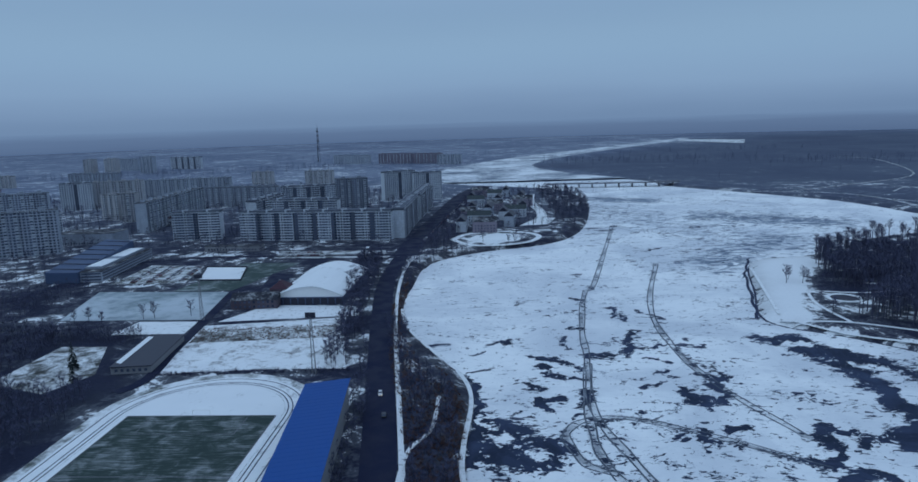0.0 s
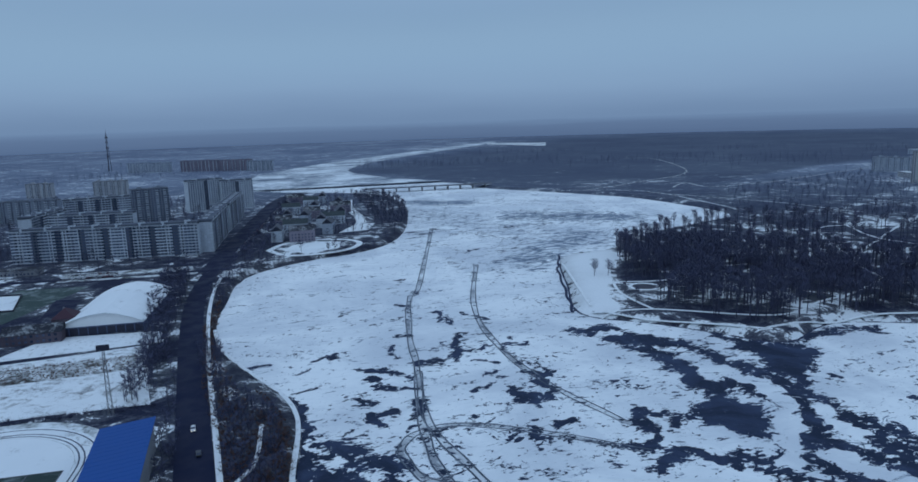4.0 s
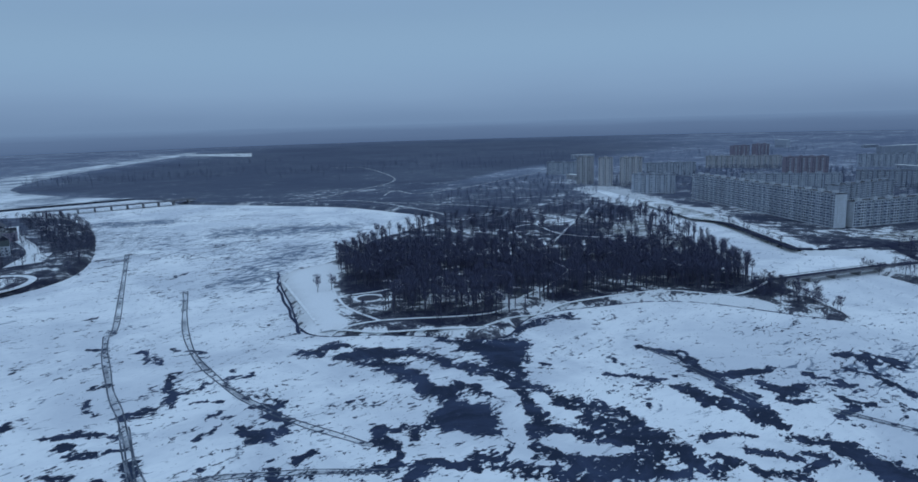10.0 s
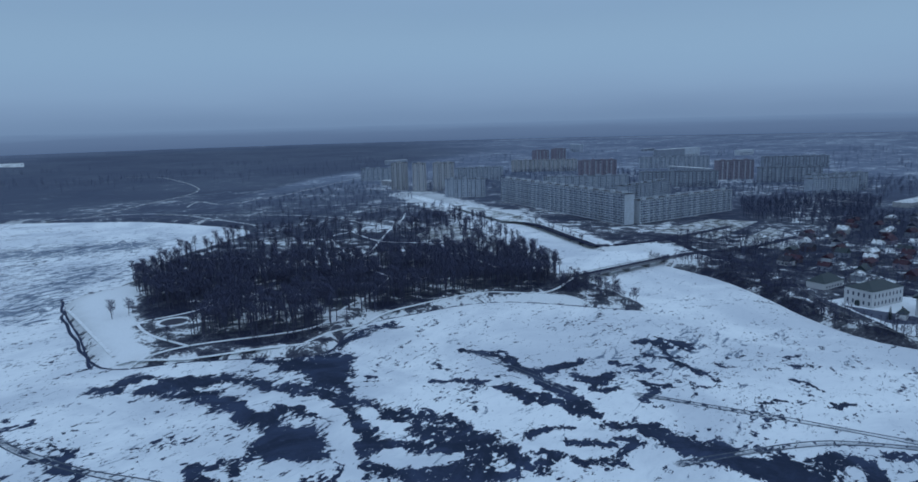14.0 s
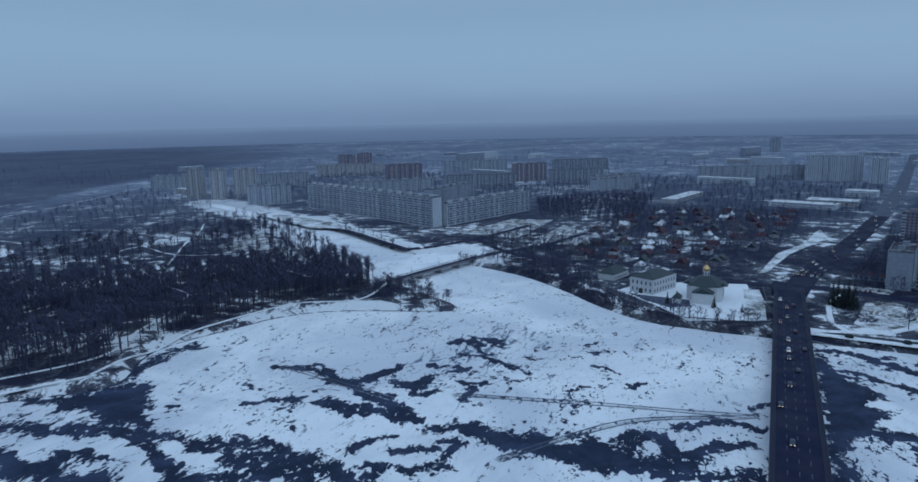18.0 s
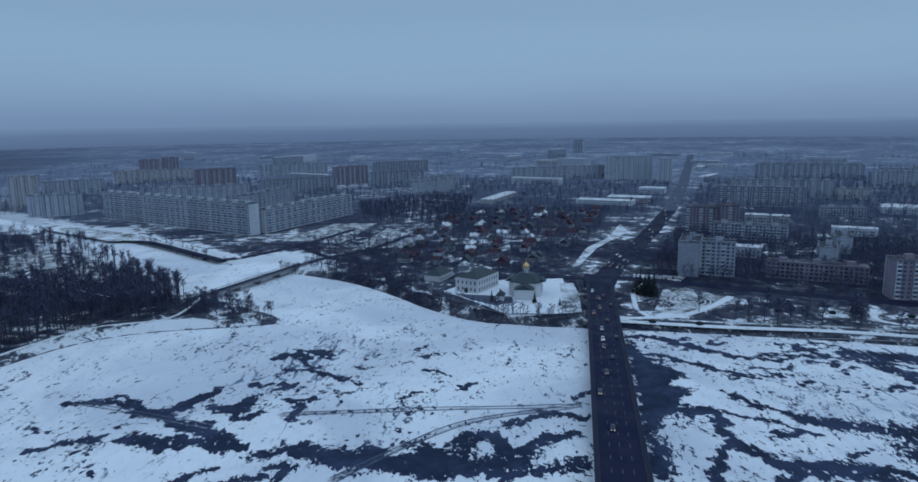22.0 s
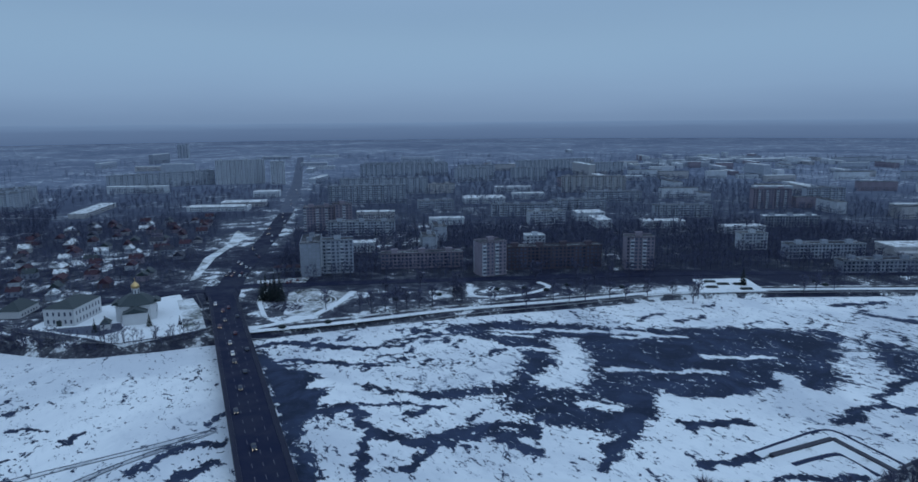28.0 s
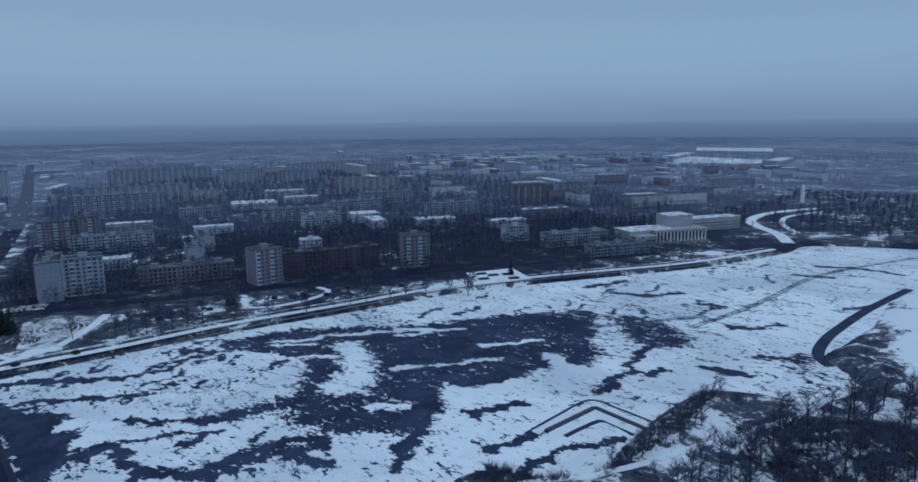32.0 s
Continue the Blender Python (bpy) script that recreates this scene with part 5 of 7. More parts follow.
patch("lane_shed", [(-226, 300), (-192, 285), (-180, 308), (-196, 350), (-222, 352)], M_THIN, "thinly snow-covered yard behind a row of trees", "yard", 0.05)
patch("snow_by_hall", [(-130, 428), (-70, 420), (-64, 398), (-150, 392)], M_SNOWPATH, "trodden snow in front of the white hall", "yard", 0.07)
ribbon("lane_diagonal", [(-166, 470), (-159, 393), (-155, 339), (-151, 300), (-158, 284)], 6, M_ROAD, "narrow dark lane between the sports fields", "lane", 0.14)
ribbon("lane_west", [(-330, 440), (-316, 482), (-300, 560), (-250, 600), (-60, 588)], 8, M_ROAD, "asphalt side street past the sports hall", "street", 0.1)
ribbon("bank_path", [(-12, 270), (-14, 239), (-22, 220), (-24, 180)], 1.6, M_SNOWPATH, "narrow snowy footpath down the bank", "path", 0.25)

sh = thing("storage_shed", -164, 332, TOWN_Z - 0.1, 4, "long dark shed with a patch of snow on its roof", "shed")
part("wall", Shape().box(-9.5, -24, 0, 9.5, 24, 3.6), M_CONC, sh)
part("roof", Shape().box(-10, -24.5, 3.6, 10, 24.5, 4.0), M_DARK, sh)
part("roof_snow", Shape().prism([(-9.4, -18), (-6.2, -20), (-6.0, 22), (-9.2, 23)], 4.0, 4.12), M_SNOW, sh, "strip of snow")
for k in range(6):
    part("window", Shape().box(-0.7, -0.04, 1.2, 0.7, 0.04, 2.6), M_GLASS, sh, at=pose(-7 + 2.8 * k, -24.05, 0))

wh = thing("white_hall", -99, 466, TOWN_Z - 0.1, -4, "sports hall with a curved snow-white roof and blue walls", "sports hall")
arc = [(-23, 6.0), (-16, 9.2), (-8, 11.6), (0, 12.6), (8, 11.6), (16, 9.2), (23, 6.0)]
body = Shape()
vs = [(x, y, z) for y in (-40, 40) for x, z in [(-22.4, 0)] + [(x * 0.97, z - 0.15) for x, z in arc] + [(22.4, 0)]]
body.add(vs, [tuple(range(9)), tuple(range(9, 18))[::-1]] + [(i, 9 + i, 10 + i, i + 1) for i in range(8)])
part("gable_wall", body, M_WHITE, wh)
part("lower_wall", Shape().box(-22.6, -40.3, 0, 22.6, 40.3, 5.4), plain("blue_grey_cladding", (0.06, 0.09, 0.17), 0.6, 0.15), wh, "blue-grey cladding")
rs = Shape()
rs.add([(x, y, z + d) for d in (0, 0.3) for y in (-41, 41) for x, z in arc],
       [(14 + i, 15 + i, 22 + i, 21 + i) for i in range(6)] + [(i + 1, i, 7 + i, 8 + i) for i in range(6)] + [(i, i + 1, 15 + i, 14 + i) for i in range(6)] + [(8 + i, 7 + i, 21 + i, 22 + i) for i in range(6)])
part("roof", rs, M_SNOW, wh, "white membrane under snow")
for k in range(9):
    part("facade_panel", Shape().box(-2.2, -0.06, 0.4, 2.2, 0.06, 4.9), M_DARK, wh, at=pose(-20 + 5 * k, -40.38, 0))

sc = thing("sports_centre", -303, 562, TOWN_Z - 0.1, 93, "large blue and white sports centre with a stepped snowy roof", "sports centre")
part("lower_hall", Shape().box(-49, -16, 0, 49, 1, 8), M_PANEL[1], sc, "pale banded facade")
for z in (1.2, 3.6, 6.0):
    part("window_band", Shape().box(-48, -16.14, z, 48, -16.02, z + 1.1), M_GLASS, sc)
    part("window_band", Shape().box(-49.14, -15, z, -49.02, 0, z + 1.1), M_GLASS, sc)
part("lower_roof", Shape().box(-49.5, -16.5, 8, 49.5, 1, 8.4), M_ROOF, sc)
part("terrace_hall", Shape().box(-40, -12, 8.4, 44, 1, 10.2), M_PANEL[4], sc)
part("roof_snow", Shape().box(-38, -11.5, 10.2, -8, 0.5, 10.5), M_SNOW, sc)
part("roof_snow", Shape().box(4, -11.5, 10.2, 42, 0.5, 10.5), M_SNOW, sc)
part("upper_hall", Shape().add([(-52, 1, 0), (52, 1, 0), (52, 26, 0), (-52, 26, 0), (-52, 1, 8.6), (52, 1, 16), (52, 26, 18), (-52, 26, 9.4)],
                               [(3, 2, 1, 0), (4, 5, 6, 7), (0, 1, 5, 4), (1, 2, 6, 5), (2, 3, 7, 6), (3, 0, 4, 7)]), plain("blue_cladding", (0.055, 0.085, 0.16), 0.6, 0.15), sc, "blue metal cladding")
for k in range(7):
    part("roof_rib", Shape().add([(-0.3, 1, 0), (0.3, 1, 0), (0.3, 26, 1.4), (-0.3, 26, 1.4), (-0.3, 1, 0.5), (0.3, 1, 0.5), (0.3, 26, 1.9), (-0.3, 26, 1.9)],
                                 [(4, 5, 6, 7), (0, 1, 5, 4), (1, 2, 6, 5), (2, 3, 7, 6), (3, 0, 4, 7)]), M_DARK, sc, at=pose(-45 + 15 * k, 0, 8.9 + (7 + 15 * k) * 7.4 / 104))

bh = house(-136, 425, 0, 30, 12, 6, M_PANEL[3], M_ROOF, "brown brick clubhouse with a dark bitumen roof", "", 4, "gable", 2, "clubhouse", "clubhouse")
house(-124, 442, 90, 14, 12, 9, M_PANEL[3], M_RED, "square brick tower house beside the clubhouse", "", 5, "hip", 2, "clubhouse", "clubhouse")
sm_ = house(-395, 705, 176, 62, 30, 12, M_PANEL[4], M_ROOF, "dark shopping centre with white upright facade panels", "", 0, "flat", 1, "shopping_centre", "shop")
for k in range(11):
    part("facade_panel", Shape().box(-1.9, -0.12, 2.5 + (k % 3), 1.9, 0.12, 10.8 - (k % 2) * 1.5), M_WHITE, sm_, at=pose(-28 + 5.6 * k, -15.2, 0))
house(-360, 830, 170, 40, 24, 9, M_PANEL[0], M_RED, "small shop pavilion with a red roof", "", 3, "hip", 2, "pavilion", "shop")
house(-220, 635, 174, 55, 12, 5, M_CONC, M_ROOF, "row of garages with a flat roof", "", 0, "flat", 1, "garage_row", "garages")

tv = thing("radio_mast", -465, 2218, TOWN_Z, 0, "tall lattice radio mast far beyond the housing blocks", "radio mast")
s = Shape()
for k in range(3):
    a = 2.094 * k
    s.tube((5 * math.cos(a), 5 * math.sin(a), 0), (1.2 * math.cos(a), 1.2 * math.sin(a), 112), 0.9, 0.6, 4)
part("lattice", s, M_DARK, tv)
for z in (42, 68, 84, 98):
    part("platform", Shape().lathe(0, 0, [(4.2, z), (4.2, z + 3)], 10), M_DARK, tv)
part("antenna", Shape().tube((0, 0, 110), (0, 0, 124), 0.5, 0.3, 5), M_DARK, tv)

# houses near the far bridge
rg = random.Random(5)
for k, (x, y) in enumerate([(0, 716), (24, 700), (54, 742), (20, 765), (50, 790), (8, 800), (34, 830), (66, 812), (14, 860), (44, 870), (78, 860), (20, 915), (52, 930), (84, 912), (16, 975), (50, 990), (88, 970), (30, 1040), (70, 1040)]):
    house(x, y, 84 + rg.uniform(-6, 6) + 90 * (k % 2), rg.uniform(18, 28), 11, rg.uniform(9.5, 12), M_PANEL[(0, 5, 1, 0)[k % 4]], (M_DARK, M_ROOF, M_DARK, M_GREEN)[k % 4],
          "plastered town house with a steep roof near the river", "town houses by the river", 5, "gable", 3, "town_house", "house")
oval_path = [(-9, 659), (6, 690), (38, 701), (68, 688), (77, 662), (62, 634), (33, 622), (6, 628), (-9, 659)]
ribbon("park_oval", oval_path, 6, M_SNOWPATH, "oval snowy path round a small lawn by the river", "path", 0.1)
patch("park_oval_lawn", [(4, 655), (14, 680), (38, 690), (60, 680), (66, 662), (54, 644), (33, 634), (12, 640)], M_SNOW, "small oval lawn under snow", "lawn", 0.07)
ribbon("snow_clearing", [(85, 745), (100, 830), (100, 960), (110, 1050)], 12, M_SNOWPATH, "snowy clearing among bank trees", "clearing", 0.06)
patch("snow_clearing_wide", [(64, 736), (96, 742), (112, 790), (92, 800)], M_SNOW, "snowy clearing beside the town houses", "clearing", 0.07)

# ---- trees ----
def bare_tree(seed, h, spread, limbs=8, twigs=110, low=0.35, blade=0.0):
    """Trunk with limbs, and a crown of fine twigs, as two shapes."""
    g = random.Random(seed)
    t, c = Shape(), Shape()
    r = h * 0.016 + 0.05
    lean = (g.uniform(-0.04, 0.04) * h, g.uniform(-0.04, 0.04) * h)
    mid = (lean[0] * 0.5, lean[1] * 0.5, h * 0.5)
    t.tube((0, 0, -0.3), mid, r, r * 0.7, 5, False)
    t.tube(mid, (lean[0], lean[1], h * 0.92), r * 0.7, r * 0.15, 4, False)
    tips = [((lean[0] * 0.8, lean[1] * 0.8, h * 0.72), (lean[0], lean[1], h * 0.9))]
    for k in range(limbs):
        z = h * (low + (0.82 - low) * (k + g.uniform(0.1, 0.9)) / limbs)
        a = 2.4 * k + g.uniform(-0.5, 0.5)
        ln = spread * g.uniform(0.7, 1.0) * (1.12 - 0.45 * abs(z / h - 0.55) - 0.25 * z / h)
        p0 = (lean[0] * z / h, lean[1] * z / h, z)
        p1 = (p0[0] + math.cos(a) * ln * 0.75, p0[1] + math.sin(a) * ln * 0.75, z + ln * g.uniform(0.5, 1.0))
        t.tube(p0, p1, r * 0.42, r * 0.12, 3, False)
        tips.append((p0, p1))
    for k in range(twigs):
        p0, p1 = tips[k % len(tips)]
        s = g.uniform(0.35, 1.0)
        b = [p0[i] + (p1[i] - p0[i]) * s for i in range(3)]
        a, up, ln = g.uniform(0, 6.3), g.uniform(0.1, 1.1), spread * g.uniform(0.25, 0.55)
        d = (math.cos(a) * ln, math.sin(a) * ln, up * ln)
        w = blade or 0.05 + 0.012 * spread
        q = (-math.sin(a) * w, math.cos(a) * w, w * 0.5)
        e = (b[0] + d[0], b[1] + d[1], min(b[2] + d[2], h * 1.05))
        c.add([(b[0] - q[0], b[1] - q[1], b[2] - q[2]), (b[0] + q[0], b[1] + q[1], b[2] + q[2]), e], [(0, 1, 2)])
        m = [(b[i] + e[i]) / 2 for i in range(3)]
        f = (m[0] + g.uniform(-0.5, 0.5) * ln, m[1] + g.uniform(-0.5, 0.5) * ln, m[2] + g.uniform(0, 0.5) * ln)
        c.add([(m[0] - q[0] * 0.7, m[1] - q[1] * 0.7, m[2]), (m[0] + q[0] * 0.7, m[1] + q[1] * 0.7, m[2]), f], [(0, 1, 2)])
    return t, c


def fir_tree(seed, h):
    g = random.Random(seed)
    t, c = Shape(), Shape()
    t.tube((0, 0, -0.2), (0, 0, h * 0.95), h * 0.016 + 0.06, 0.03, 5, False)
    for k in range(int(h * 7)):
        z = h * (0.1 + 0.88 * k / (h * 7))
        ln = (h - z) * 0.27 + 0.25
        a = k * 2.4 + g.uniform(-0.4, 0.4)
        ca, sa = math.cos(a), math.sin(a)
        w = ln * 0.28 + 0.1
        c.add([(0, 0, z + 0.15), (ca * ln * 0.6 - sa * w, sa * ln * 0.6 + ca * w, z - ln * 0.16), (ca * ln, sa * ln, z - ln * g.uniform(0.2, 0.45)),
               (ca * ln * 0.6 + sa * w, sa * ln * 0.6 - ca * w, z - ln * 0.16)], [(0, 1, 2), (0, 2, 3)])
    return t, c


TREES = [bare_tree(1, 17, 4.4, 11, 165, 0.42, 0.11), bare_tree(2, 14, 5.0, 11, 165, 0.25, 0.11), bare_tree(3, 18, 4.4, 11, 165, 0.48, 0.11), bare_tree(4, 12, 4.4, 11, 165, 0.25, 0.15), bare_tree(5, 19, 4.2, 11, 165, 0.52, 0.11)]
FIRS = [fir_tree(1, 14), fir_tree(2, 10)]
TREE_MESH = [(t.mesh("trunk"), c.mesh("crown")) for t, c in TREES]
FIR_MESH = [(t.mesh("trunk"), c.mesh("crown")) for t, c in FIRS]


def tree(x, y, k, scale=1.0, turn=0, group="", label="", z=None, fir=False):
    zz = float(height(np.array([[x, y]]))[0]) if z is None else z
    o = thing("fir_tree" if fir else "tree", x, y, zz, turn, label or ("dark green fir tree in the snow" if fir else "bare leafless tree with dark twigs"), "tree", group)
    o.scale = (scale, scale, scale)
    tm, cm = (FIR_MESH if fir else TREE_MESH)[k]
    part("trunk", tm, M_BARK, o)
    part("crown", cm, M_FIR if fir else M_TWIG, o)
    return o


def woods(name, P, label, kinds, smin=0.7, smax=1.15, seed=0, mats=None, models=None):
    """Many trees, too many to count, in one mesh."""
    g = np.random.default_rng(seed)
    models = models or TREES
    Z = height(P)
    V, F, MI, o = [], [], [], 0
    pick = g.choice(kinds, len(P))
    for k in set(kinds):
        for which in (0, 1):
            sh = models[k][which]
            bv = np.array(sh.v)
            tri = np.array([t for f in sh.f for t in ((f[:3],) if len(f) == 3 else (f[:3], (f[0], f[2], f[3])))])
            for i in np.where(pick == k)[0]:
                a = (i * 2.39996) % 6.283
                s = smin + (smax - smin) * ((i * 0.61803) % 1)
                ca, sa = math.cos(a) * s, math.sin(a) * s
                V.append(np.stack([bv[:, 0] * ca - bv[:, 1] * sa + P[i, 0], bv[:, 0] * sa + bv[:, 1] * ca + P[i, 1], bv[:, 2] * s + Z[i]], 1))
                F.append(tri + o)
                MI.append(np.full(len(tri), which))
                o += len(bv)
    V, F, MI = np.concatenate(V), np.concatenate(F), np.concatenate(MI)
    me = bpy.data.meshes.new(name)
    me.vertices.add(len(V))
    me.vertices.foreach_set("co", V.astype(np.float32).ravel())
    me.loops.add(F.size)
    me.loops.foreach_set("vertex_index", F.astype(np.int32).ravel())
    me.polygons.add(len(F))
    me.polygons.foreach_set("loop_start", np.arange(0, F.size, 3, dtype=np.int32))
    for m in mats or (M_BARK, M_TWIG):
        me.materials.append(m)
    me.polygons.foreach_set("material_index", MI.astype(np.int32))
    me.update(calc_edges=True)
    return tagged(new(name, me), label, "woods", kind="stuff")


def scatter(poly, spacing, seed, margin=2.0, jitter=0.45, avoid=()):
    a = np.array(poly)
    g = np.random.default_rng(seed)
    X, Y = np.meshgrid(np.arange(a[:, 0].min(), a[:, 0].max(), spacing), np.arange(a[:, 1].min(), a[:, 1].max(), spacing))
    P = np.stack([X.ravel(), Y.ravel()], 1) + g.uniform(-jitter, jitter, (X.size, 2)) * spacing
    P = P[inside(P, list(poly))]
    P = P[shore_distance(P) > margin]
    for line, w in avoid:
        P = P[line_distance(P, list(line)) > w]
    return P


PEN = [(284, 535), (258, 470), (250, 440), (262, 400), (225, 372), (236, 330), (262, 305), (330, 310), (385, 280), (425, 225), (480, 262), (520, 305), (640, 415), (700, 490), (600, 520), (540, 600), (470, 640), (372, 605)]
CLEAR = [(p, 4.0) for p in PATHS]
pen = scatter(PEN, 5.5, 11, 3, 0.5, CLEAR)
glade = np.array([noise.noise((x / 46, y / 46, 3.1)) for x, y in pen])
thin_out = np.random.default_rng(8).uniform(0, 1, len(pen))
pen = pen[(glade < 0.34) & ((pen[:, 0] + pen[:, 1] < 850) & (thin_out < 0.96) | (thin_out < 0.24))]
front = [i for i, p in enumerate(pen) if p[1] < 420 and p[0] < 470 and shore_distance(pen[i:i + 1])[0] < 30][:140]
for i in front:
    tree(pen[i, 0], pen[i, 1], (2, 4, 0)[i % 3], 0.8 + 0.35 * ((i * 0.618) % 1), i * 137.5 % 360, "trees of the island park", "tall bare park tree at the edge of the wood")
rest = np.delete(pen, front, 0)
tip = scatter([(416, 172), (446, 205), (470, 240), (430, 240), (410, 222), (412, 190)], 5.5, 12, 1.5, 0.5)
woods("island_tip_trees", tip, "low bare trees on the snowy tip of the island", [1, 3], 0.4, 0.75, 22)
woods("island_wood", rest, "dense bare wood of tall dark trees on the island", [0, 2, 4], 0.75, 1.1, 1)

# ---- eastern bank: church, cottages, promenade, theatre ----
def arch_windows(parent, L, y, z, n, w=0.5, h=1.8):
    m = Shape().prism([(-w, -0.05), (w, -0.05), (w, 0.05), (-w, 0.05)], 0, h).mesh("window")
    for k in range(n):
        part("window", m, M_GLASS, parent, at=pose(-L / 2 + L * (k + 0.5) / n, y, z))


ch = thing("church", 472, 12, TOWN_Z - 0.1, -8, "white church with green roofs and a small golden dome", "church")
part("wall", Shape().prism([(-11, -8), (-8, -11), (8, -11), (11, -8), (11, 8), (8, 11), (-8, 11), (-11, 8)], 0, 9.5), M_CHURCH, ch)
part("porch", Shape().box(-19, -6.5, 0, -10.8, 6.5, 7), M_CHURCH, ch)
part("porch_roof", Shape().gable(-19, -6.5, -10.5, 6.5, 7, 10), M_GREEN, ch)
part("roof", Shape().lathe(0, 0, [(13, 9.5), (12.6, 9.9), (5.2, 14.5), (3.4, 15)], 8), M_GREEN, ch, "green tin roof")
part("drum", Shape().lathe(0, 0, [(2.2, 14.6), (2.2, 18.0), (2.4, 18.2)], 12), M_CHURCH, ch)
for k in range(8):
    a = math.pi / 4 * k
    part("drum_window", Shape().box(-0.1, -0.3, 15.2, 0.1, 0.3, 17.4), M_GLASS, ch, at=pose(2.2 * math.cos(a), 2.2 * math.sin(a), 0, 0, 0, math.degrees(a)))
part("dome", Shape().lathe(0, 0, [(2.0, 18.2), (2.5, 19.0), (2.45, 19.8), (1.8, 20.8), (0.7, 21.8), (0.18, 22.5), (0.05, 22.8)], 16), M_GOLD, ch, "gilded onion dome")
part("cross", Shape().box(-0.08, -0.08, 22.6, 0.08, 0.08, 24.8).box(-0.08, -0.6, 23.8, 0.08, 0.6, 24.0), M_GOLD, ch)
for s in (-1, 1):
    arch_windows(ch, 15, s * 11.03, 3.4, 5)
    part("side_roof", Shape().gable(-4.5, s * 11 - 2.5, 4.5, s * 11 + 2.5, 9.5, 11.5), M_GREEN, ch)
part("cornice", Shape().prism([(-11.4, -8.2), (-8.2, -11.4), (8.2, -11.4), (11.4, -8.2), (11.4, 8.2), (8.2, 11.4), (-8.2, 11.4), (-11.4, 8.2)], 9.1, 9.5), M_CHURCH, ch)

ph = thing("parish_house", 487, 46, TOWN_Z - 0.1, -30, "two-storey white parish house with a green hipped roof", "parish house")
part("wall", Shape().box(-15, -9, 0, 15, 9, 10.5), M_CHURCH, ph)
part("roof", Shape().hip(-15, -9, 15, 9, 10.5, 14.5), M_GREEN, ph, "dark green tin roof")
for f in range(2):
    for s in (-1, 1):
        arch_windows(ph, 28, s * 9.04, 1.6 + 4.6 * f, 8, 0.55, 2.3)
for f in range(2):
    for k in range(5):
        part("window", Shape().box(-15.1, -7.6 + 3.4 * k, 1.6 + 4.6 * f, -14.98, -6.5 + 3.4 * k, 3.9 + 4.6 * f), M_GLASS, ph)
part("chimney", Shape().box(-0.6, -0.6, 12, 0.6, 0.6, 15.6), M_CONC, ph, at=pose(4, 1, 0))
part("portal", Shape().box(-15.9, -1.3, 0, -14.9, 1.3, 3.4), M_GREEN, ph)
house(518, 76, -25, 22, 13, 4.5, M_CHURCH, M_GREEN, "low white house with a green hipped roof by the church", "", 5, "hip", 1)
house(455, 30, -10, 8, 5, 3.5, M_CHURCH, M_GREEN, "small white chapel with a green roof by the church", "", 3, "hip", 1, "chapel", "chapel")
patch("church_yard", [(516, -18), (508, 50), (478, 70), (440, 40), (414, 24), (424, -16)], M_SNOW, "snowy church yard", "yard", 0.06)
patch("church_lawn", [(500, -24), (470, -24), (425, -20), (424, -8), (470, -12), (500, -14)], M_LAWN, "green lawn with thin snow beside the church", "lawn", 0.14)
patch("church_court", [(462, 22), (470, 60), (455, 50), (440, 34), (446, 22)], M_PAVE, "dark paved court before the parish house", "court", 0.12)
ribbon("church_fence", [(505, -27), (455, -24), (418, -20), (416, 24)], 0.5, M_DARK, "dark iron fence round the church yard", "fence", 1.6)
ribbon("church_fence_north", [(416, 24), (436, 48), (470, 74), (512, 92)], 0.4, M_CONC, "low wall along the church yard", "wall", 1.0)
ribbon("street_church", [(505, 110), (522, 60), (520, -20), (512, -40)], 9, M_ROAD, "asphalt street behind the church", "street", 0.1)
ribbon("street_canal_head", [(505, 110), (560, 130), (600, 180), (660, 225)], 7, M_ROAD, "asphalt street from the canal bridge into the town", "street", 0.1)
ribbon("street_to_bridge", [(572, 196), (600, 182), (640, 150), (720, 120)], 8, M_ROAD, "asphalt street leading off the canal bridge", "street", 0.1)
patch("snow_strip", [(787, -114), (735, -112), (640, -64), (560, -36), (556, -30), (640, -54), (700, -86), (760, -104)], M_LAWN, "strip of thin snow and grass beside the avenue", "verge", 0.07)
patch("snow_lot_east", [(694, 254), (806, 222), (806, 171), (672, 186)], M_THIN, "half-snowy lot below the long apartment block", "vacant lot", 0.05)
patch("lot_east_low", [(769, 153), (712, 114), (646, 112), (649, 166)], M_THIN, "snowy lot among bare trees", "vacant lot", 0.05)
patch("square_lawn", [(480, -84), (485, -101), (459, -119), (433, -107), (418, -79), (429, -66)], M_THIN, "green lawn under thin snow with old tyre marks", "lawn", 0.09)
for k in range(4):
    ring_at = [(452 + (7 + 4.5 * k) * math.cos(a) * 0.8, -93 + (5 + 3.0 * k) * math.sin(a)) for a in [0.4 * k + 0.55 * m for m in range(8)]]
    ribbon("tyre_track", ring_at, 0.7, M_SNOWPATH, "curved tyre track in the thin snow of the lawn", "track", 0.30, n=3)
ribbon("square_path", [(431, -55), (452, -58), (472, -62), (499, -73)], 3, M_SNOWPATH, "snowy path round the fir trees", "path", 0.17)
patch("square_lot", [(530, -74), (512, -70), (500, -100), (520, -112)], M_THIN, "small car park covered with thin snow", "car park", 0.06)
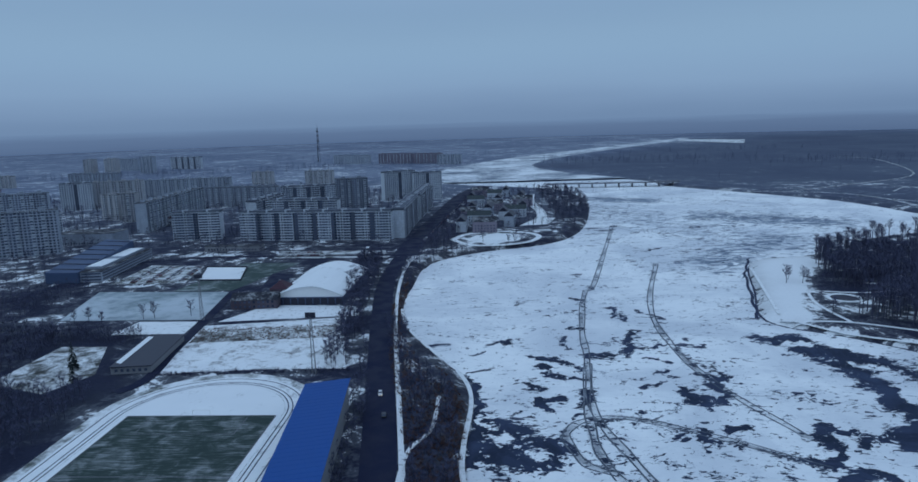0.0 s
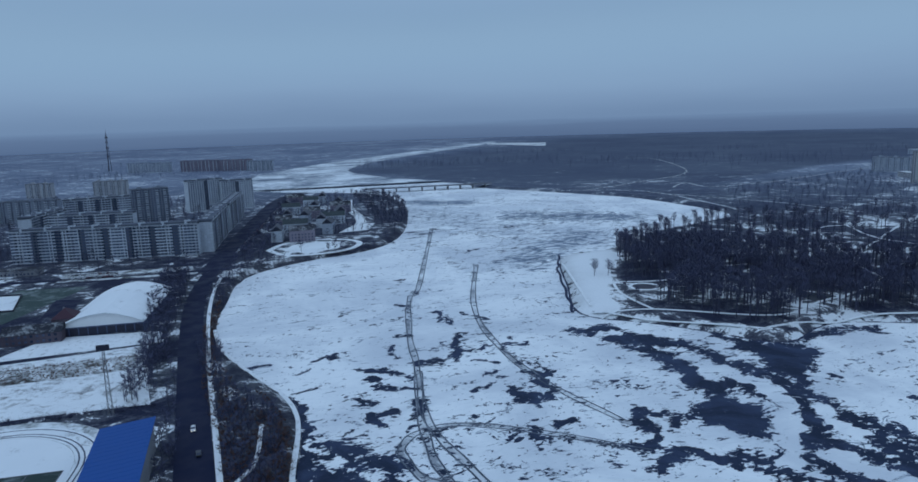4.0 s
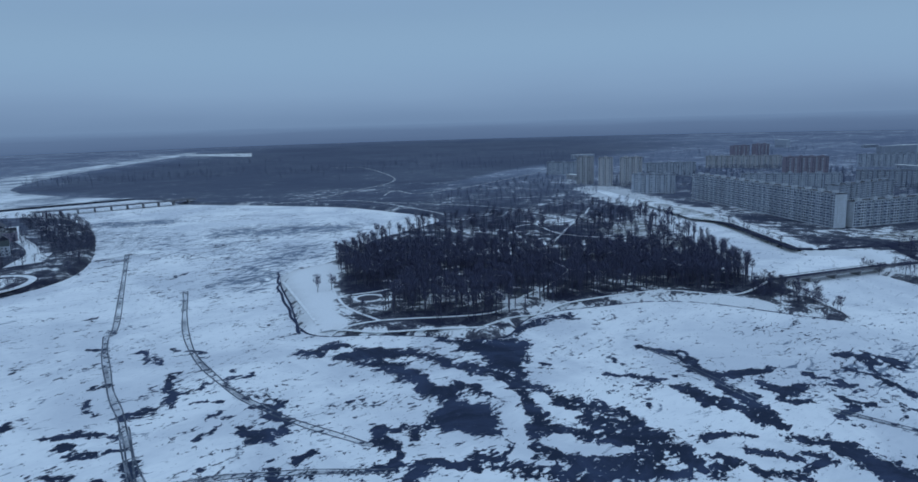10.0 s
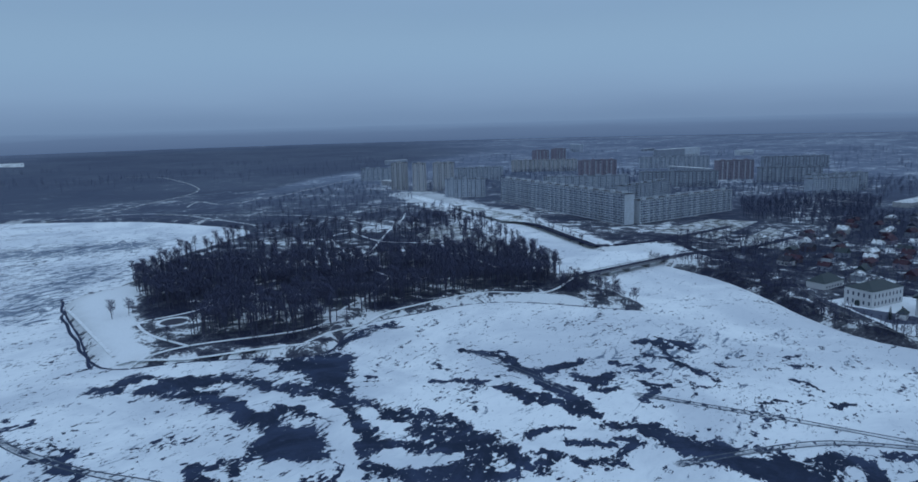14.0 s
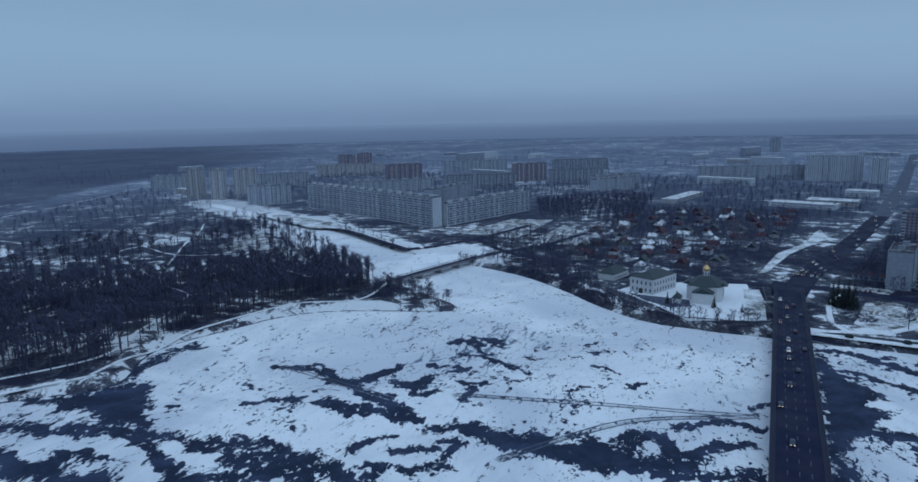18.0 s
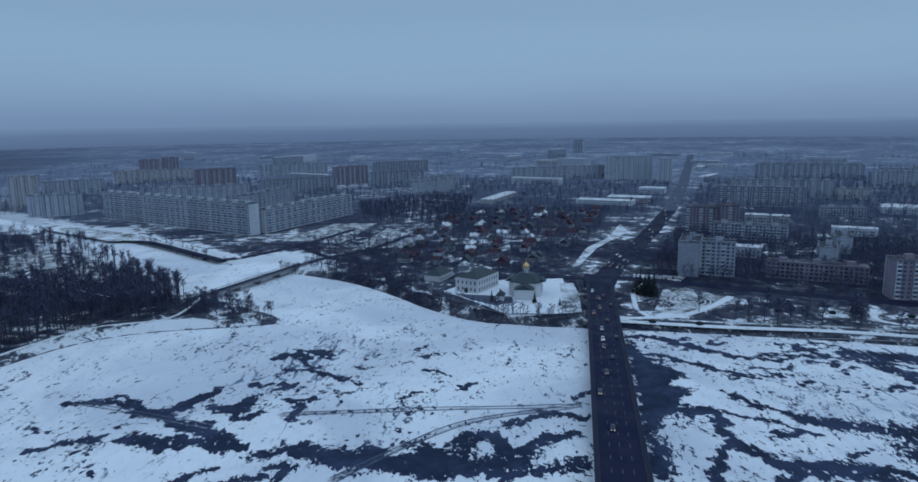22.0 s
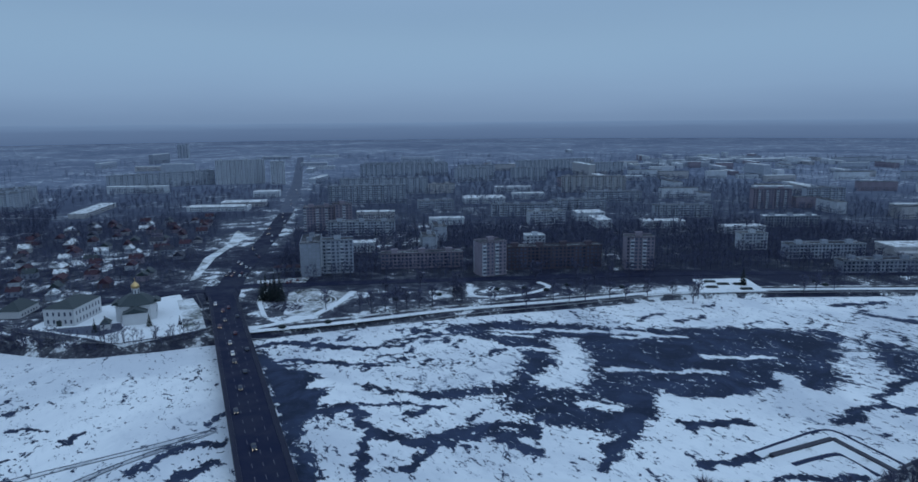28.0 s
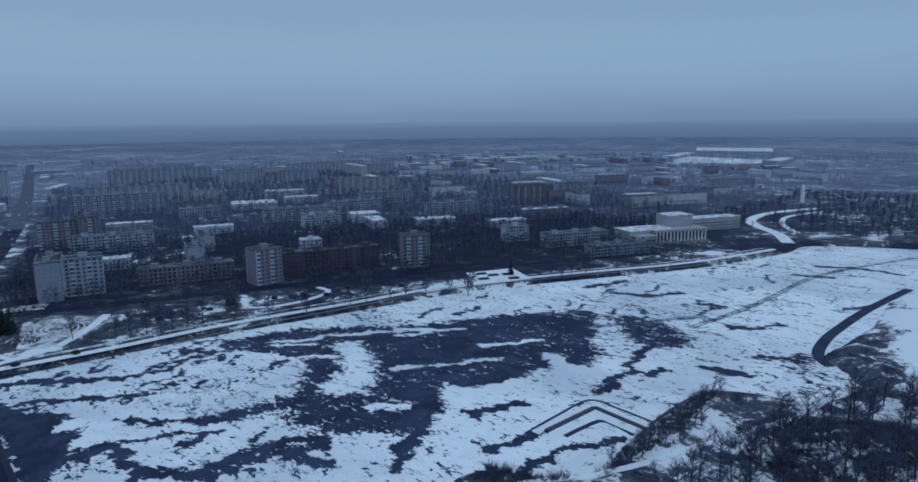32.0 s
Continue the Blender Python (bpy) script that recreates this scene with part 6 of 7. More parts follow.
ribbon("promenade_link", [(410, -40), (412, -58), (416, -78), (436, -103), (461, -124)], 5, M_SNOWPATH, "wide snowy path from the promenade to the street", "path", 0.16)
ribbon("promenade_curve", [(430, -200), (405, -190), (392, -215), (398, -246), (415, -250)], 4, M_SNOWPATH, "curved snowy path among flower beds", "path", 0.15)
patch("memorial_square", [(362, -352), (344, -388), (312, -368), (332, -326)], M_SNOW, "snow-covered memorial square with dark beds", "square", 0.12)
for x, y in ((350, -356), (338, -344), (334, -368), (322, -360), (340, -358)):
    b = thing("flower_bed", x, y, TOWN_Z + 0.1, 60, "dark clipped hedge bed in the snow", "flower bed", "beds of the square")
    part("hedge", Shape().prism([(-4, -1.4), (-3, -2), (3, -2), (4, -1.2), (4, 1.3), (2.5, 2), (-3, 1.9), (-4, 1)], 0, 0.9), M_FIR, b)
    part("kerb", Shape().box(-4.4, -2.4, -0.1, 4.4, 2.4, 0.15), M_CONC, b)
for x, y in ((402, -58), (398, -84), (425, -140), (420, -170), (404, -230), (396, -262), (392, -240), (412, -212), (370, -290), (310, -420), (300, -416)):
    b = thing("clipped_shrub", x, y, TOWN_Z, (x * 7) % 180, "low dark clipped shrub in the snow", "shrub", "promenade shrubs")
    part("leaves", Shape().lathe(0, 0, [(1.6, 0), (2.3, 0.6), (2.2, 1.2), (1.3, 1.7), (0.3, 1.8)], 9), M_FIR, b)

patch("island_lawn", [(616, 484), (649, 475), (598, 405), (563, 401), (555, 417), (560, 467)], M_THIN, "dark park lawn with thin snow on the island", "lawn", 0.07)
patch("island_lawn_south", [(545, 408), (588, 390), (560, 352), (520, 340), (505, 372)], M_THIN, "dark park lawn with thin snow on the island", "lawn", 0.07)
hut = thing("garden_pavilion", 539, 384, TOWN_Z - 0.1, 25, "small dark wooden park pavilion with a steep roof", "pavilion")
part("floor", Shape().prism([(4 * math.cos(1.047 * k), 4 * math.sin(1.047 * k)) for k in range(6)], 0, 0.5), M_CONC, hut)
for k in range(6):
    part("post", Shape().tube((0, 0, 0.4), (0, 0, 4), 0.16, 0.16, 6), M_DARK, hut, at=pose(3.6 * math.cos(1.047 * k), 3.6 * math.sin(1.047 * k), 0))
part("roof", Shape().lathe(0, 0, [(5.0, 3.9), (4.9, 4.1), (2.4, 6.2), (0.3, 8.4)], 6), M_DARK, hut, "steep dark shingle roof")
patch("canal_lawn", [(831, 606), (791, 539), (738, 440), (699, 405), (697, 438), (780, 563)], M_LAWN, "green canal terrace under thin snow", "lawn", 0.06)
ribbon("canal_path", [(834, 598), (795, 532), (742, 433), (665, 342), (617, 276), (600, 262)], 4, M_SNOWPATH, "snowy path along the canal terrace", "path", 0.18)
house(552, -104, 64, 22, 9, 3.4, M_PANEL[4], M_RED, "low street kiosk with a dark red roof", "", 1.6, "hip", 1, "kiosk", "kiosk")
house(606, 524, 40, 20, 14, 4, M_PANEL[0], M_ROOFSNOW, "small island pavilion with a snowy roof", "", 3, "hip", 1, "pavilion", "pavilion")
house(622, 512, 40, 12, 8, 3, M_PANEL[2], M_ROOFSNOW, "small kiosk with a snowy roof on the island", "", 0, "flat", 1, "kiosk", "kiosk")
# cottages between avenue and canal
rg = random.Random(9)
roofs = [M_RED, M_ROOFSNOW, M_DARK, M_RED, M_GREEN, M_RED, M_DARK]
names = ["dark red", "snowy", "dark", "dark red", "green", "dark red", "dark"]
spots = scatter([(560, 120), (735, 112), (900, 60), (900, -110), (800, -90), (690, -50), (570, -8), (545, 60)], 27, 4, 5, 0.3)
for i, (x, y) in enumerate(spots):
    k = rg.randrange(7)
    house(x, y, rg.choice((-20, 70)) + rg.uniform(-8, 8), rg.uniform(8, 13), rg.uniform(7, 9), rg.uniform(3, 4.5), M_PANEL[rg.choice((0, 2, 3, 4, 5))], roofs[k],
          "small cottage with a " + names[k] + " roof among garden trees", "garden cottages", rg.uniform(2.5, 4), "gable", 1, "cottage", "cottage")
# low shops and halls by the avenue
for x, y, t, L, W, h, lab in ((1010, -170, 70, 60, 30, 7, "low flat-roofed supermarket beside the avenue"), (980, -130, 65, 80, 26, 6, "long low market hall with a snowy roof"),
                              (1120, -230, 66, 40, 24, 9, "pale flat-roofed shop beside the avenue"), (1050, 20, 160, 120, 20, 6, "row of low snowy garages"),
                              (860, -480, 64, 60, 40, 8, "low hall with a bright snowy roof"), (640, -490, 64, 34, 26, 10, "pale public building with a snowy roof"),
                              (596, -470, 154, 40, 16, 9, "side wing with a snowy roof"), (552, -520, 60, 46, 18, 8, "long low house with a snowy roof"), (480, -560, 62, 44, 16, 8, "long low house with a snowy roof"),
                              (700, -330, 66, 40, 14, 8, "low brick house among trees"), (790, -280, 64, 46, 14, 9, "low plastered house among trees"), (600, -180, 66, 36, 14, 9, "low plastered house near the avenue"),
                              (860, -560, 60, 50, 16, 9, "low plastered house among trees"), (960, -600, 62, 60, 16, 9, "low plastered house among trees")):
    house(x, y, t, L, W, h, M_PANEL[(0, 1, 2, 4)[int(x) % 4]], M_ROOFSNOW, lab, "low public buildings", 0, "flat", 2, "public_building", "building")

th = thing("theatre", 296, -572, TOWN_Z - 0.1, 240, "pale classical theatre with tall columns and a raised stage tower", "theatre")
part("main_hall", Shape().box(-42, 0, 0, 42, 26, 13), M_PANEL[2], th)
part("stage_tower", Shape().box(8, 10, 13, 36, 30, 24), M_PANEL[2], th)
part("wing", Shape().box(-42, -10, 0, -18, 0, 10), M_PANEL[2], th)
part("plinth", Shape().box(-18, -8, 0, 42, 0, 2), M_CONC, th)
part("entablature", Shape().box(-18.4, -6, 11.2, 42.2, 0.1, 13.6), M_PANEL[2], th)
for k in range(15):
    part("column", Shape().tube((0, 0, 2), (0, 0, 11.2), 0.8, 0.65, 8), M_WHITE, th, at=pose(-16 + 4 * k, -5, 0))
    part("tall_window", Shape().box(-0.9, -0.05, 3, 0.9, 0.05, 10), M_GLASS, th, at=pose(-14 + 4 * k, -0.03, 0))
part("roof", Shape().box(-42.5, -0.5, 13, 8, 26.5, 13.5), M_ROOFSNOW, th)
part("tower_roof", Shape().box(7.5, 9.5, 24, 36.5, 30.5, 24.6), M_ROOFSNOW, th)
house(298, -680, 60, 70, 18, 13, M_PANEL[2], M_ROOFSNOW, "long pale public building beside the theatre", "", 0, "flat", 3, "public_building", "building")
mo = thing("war_monument", 276, -966, TOWN_Z, 0, "pale stone monument with a tall pillar on steps", "monument")
part("steps", Shape().box(-8, -8, 0, 8, 8, 1).box(-5, -5, 1, 5, 5, 2.2), M_CONC, mo)
part("pillar", Shape().prism([(-2.2, -2.2), (2.2, -2.2), (2.2, 2.2), (-2.2, 2.2)], 2.2, 17), M_WHITE, mo)
part("finial", Shape().lathe(0, 0, [(1.6, 17), (2.6, 20), (2.2, 24), (0.8, 27), (0.2, 28)], 8), M_WHITE, mo)
ribbon("creek_snow", [(206, -640), (230, -690), (262, -730), (283, -775), (282, -850), (249, -930)], 12, M_SNOW, "narrow frozen creek under snow", "creek", 0.1)
ribbon("creek_path", [(214, -705), (245, -762), (256, -829), (235, -900)], 6, M_SNOWPATH, "snowy path beside the creek", "path", 0.16)
for x, y, t, L in ((900, -2030, 100, 260), (568, -1899, 95, 200), (1250, -1600, 70, 300)):
    house(x, y, t, L, 40, 9, M_PANEL[1], M_ROOFSNOW, "long far warehouse with a snowy roof", "far warehouses", 0, "flat", 1, "warehouse", "warehouse")
rg = random.Random(21)
for i in range(46):
    a = radians(rg.uniform(-150, -62) if i % 3 else rg.uniform(-62, 60))
    r = rg.uniform(1250, 2600)
    x, y = r * math.sin(-a), r * math.cos(a)
    if shore_distance(np.array([[x, y]]))[0] < 60 or (x < 1500 and y > 880):
        continue
    house(x, y, rg.choice((64, 154)) + rg.uniform(-8, 8), rg.uniform(50, 120), 14, rg.choice((9, 12, 15, 27)), M_PANEL[rg.choice((1, 1, 4, 0, 2))], M_ROOFSNOW,
          "far flat-roofed town building", "far town buildings", 0, "flat", 3, "town_building", "building")

for i in range(110):
    x, y = rg.uniform(360, 1500), rg.uniform(-1850, -720)
    house(x, y, rg.choice((62, 152)) + rg.uniform(-6, 6), rg.uniform(24, 70), rg.uniform(11, 15), rg.choice((9, 12, 15, 15)), M_PANEL[rg.choice((1, 0, 0, 2, 5))], rg.choice((M_ROOF, M_ROOFSNOW)),
          "low flat-roofed house in the southern quarters", "houses of the southern quarters", 0, "flat", 2, "town_building", "building")

# angled mole in the ice
ml = thing("ice_mole", 0, 0, 0, 0, "angled stone mole standing in the snowy ice", "mole")
for a, b in (((167, -170), (163.5, -201)), ((163.5, -201), (138, -196))):
    L = math.dist(a, b)
    part("arm", Shape().prism([(0, -1.1), (L, -1.1), (L, 1.1), (0, 1.1)], -0.5, 1.3), M_DARK, ml, at=pose(a[0], a[1], 0, 0, 0, math.degrees(math.atan2(b[1] - a[1], b[0] - a[0]))))
    for s in (-1, 1):
        part("snow_bank", Shape().add([(-3, 1.2 * s, 0), (L + 3, 1.2 * s, 0), (L + 3, 6.0 * s, 0), (-3, 6.0 * s, 0), (0, 1.3 * s, 0.9), (L, 1.3 * s, 0.9)], [(0, 1, 5, 4), (1, 2, 5), (2, 3, 4, 5), (3, 0, 4)]), M_SNOW, ml,
             at=pose(a[0], a[1], 0.02, 0, 0, math.degrees(math.atan2(b[1] - a[1], b[0] - a[0]))))

# ---- trees of the town and the banks ----
LITE = [bare_tree(11, 12, 4.8, 5, 42, 0.2, 0.21), bare_tree(12, 14, 5.0, 5, 44, 0.26, 0.21), bare_tree(13, 10, 4.2, 5, 38, 0.12, 0.21)]
FULL = [bare_tree(31, 13, 4.8, 13, 420, 0.12, 0.05), bare_tree(32, 15, 4.6, 13, 420, 0.2, 0.05)]
FULL_MESH = [(t.mesh("trunk"), c.mesh("crown")) for t, c in FULL]


def shrub(seed, h, n):
    g = random.Random(seed)
    t, c = Shape().tube((0, 0, -0.2), (0, 0, h * 0.3), 0.05, 0.03, 3, False), Shape()
    for k in range(n):
        a, r = g.uniform(0, 6.3), g.uniform(0.2, 0.8) * h
        b = (math.cos(a) * r * 0.3, math.sin(a) * r * 0.3)
        c.add([(b[0] - 0.06, b[1], -0.1), (b[0] + 0.06, b[1] + 0.04, -0.1), (math.cos(a) * r, math.sin(a) * r, h * g.uniform(0.5, 1))], [(0, 1, 2)])
    return t, c


BUSH = [shrub(1, 3.0, 34), shrub(2, 2.2, 30), shrub(3, 1.6, 36)]


def keep_off(P, things, r):
    for x, y in things:
        P = P[np.hypot(P[:, 0] - x, P[:, 1] - y) > r]
    return P


def clear_blocks(P):
    for x, y, a, L, W, fl, wall in WEST + WEST2 + WEST3 + EAST + EAST2 + AVENUE + AVENUE2 + SOUTH + SOUTH2:
        c, s = math.cos(radians(a)), math.sin(radians(a))
        u, v = (P[:, 0] - x) * c + (P[:, 1] - y) * s, -(P[:, 0] - x) * s + (P[:, 1] - y) * c
        P = P[(np.abs(u) > L / 2 + 3) | (np.abs(v) > W / 2 + 4)]
    return P


AVENUE_LINE = [(480, -40), (545, -60), (611, -86), (911, -206), (1296, -342), (2726, -760)]
QUAY_STREET = [(520, -55), (448, -214), (372, -372), (280, -520)]
sp = clear_blocks(scatter([(505, -75), (560, -90), (900, -225), (1300, -370), (1350, -700), (1250, -1000), (700, -1000), (330, -760), (290, -540), (378, -380), (455, -210)], 12.5, 31, 4, 0.5, [(AVENUE_LINE, 20), (QUAY_STREET, 10)]))
sp = keep_off(sp, [(318, -590), (340, -570), (295, -610), (298, -680)], 26)
back = sp[(line_distance(sp, [(500, -80), (455, -210), (378, -380), (290, -540)]) > 230)]
woods("town_trees_south", back, "dense bare street and garden trees behind the promenade", [0, 1, 2], 0.7, 1.1, 2, (M_HAZETWIG, M_HAZETWIG), LITE)
fore = clear_blocks(scatter([(500, -85), (560, -95), (760, -175), (700, -420), (560, -640), (330, -700), (290, -540), (378, -380), (455, -210)], 6.6, 32, 4, 0.5, [(AVENUE_LINE, 15), (QUAY_STREET, 9)]))
fore = keep_off(fore, [(318, -590), (340, -570), (295, -610), (298, -680), (270, -560), (640, -490), (596, -470)], 26)
fore = fore[line_distance(fore, [(500, -80), (455, -210), (378, -380), (290, -540)]) <= 232]
woods("town_trees_quay", fore, "dark bare trees crowding the streets behind the promenade", [0, 1, 2], 0.6, 1.0, 28, (M_GREYTWIG, M_GREYTWIG), LITE)
ct = clear_blocks(scatter([(540, 125), (620, 160), (735, 120), (930, 80), (930, -130), (700, -70), (560, -20), (530, 30)], 6.6, 33, 4, 0.5, [(AVENUE_LINE, 18)]))
woods("town_trees_cottages", ct, "bare garden trees between small cottages", [0, 2], 0.38, 0.65, 3, (M_GREYTWIG, M_GREYTWIG), LITE)
gr = clear_blocks(scatter([(770, 82), (826, 190), (960, 225), (1090, 120), (1020, 60)], 8.0, 35, 4, 0.5))
woods("grove_east", gr, "dark bare grove beside the long apartment block", [0, 1], 0.7, 1.0, 4, (M_GREYTWIG, M_GREYTWIG), LITE)
en = clear_blocks(scatter([(900, 60), (1100, 60), (1450, -250), (1400, 60), (1200, 320), (1600, 700), (1100, 900), (900, 700), (980, 300)], 14, 37, 4, 0.5, [(AVENUE_LINE, 22)]))
woods("town_trees_east", en, "bare trees between the apartment blocks beyond the canal", [0, 1, 2], 0.7, 1.0, 5, (M_HAZETWIG, M_HAZETWIG), LITE)
mk = clear_blocks(scatter([(740, 100), (900, 60), (1280, -60), (1290, -310), (1000, -215), (860, -165), (800, -60)], 13, 91, 4, 0.5, [(AVENUE_LINE, 16)]))
mk = keep_off(mk, [(1010, -170), (980, -130), (1120, -230), (1050, 20), (1000, 30), (960, -110)], 34)
woods("market_trees", mk, "bare trees between the low halls beside the avenue", [0, 1, 2], 0.5, 0.9, 31, (M_GREYTWIG, M_GREYTWIG), LITE)
wt = clear_blocks(scatter([(-300, 590), (-60, 620), (-60, 1150), (-300, 1300), (-700, 1300), (-900, 900), (-520, 680), (-360, 480)], 14.5, 39, 4, 0.5, [([(-54, 580), (-46, 650), (-28, 820), (8, 1104)], 14)]))
wt = keep_off(wt, [(-320, 560), (-300, 590), (-280, 560), (-300, 540), (-310, 610), (-350, 700), (-360, 830)], 32)
woods("town_trees_west", wt, "bare trees between the western apartment blocks", [0, 1, 2], 0.6, 0.95, 6, None, LITE)
av = scatter([(-48, 600), (-15, 600), (10, 800), (40, 1090), (14, 1100), (-20, 820)], 8, 41, 4, 0.5, [([(-54, 580), (-46, 650), (-28, 820), (8, 1104)], 13)])
woods("avenue_trees_north", av, "bare trees along the northern avenue", [0, 1], 0.7, 1.0, 7, None, LITE)
bt = np.concatenate([scatter([(112, 700), (150, 720), (188, 1000), (176, 1110), (120, 1120), (116, 900), (108, 780)], 7.5, 43, 1, 0.5), scatter([(-5, 705), (110, 705), (115, 1100), (10, 1110)], 15, 44, 2, 0.5)])
woods("bank_trees_north", bt, "bare trees on the bank before the far bridge", [0, 1], 0.6, 1.0, 8, None, LITE)
rs_ = scatter([(-70, 312), (-58, 312), (-62, 395), (-64, 480), (-68, 570), (-90, 578), (-86, 480), (-74, 400)], 4.2, 45, 1, 0.5)
woods("road_trees", rs_, "dense dark bare trees beside the embankment road", [0, 1, 2], 0.7, 1.0, 9, None, LITE)
rs2 = np.concatenate([scatter([(-48, 380), (-34, 380), (-28, 320), (-4, 270), (-4, 180), (-20, 180), (-26, 260), (-38, 330)], 4.2, 46, 0.5, 0.5, [([(-12, 270), (-14, 239), (-22, 220), (-24, 180)], 2)]),
                      scatter([(-50, 470), (-36, 470), (-30, 560), (10, 605), (-10, 612), (-46, 575)], 5, 47, 0.5, 0.5)])
woods("bank_trees_west", rs2, "bare young trees on the river bank below the road", [0, 2], 0.45, 0.8, 10, None, LITE)
bs = scatter([(-42, 500), (-34, 360), (-20, 300), (-2, 262), (2, 170), (-18, 170), (-26, 250), (-38, 320), (-46, 420)], 2.3, 48, 0.3, 0.5)
woods("bank_scrub_west", bs, "brown dry reeds and scrub on the river bank", [0, 1, 2], 0.6, 1.0, 11, (M_REED, M_REED), BUSH)
sn = scatter([(-46, 180), (-39, 180), (-41, 262), (-60, 392), (-66, 392), (-50, 300)], 4.5, 49, 1, 0.5)
woods("stand_trees", sn, "dark bare trees between grandstand and road", [0, 2], 0.4, 0.7, 12, None, LITE)
lw = scatter([(-245, 362), (-182, 352), (-186, 372), (-250, 384)], 3.6, 50, 1, 0.5)
woods("hedge_west", lw, "dark hedge and bare trees below the training field", [2, 0], 0.35, 0.65, 13, None, LITE)
lw2 = np.concatenate([scatter([(-300, 392), (-255, 390), (-215, 350), (-226, 300), (-190, 282), (-165, 292), (-164, 210), (-180, 150), (-330, 150)], 5.0, 51, 1, 0.5), scatter([(-350, 470), (-290, 500), (-275, 500), (-275, 405), (-350, 400)], 7, 52, 1, 0.5)])
lw2 = lw2[~inside(lw2, [(-226, 300), (-192, 285), (-180, 308), (-196, 350), (-222, 352)])]
woods("trees_west", lw2, "bare trees and scrub west of the stadium", [0, 1, 2], 0.45, 0.85, 14, None, LITE)
wb = scatter([(-152, 352), (-72, 356), (-75, 380), (-154, 378)], 2.0, 53, 1, 0.5)
woods("weeds", wb, "dry brown weeds in the snow of the vacant lot", [1, 2], 0.45, 0.75, 15, (M_REED, M_REED), BUSH)
hl = scatter([(-150, 303), (-56, 303), (-56, 307), (-150, 308)], 1.8, 54, 1, 0.5)
woods("lot_hedge", hl, "dark hedge between vacant lot and stadium", [0, 1, 2], 0.6, 0.9, 16, None, BUSH)
eb = np.concatenate([scatter([(418, 52), (447, 80), (488, 113), (524, 150), (556, 198), (580, 190), (560, 140), (520, 100), (470, 78), (430, 40)], 5.2, 55, 0.5, 0.5),
                     scatter([(404, -14), (412, 30), (430, 44), (440, 38), (420, 20), (416, -14)], 4, 56, 0.5, 0.5), scatter([(600, 290), (612, 290), (715, 415), (800, 570), (790, 580), (690, 410)], 7, 57, 0.5, 0.5)])
woods("bank_trees_east", eb, "bare trees and scrub on the bank near the church", [0, 1, 2], 0.4, 0.8, 17, None, LITE)
eb2 = scatter([(412, 30), (447, 78), (524, 148), (532, 142), (470, 84), (424, 36)], 2.4, 58, 0.2, 0.5)
woods("bank_scrub_east", eb2, "brown dry scrub on the eastern bank", [0, 1, 2], 0.6, 1.1, 18, (M_REED, M_TWIG), BUSH)
sq = scatter([(600, 190), (660, 225), (700, 180), (660, 120), (590, 140)], 9, 59, 1, 0.5)
woods("canal_head_trees", sq, "bare trees at the head of the canal", [0, 1], 0.6, 0.9, 19, None, LITE)
mt = scatter([(530, 700), (640, 600), (780, 640), (930, 760), (1050, 1000), (800, 930), (650, 860)], 15, 61, 4, 0.5, [(p, 6) for p in MEADOW_PATHS])
woods("meadow_trees", mt, "scattered bare trees on the northern meadow", [0, 2, 1], 0.5, 0.9, 20, (M_HAZETWIG, M_HAZETWIG), LITE)
pn = scatter([(560, 600), (700, 490), (780, 590), (700, 640)], 13, 62, 3, 0.5)
woods("island_fringe", pn, "scattered bare trees at the island's inner end", [0, 1], 0.6, 0.9, 21, None, LITE)
se = clear_blocks(scatter([(330, -760), (700, -1000), (1250, -1000), (1350, -700), (1700, -900), (1500, -1700), (700, -1800), (320, -1500), (300, -1000)], 23, 63, 6, 0.5))
woods("town_trees_far_south", se, "bare trees of the far southern quarters", [0, 1, 2], 0.5, 0.8, 26, (M_HAZETWIG, M_HAZETWIG), LITE)
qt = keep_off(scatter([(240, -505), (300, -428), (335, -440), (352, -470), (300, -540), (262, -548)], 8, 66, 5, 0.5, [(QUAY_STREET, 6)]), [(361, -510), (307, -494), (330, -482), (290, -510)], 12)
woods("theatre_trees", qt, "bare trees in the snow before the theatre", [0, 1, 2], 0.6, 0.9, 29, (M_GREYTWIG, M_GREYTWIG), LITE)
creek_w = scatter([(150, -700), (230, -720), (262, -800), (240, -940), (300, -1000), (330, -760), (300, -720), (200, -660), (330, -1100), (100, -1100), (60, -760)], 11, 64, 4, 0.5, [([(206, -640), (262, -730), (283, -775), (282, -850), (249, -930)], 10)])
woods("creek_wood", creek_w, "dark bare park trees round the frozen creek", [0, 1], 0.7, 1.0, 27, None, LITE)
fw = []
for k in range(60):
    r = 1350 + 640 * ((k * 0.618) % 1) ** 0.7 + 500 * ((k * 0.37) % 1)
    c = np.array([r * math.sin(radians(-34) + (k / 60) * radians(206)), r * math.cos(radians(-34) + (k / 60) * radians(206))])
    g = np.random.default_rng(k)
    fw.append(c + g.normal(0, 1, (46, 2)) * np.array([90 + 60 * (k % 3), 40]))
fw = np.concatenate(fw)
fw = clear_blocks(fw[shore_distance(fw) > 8])
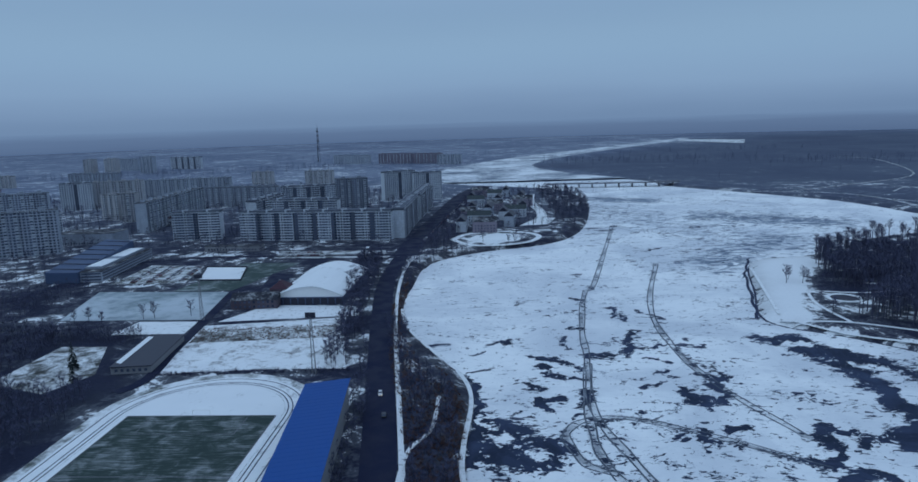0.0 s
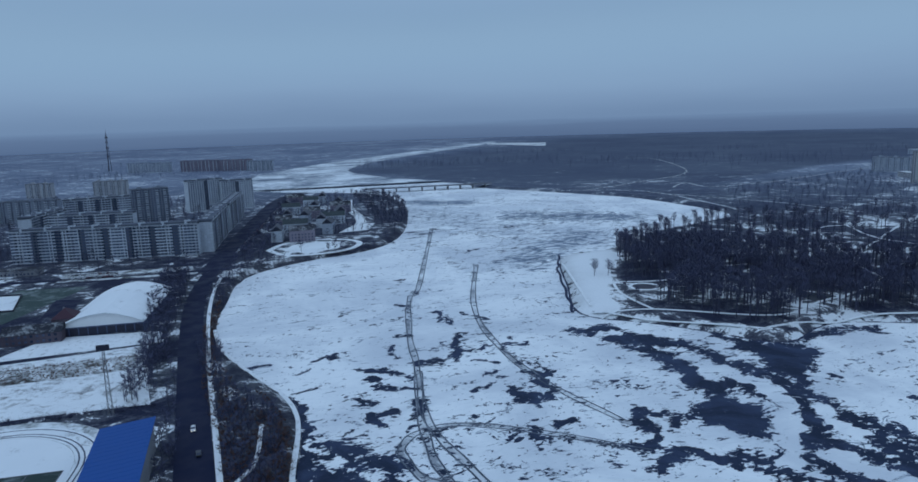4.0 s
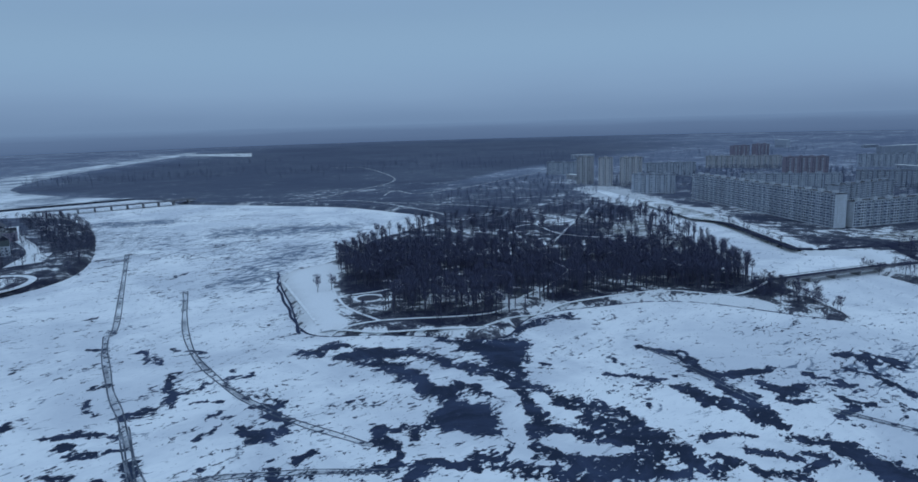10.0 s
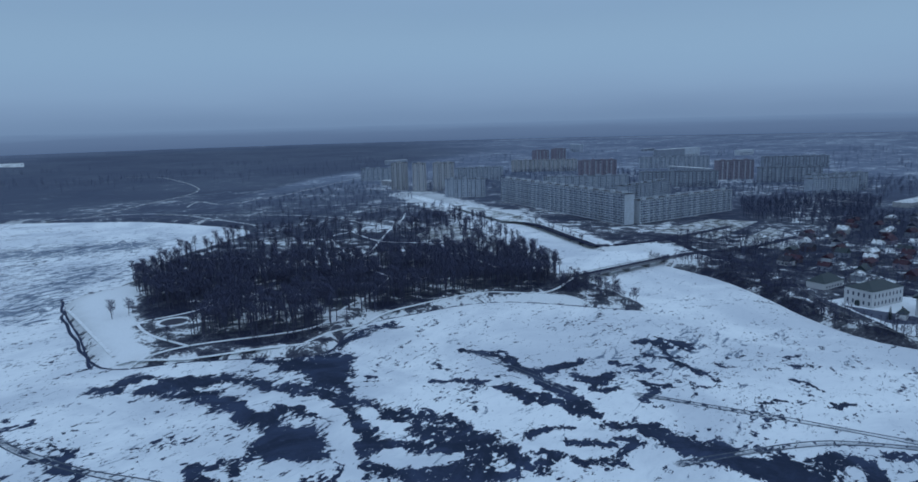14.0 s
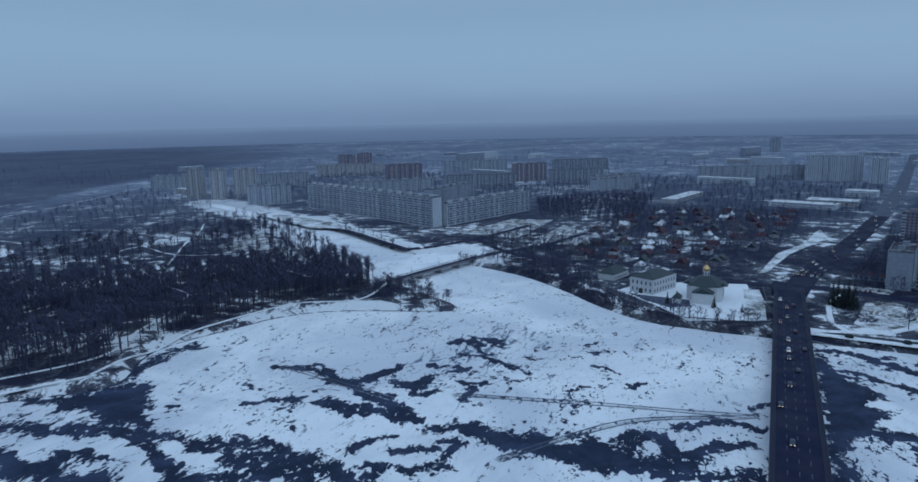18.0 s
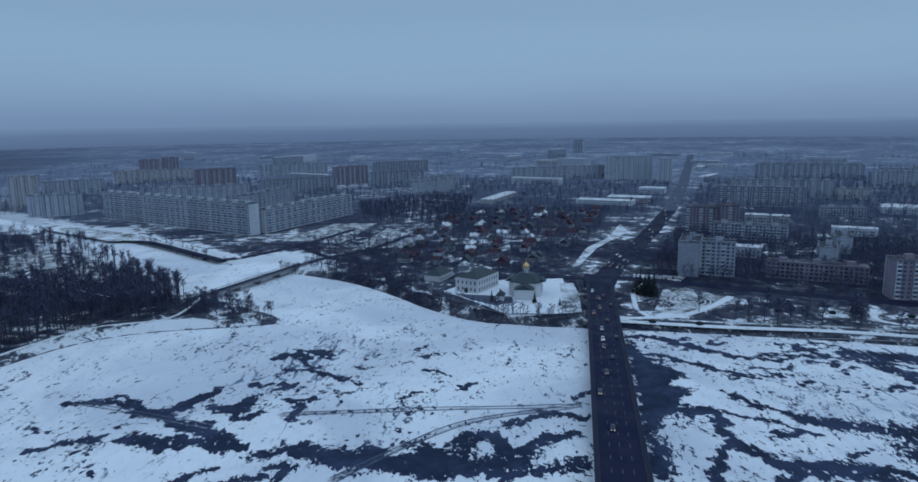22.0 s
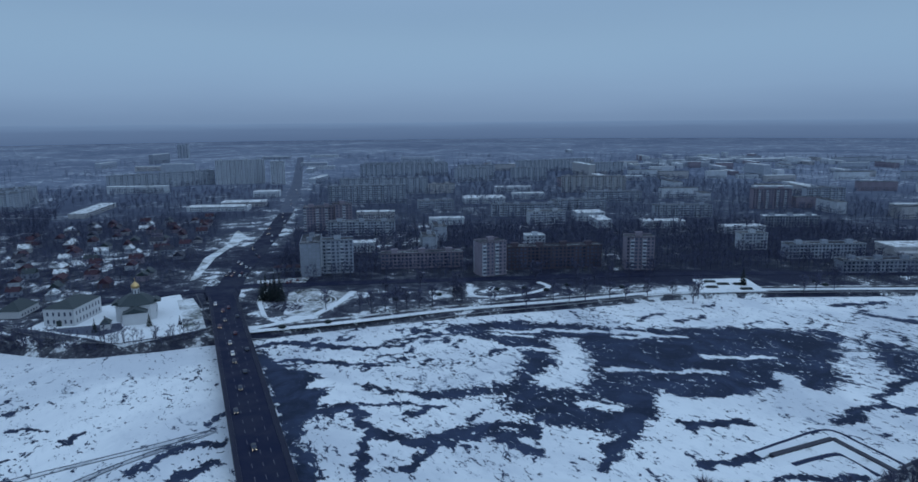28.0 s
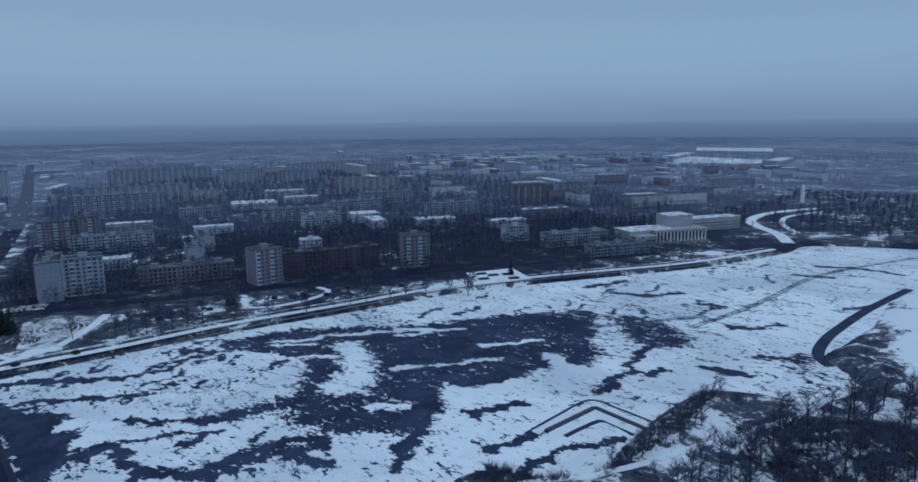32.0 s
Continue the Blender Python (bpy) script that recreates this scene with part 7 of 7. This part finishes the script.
woods("far_woods", fw, "distant bare woods and tree belts on the plain", [0, 1], 0.9, 1.3, 22, (M_HAZETWIG, M_HAZETWIG), [bare_tree(21, 12, 5.0, 4, 14, 0.1), bare_tree(22, 14, 5.5, 4, 14, 0.15)])

# single trees
row = [(408, -108), (404, -114), (401, -122), (400, -129), (399, -136), (398, -144), (397, -153), (379, -186), (366, -204), (366, -226), (362, -236), (358, -246), (352, -262), (348, -272), (344, -288), (338, -305), (331, -322),
       (387, -279), (384, -290), (380, -306), (373, -315), (324, -309), (297, -387), (295, -397), (290, -410), (425, -92), (442, -140), (438, -165), (428, -188), (412, -245), (402, -275), (392, -300), (380, -330)]
for i, (x, y) in enumerate(row):
    tree(x, y, 3, 1.0 + 0.35 * ((i * 0.618) % 1), i * 137.5 % 360, "promenade trees", "bare tree standing in the snow of the promenade")
tree(409, -176, 1, 1.0, 30, "promenade trees", "broad dense bare tree on the promenade")
for k in range(5):
    tree(401 + 3.2 * math.cos(1.26 * k), -174 + 3.2 * math.sin(1.26 * k), 3, 0.9 + 0.06 * k, 70 * k, "promenade trees", "broad dense bare tree on the promenade")
tree(413, -180, 3, 1.2, 80, "promenade trees", "broad dense bare tree on the promenade")
for i, (x, y) in enumerate([(466, -68), (472, -72), (462, -73), (470, -63), (475, -67)]):
    tree(x, y, 0, 1.15 + 0.1 * (i % 3), i * 70, "firs by the bridge", fir=True)
tree(331, -368, 0, 1.0, 0, "", "dark fir tree in the memorial square", fir=True)
for i, (x, y) in enumerate([(-196, 318), (-186, 300), (446, 8), (440, -8), (450, 36)]):
    tree(x, y, i % 2, 0.6 if x > 0 else 1.0, i * 50, "firs", fir=True)
for i, (x, y) in enumerate([(-240, 396), (-232, 398), (-200, 402), (-194, 404), (-172, 406), (-222, 394), (20, 640), (44, 628), (50, 626), (56, 628), (60, 632), (88, 642), (104, 668), (238, 452), (232, 446), (228, 458), (222, 448), (244, 440),
                             (220, 400), (212, 372), (240, 360), (262, 312), (275, 316), (430, 180), (438, 196), (424, 176), (452, 214), (556, 205), (562, 212), (548, 196)]):
    tree(x, y, (1, 3)[i % 2], 0.65 + 0.3 * ((i * 0.618) % 1), i * 97 % 360, "bank trees", "bare spreading tree near the water")
# the near spit
spit_pts = np.concatenate([scatter([(112, -168), (96, -200), (104, -224), (82, -262), (60, -300), (30, -300), (20, -180), (60, -120), (112, -128)], 10.5, 71, 2, 0.5), scatter([(136, -160), (128, -205), (132, -246), (124, -246), (120, -200), (128, -160)], 6, 72, 0.3, 0.5)])
TREE_MESH = TREE_MESH + FULL_MESH
spit_pts = spit_pts[np.argsort(np.hypot(spit_pts[:, 0] - 118, spit_pts[:, 1] + 180))]
woods("spit_wood", spit_pts[70:], "bare wood of fine-twigged trees on the near spit", [0, 1], 0.95, 1.3, 25, None, FULL)
for i, (x, y) in enumerate(spit_pts[:70]):
    tree(x, y, 5 + i % 2, (1.05 if x < 118 else 0.5) + 0.3 * ((i * 0.618) % 1), i * 137.5 % 360, "trees of the near spit", "bare tree with fine twigs on the near spit")
ss = np.concatenate([scatter([(138, -152), (134, -200), (137, -246), (128, -248), (126, -200), (130, -150)], 2.2, 73, -0.5, 0.5), scatter([(168, -133), (150, -140), (140, -148), (140, -138), (160, -122)], 2.2, 74, -0.5, 0.5)])
woods("spit_scrub", ss, "bare bushes along the edge of the near spit", [0, 1], 0.8, 1.5, 23, (M_TWIG, M_TWIG), BUSH)
ribbon("spit_wall", [(138, -198), (135, -254), (114, -266), (95, -268), (84, -298)], 1.3, M_DARK, "low dark quay wall round the near spit", "quay wall", 0.5)
ribbon("spit_path", [(150, -128), (128, -160), (112, -200), (95, -240), (90, -270)], 3, M_SNOWPATH, "snowy path across the near spit", "path", 0.1)
patch("spit_snow", [(130, -244), (98, -256), (92, -240), (112, -222), (126, -214)], M_SNOW, "smooth snow on the tip of the spit", "snow", 0.06, 2.0)
# little pond with a paved rim on the island
pd = thing("round_pond", 238, 406, TOWN_Z, 25, "small dark oval pond with a snowy stone rim", "pond")
part("water", Shape().lathe(0, 0, [(8.0, -0.2), (8.0, 0.12)], 24), M_DARK, pd, "dark still water")
rim_s = Shape()
n = 28
rim_s.add([(r * math.cos(6.2832 * k / n), r * math.sin(6.2832 * k / n), z) for r, z in ((8.0, 0.1), (8.2, 0.35), (10.5, 0.35), (10.7, -0.2)) for k in range(n)],
          [(j * n + i, j * n + (i + 1) % n, (j + 1) * n + (i + 1) % n, (j + 1) * n + i)[::-1] for j in range(3) for i in range(n)])
part("rim", rim_s, M_SNOWPATH, pd)

fs = scatter([(455, -62), (450, -80), (432, -82), (434, -66)], 2.4, 90, 0, 0.5)
woods("fir_scrub", fs, "brown bare shrubs beside the fir trees", [0, 1, 2], 0.7, 1.2, 30, (M_REED, M_TWIG), BUSH)
rd = scatter([(-28, 330), (-10, 300), (0, 262), (6, 200), (18, 130), (4, 130), (-8, 200), (-8, 262), (-16, 300), (-34, 330)], 1.5, 64, 2.5, 0.5)
rd = rd[shore_distance(rd) < 11]
woods("reed_belt", rd, "belt of dry brown reeds along the shore", [1, 2], 0.4, 0.7, 23, (M_REED, M_REED), BUSH)
ribbon("shore_shelf", [(x - 1.2, y) for x, y in smooth(SHORE[2:9], 3)], 2.0, M_SNOWPATH, "narrow shelf of snow at the foot of the bank", "snow shelf", 0.1)

M_WETEDGE = road_material("wet_shore_ice", (0.020, 0.028, 0.060))
ribbon("shore_crack", smooth(SHORE_B[14:29], 3)[2:], 1.5, M_WETEDGE, "dark wet crack between the ice and the island", "shore crack", z=0.05, n=2)
rim_line = [(x + 0.7 * math.sin(k * 1.3), y + 0.5 * math.cos(k * 1.7)) for k, (x, y) in enumerate(smooth([(236, 544), (222, 512), (213, 494), (203, 466), (191, 432), (180, 400), (172, 378)], 4))]
ribbon("shore_crack", rim_line, 1.9, M_WETEDGE, "dark wet crack along the western rim of the island", "shore crack", z=0.05, n=3)
ribbon("shore_crack", [(100, -318), (109, -332), (112, -360), (111, -388), (108, -425), (104, -457), (94, -520)], 6.0, M_WETEDGE, "wide dark wet crack along the southern shore", "shore crack", z=0.05, n=3)
ribbon("ice_crack", [(173, -164), (172.5, -186), (170, -208), (156, -208), (139, -205)], 1.3, M_WETEDGE, "dark wet crack in the ice round the mole", "ice crack", z=0.05)
ribbon("ice_crack", [(160, -172), (158.5, -184), (156, -193), (149, -193), (140, -190)], 2.2, M_WETEDGE, "dark wet ditch in the ice inside the mole", "ice crack", z=0.05)
tk = scatter([(111, -205), (105, -226), (84, -238), (62, -250), (52, -215), (70, -185), (99, -183)], 3.4, 81, 1, 0.5)
woods("spit_thicket", tk, "tangled dark thicket between the trees of the near spit", [0, 1, 2], 1.0, 1.9, 26, (M_TWIG, M_TWIG), BUSH)

# ---- cars ----
M_PAINT = [plain("white_car_paint", (0.62, 0.63, 0.65), 0.35, 0.05, 1.0, 0.5), plain("dark_car_paint", (0.03, 0.032, 0.04), 0.3, 0.1, 1.0, 0.5),
           plain("silver_car_paint", (0.30, 0.31, 0.33), 0.3, 0.1, 1.0, 0.5), plain("red_car_paint", (0.09, 0.012, 0.018), 0.35, 0.1, 1.0, 0.5)]
M_LAMP = Nodes("lit_headlight")
M_LAMP.colour((0.9, 0.85, 0.7))
M_LAMP.b.inputs["Emission Color"].default_value = (1.0, 0.86, 0.62, 1)
M_LAMP.b.inputs["Emission Strength"].default_value = 1.2


def car_meshes():
    side = [(-2.2, 0.35), (-2.25, 0.75), (-2.1, 0.95), (-1.0, 1.02), (1.35, 1.0), (2.1, 0.85), (2.25, 0.6), (2.2, 0.35)]
    body = Shape().add([(x, s * 0.88, z) for s in (-1, 1) for x, z in side], [tuple(range(8)), tuple(range(8, 16))[::-1]] + [(i, 8 + i, 8 + (i + 1) % 8, (i + 1) % 8) for i in range(8)])
    cab = Shape().add([(x, y, z) for x, z, w in ((-1.9, 0.98, 0.8), (1.0, 0.98, 0.8), (0.3, 1.48, 0.66), (-1.4, 1.48, 0.66)) for y in (-w, w)],
                      [(0, 2, 4, 6), (7, 5, 3, 1), (2, 3, 5, 4), (0, 6, 7, 1), (0, 1, 3, 2)])
    top = Shape().add([(x, y, z) for z in (1.46, 1.53) for x, y in ((-1.45, -0.68), (0.35, -0.68), (0.35, 0.68), (-1.45, 0.68))], [(3, 2, 1, 0), (4, 5, 6, 7), (0, 1, 5, 4), (1, 2, 6, 5), (2, 3, 7, 6), (3, 0, 4, 7)])
    wheel = Shape().tube((0, -0.1, 0), (0, 0.1, 0), 0.33, 0.33, 10)
    lamp = Shape().box(-0.04, -0.2, -0.09, 0.05, 0.2, 0.09)
    return body.mesh("body"), cab.mesh("cabin_glass"), top.mesh("roof"), wheel.mesh("wheel"), lamp.mesh("headlight")


CB, CG, CT, CW, CL = car_meshes()


def car_model(k, lit, label):
    o = thing("car", 0, 0, 0, 0, label, "car", "cars")
    mats = [m.copy() for m in (CB, CT)]
    part("body", mats[0], M_PAINT[k], o)
    part("cabin_glass", CG, M_GLASS, o)
    part("roof", mats[1], M_PAINT[k] if not lit or k else M_PAINT[0], o)
    for x in (-1.35, 1.4):
        for y in (-0.82, 0.82):
            part("wheel", CW, M_DARK, o, at=pose(x, y, 0.33))
    if lit:
        for y in (-0.6, 0.6):
            part("headlight", CL, M_LAMP.m, o, "lit headlight", at=pose(2.2, y, 0.65))
    return o


COLOURS = ["white", "black", "silver", "dark red"]
DRIVEN = {}
PARKED = {}


def put_car(store, k, lit, x, y, z, turn):
    label = COLOURS[k] + (" car with lit headlights on the wet road" if lit else " car parked in thin snow")
    if k in store:
        return copy_thing(store[k], pose(x, y, z, 0, 0, turn))
    o = car_model(k, lit, label)
    o.matrix_basis = pose(x, y, z, 0, 0, turn)
    store[k] = o
    return o


rg = random.Random(77)
turn_b = math.degrees(math.atan2(bu[1], bu[0]))
side_v = np.array([-bu[1], bu[0]])
for d, lane in ((228, 1), (262, 0), (286, 1), (306, 2), (322, 1), (334, 1), (338, 3), (352, 1), (368, 2), (384, 0), (396, 1), (402, 3), (418, 1), (424, 2), (436, 0)):
    p = bx + bu * d + side_v * (5.4 - 3.6 * lane)
    put_car(DRIVEN, rg.choice((0, 1, 1, 2, 3)), True, p[0], p[1], 6.69, turn_b + (180 if lane < 2 else 0))
for k in range(34):
    t = 0.1 + 0.9 * (k / 34) ** 1.2
    c = np.array(smooth(AVENUE_LINE[1:5], 20))
    i = min(int(t * (len(c) - 2)), len(c) - 2)
    e = (c[i + 1] - c[i]) / np.linalg.norm(c[i + 1] - c[i])
    s = (-7, -3, 3, 7)[k % 4]
    p = c[i] + np.array([-e[1], e[0]]) * s
    put_car(DRIVEN, rg.choice((0, 1, 2, 3)), True, p[0], p[1], TOWN_Z + 0.1, math.degrees(math.atan2(e[1], e[0])) + (180 if s > 0 else 0))
put_car(DRIVEN, 0, True, -37.5, 274, TOWN_Z + 0.08, 276)
put_car(PARKED, 1, False, -33.5, 252, TOWN_Z + 0.08, 96)
for k in range(46):
    put_car(PARKED, rg.choice((0, 0, 1, 2, 2, 3)), False, -166 + 2.9 * (k % 33), (596 if k < 33 else 610) - 0.08 * (k % 33), TOWN_Z + 0.05, 85 + rg.uniform(-4, 4))
for k in range(76):
    put_car(PARKED, rg.choice((0, 0, 1, 2, 2, 3)), False, -219 - 0.3 * (k % 19) - 12.5 * (k // 19), 506 + 2.9 * (k % 19), TOWN_Z + 0.05, 8 + rg.uniform(-5, 5))
for k in range(9):
    put_car(PARKED, rg.choice((0, 1, 2, 3)), False, 510 + 1.2 * (k % 5), -76 - 3 * k, TOWN_Z + 0.06, 160 + rg.uniform(-5, 5))
for k in range(30):
    put_car(PARKED, rg.choice((0, 1, 2, 3)), False, -38 + 1.9 * k * 0.8, 660 + 12 * k, TOWN_Z + 0.1, 82 + rg.uniform(-4, 4))
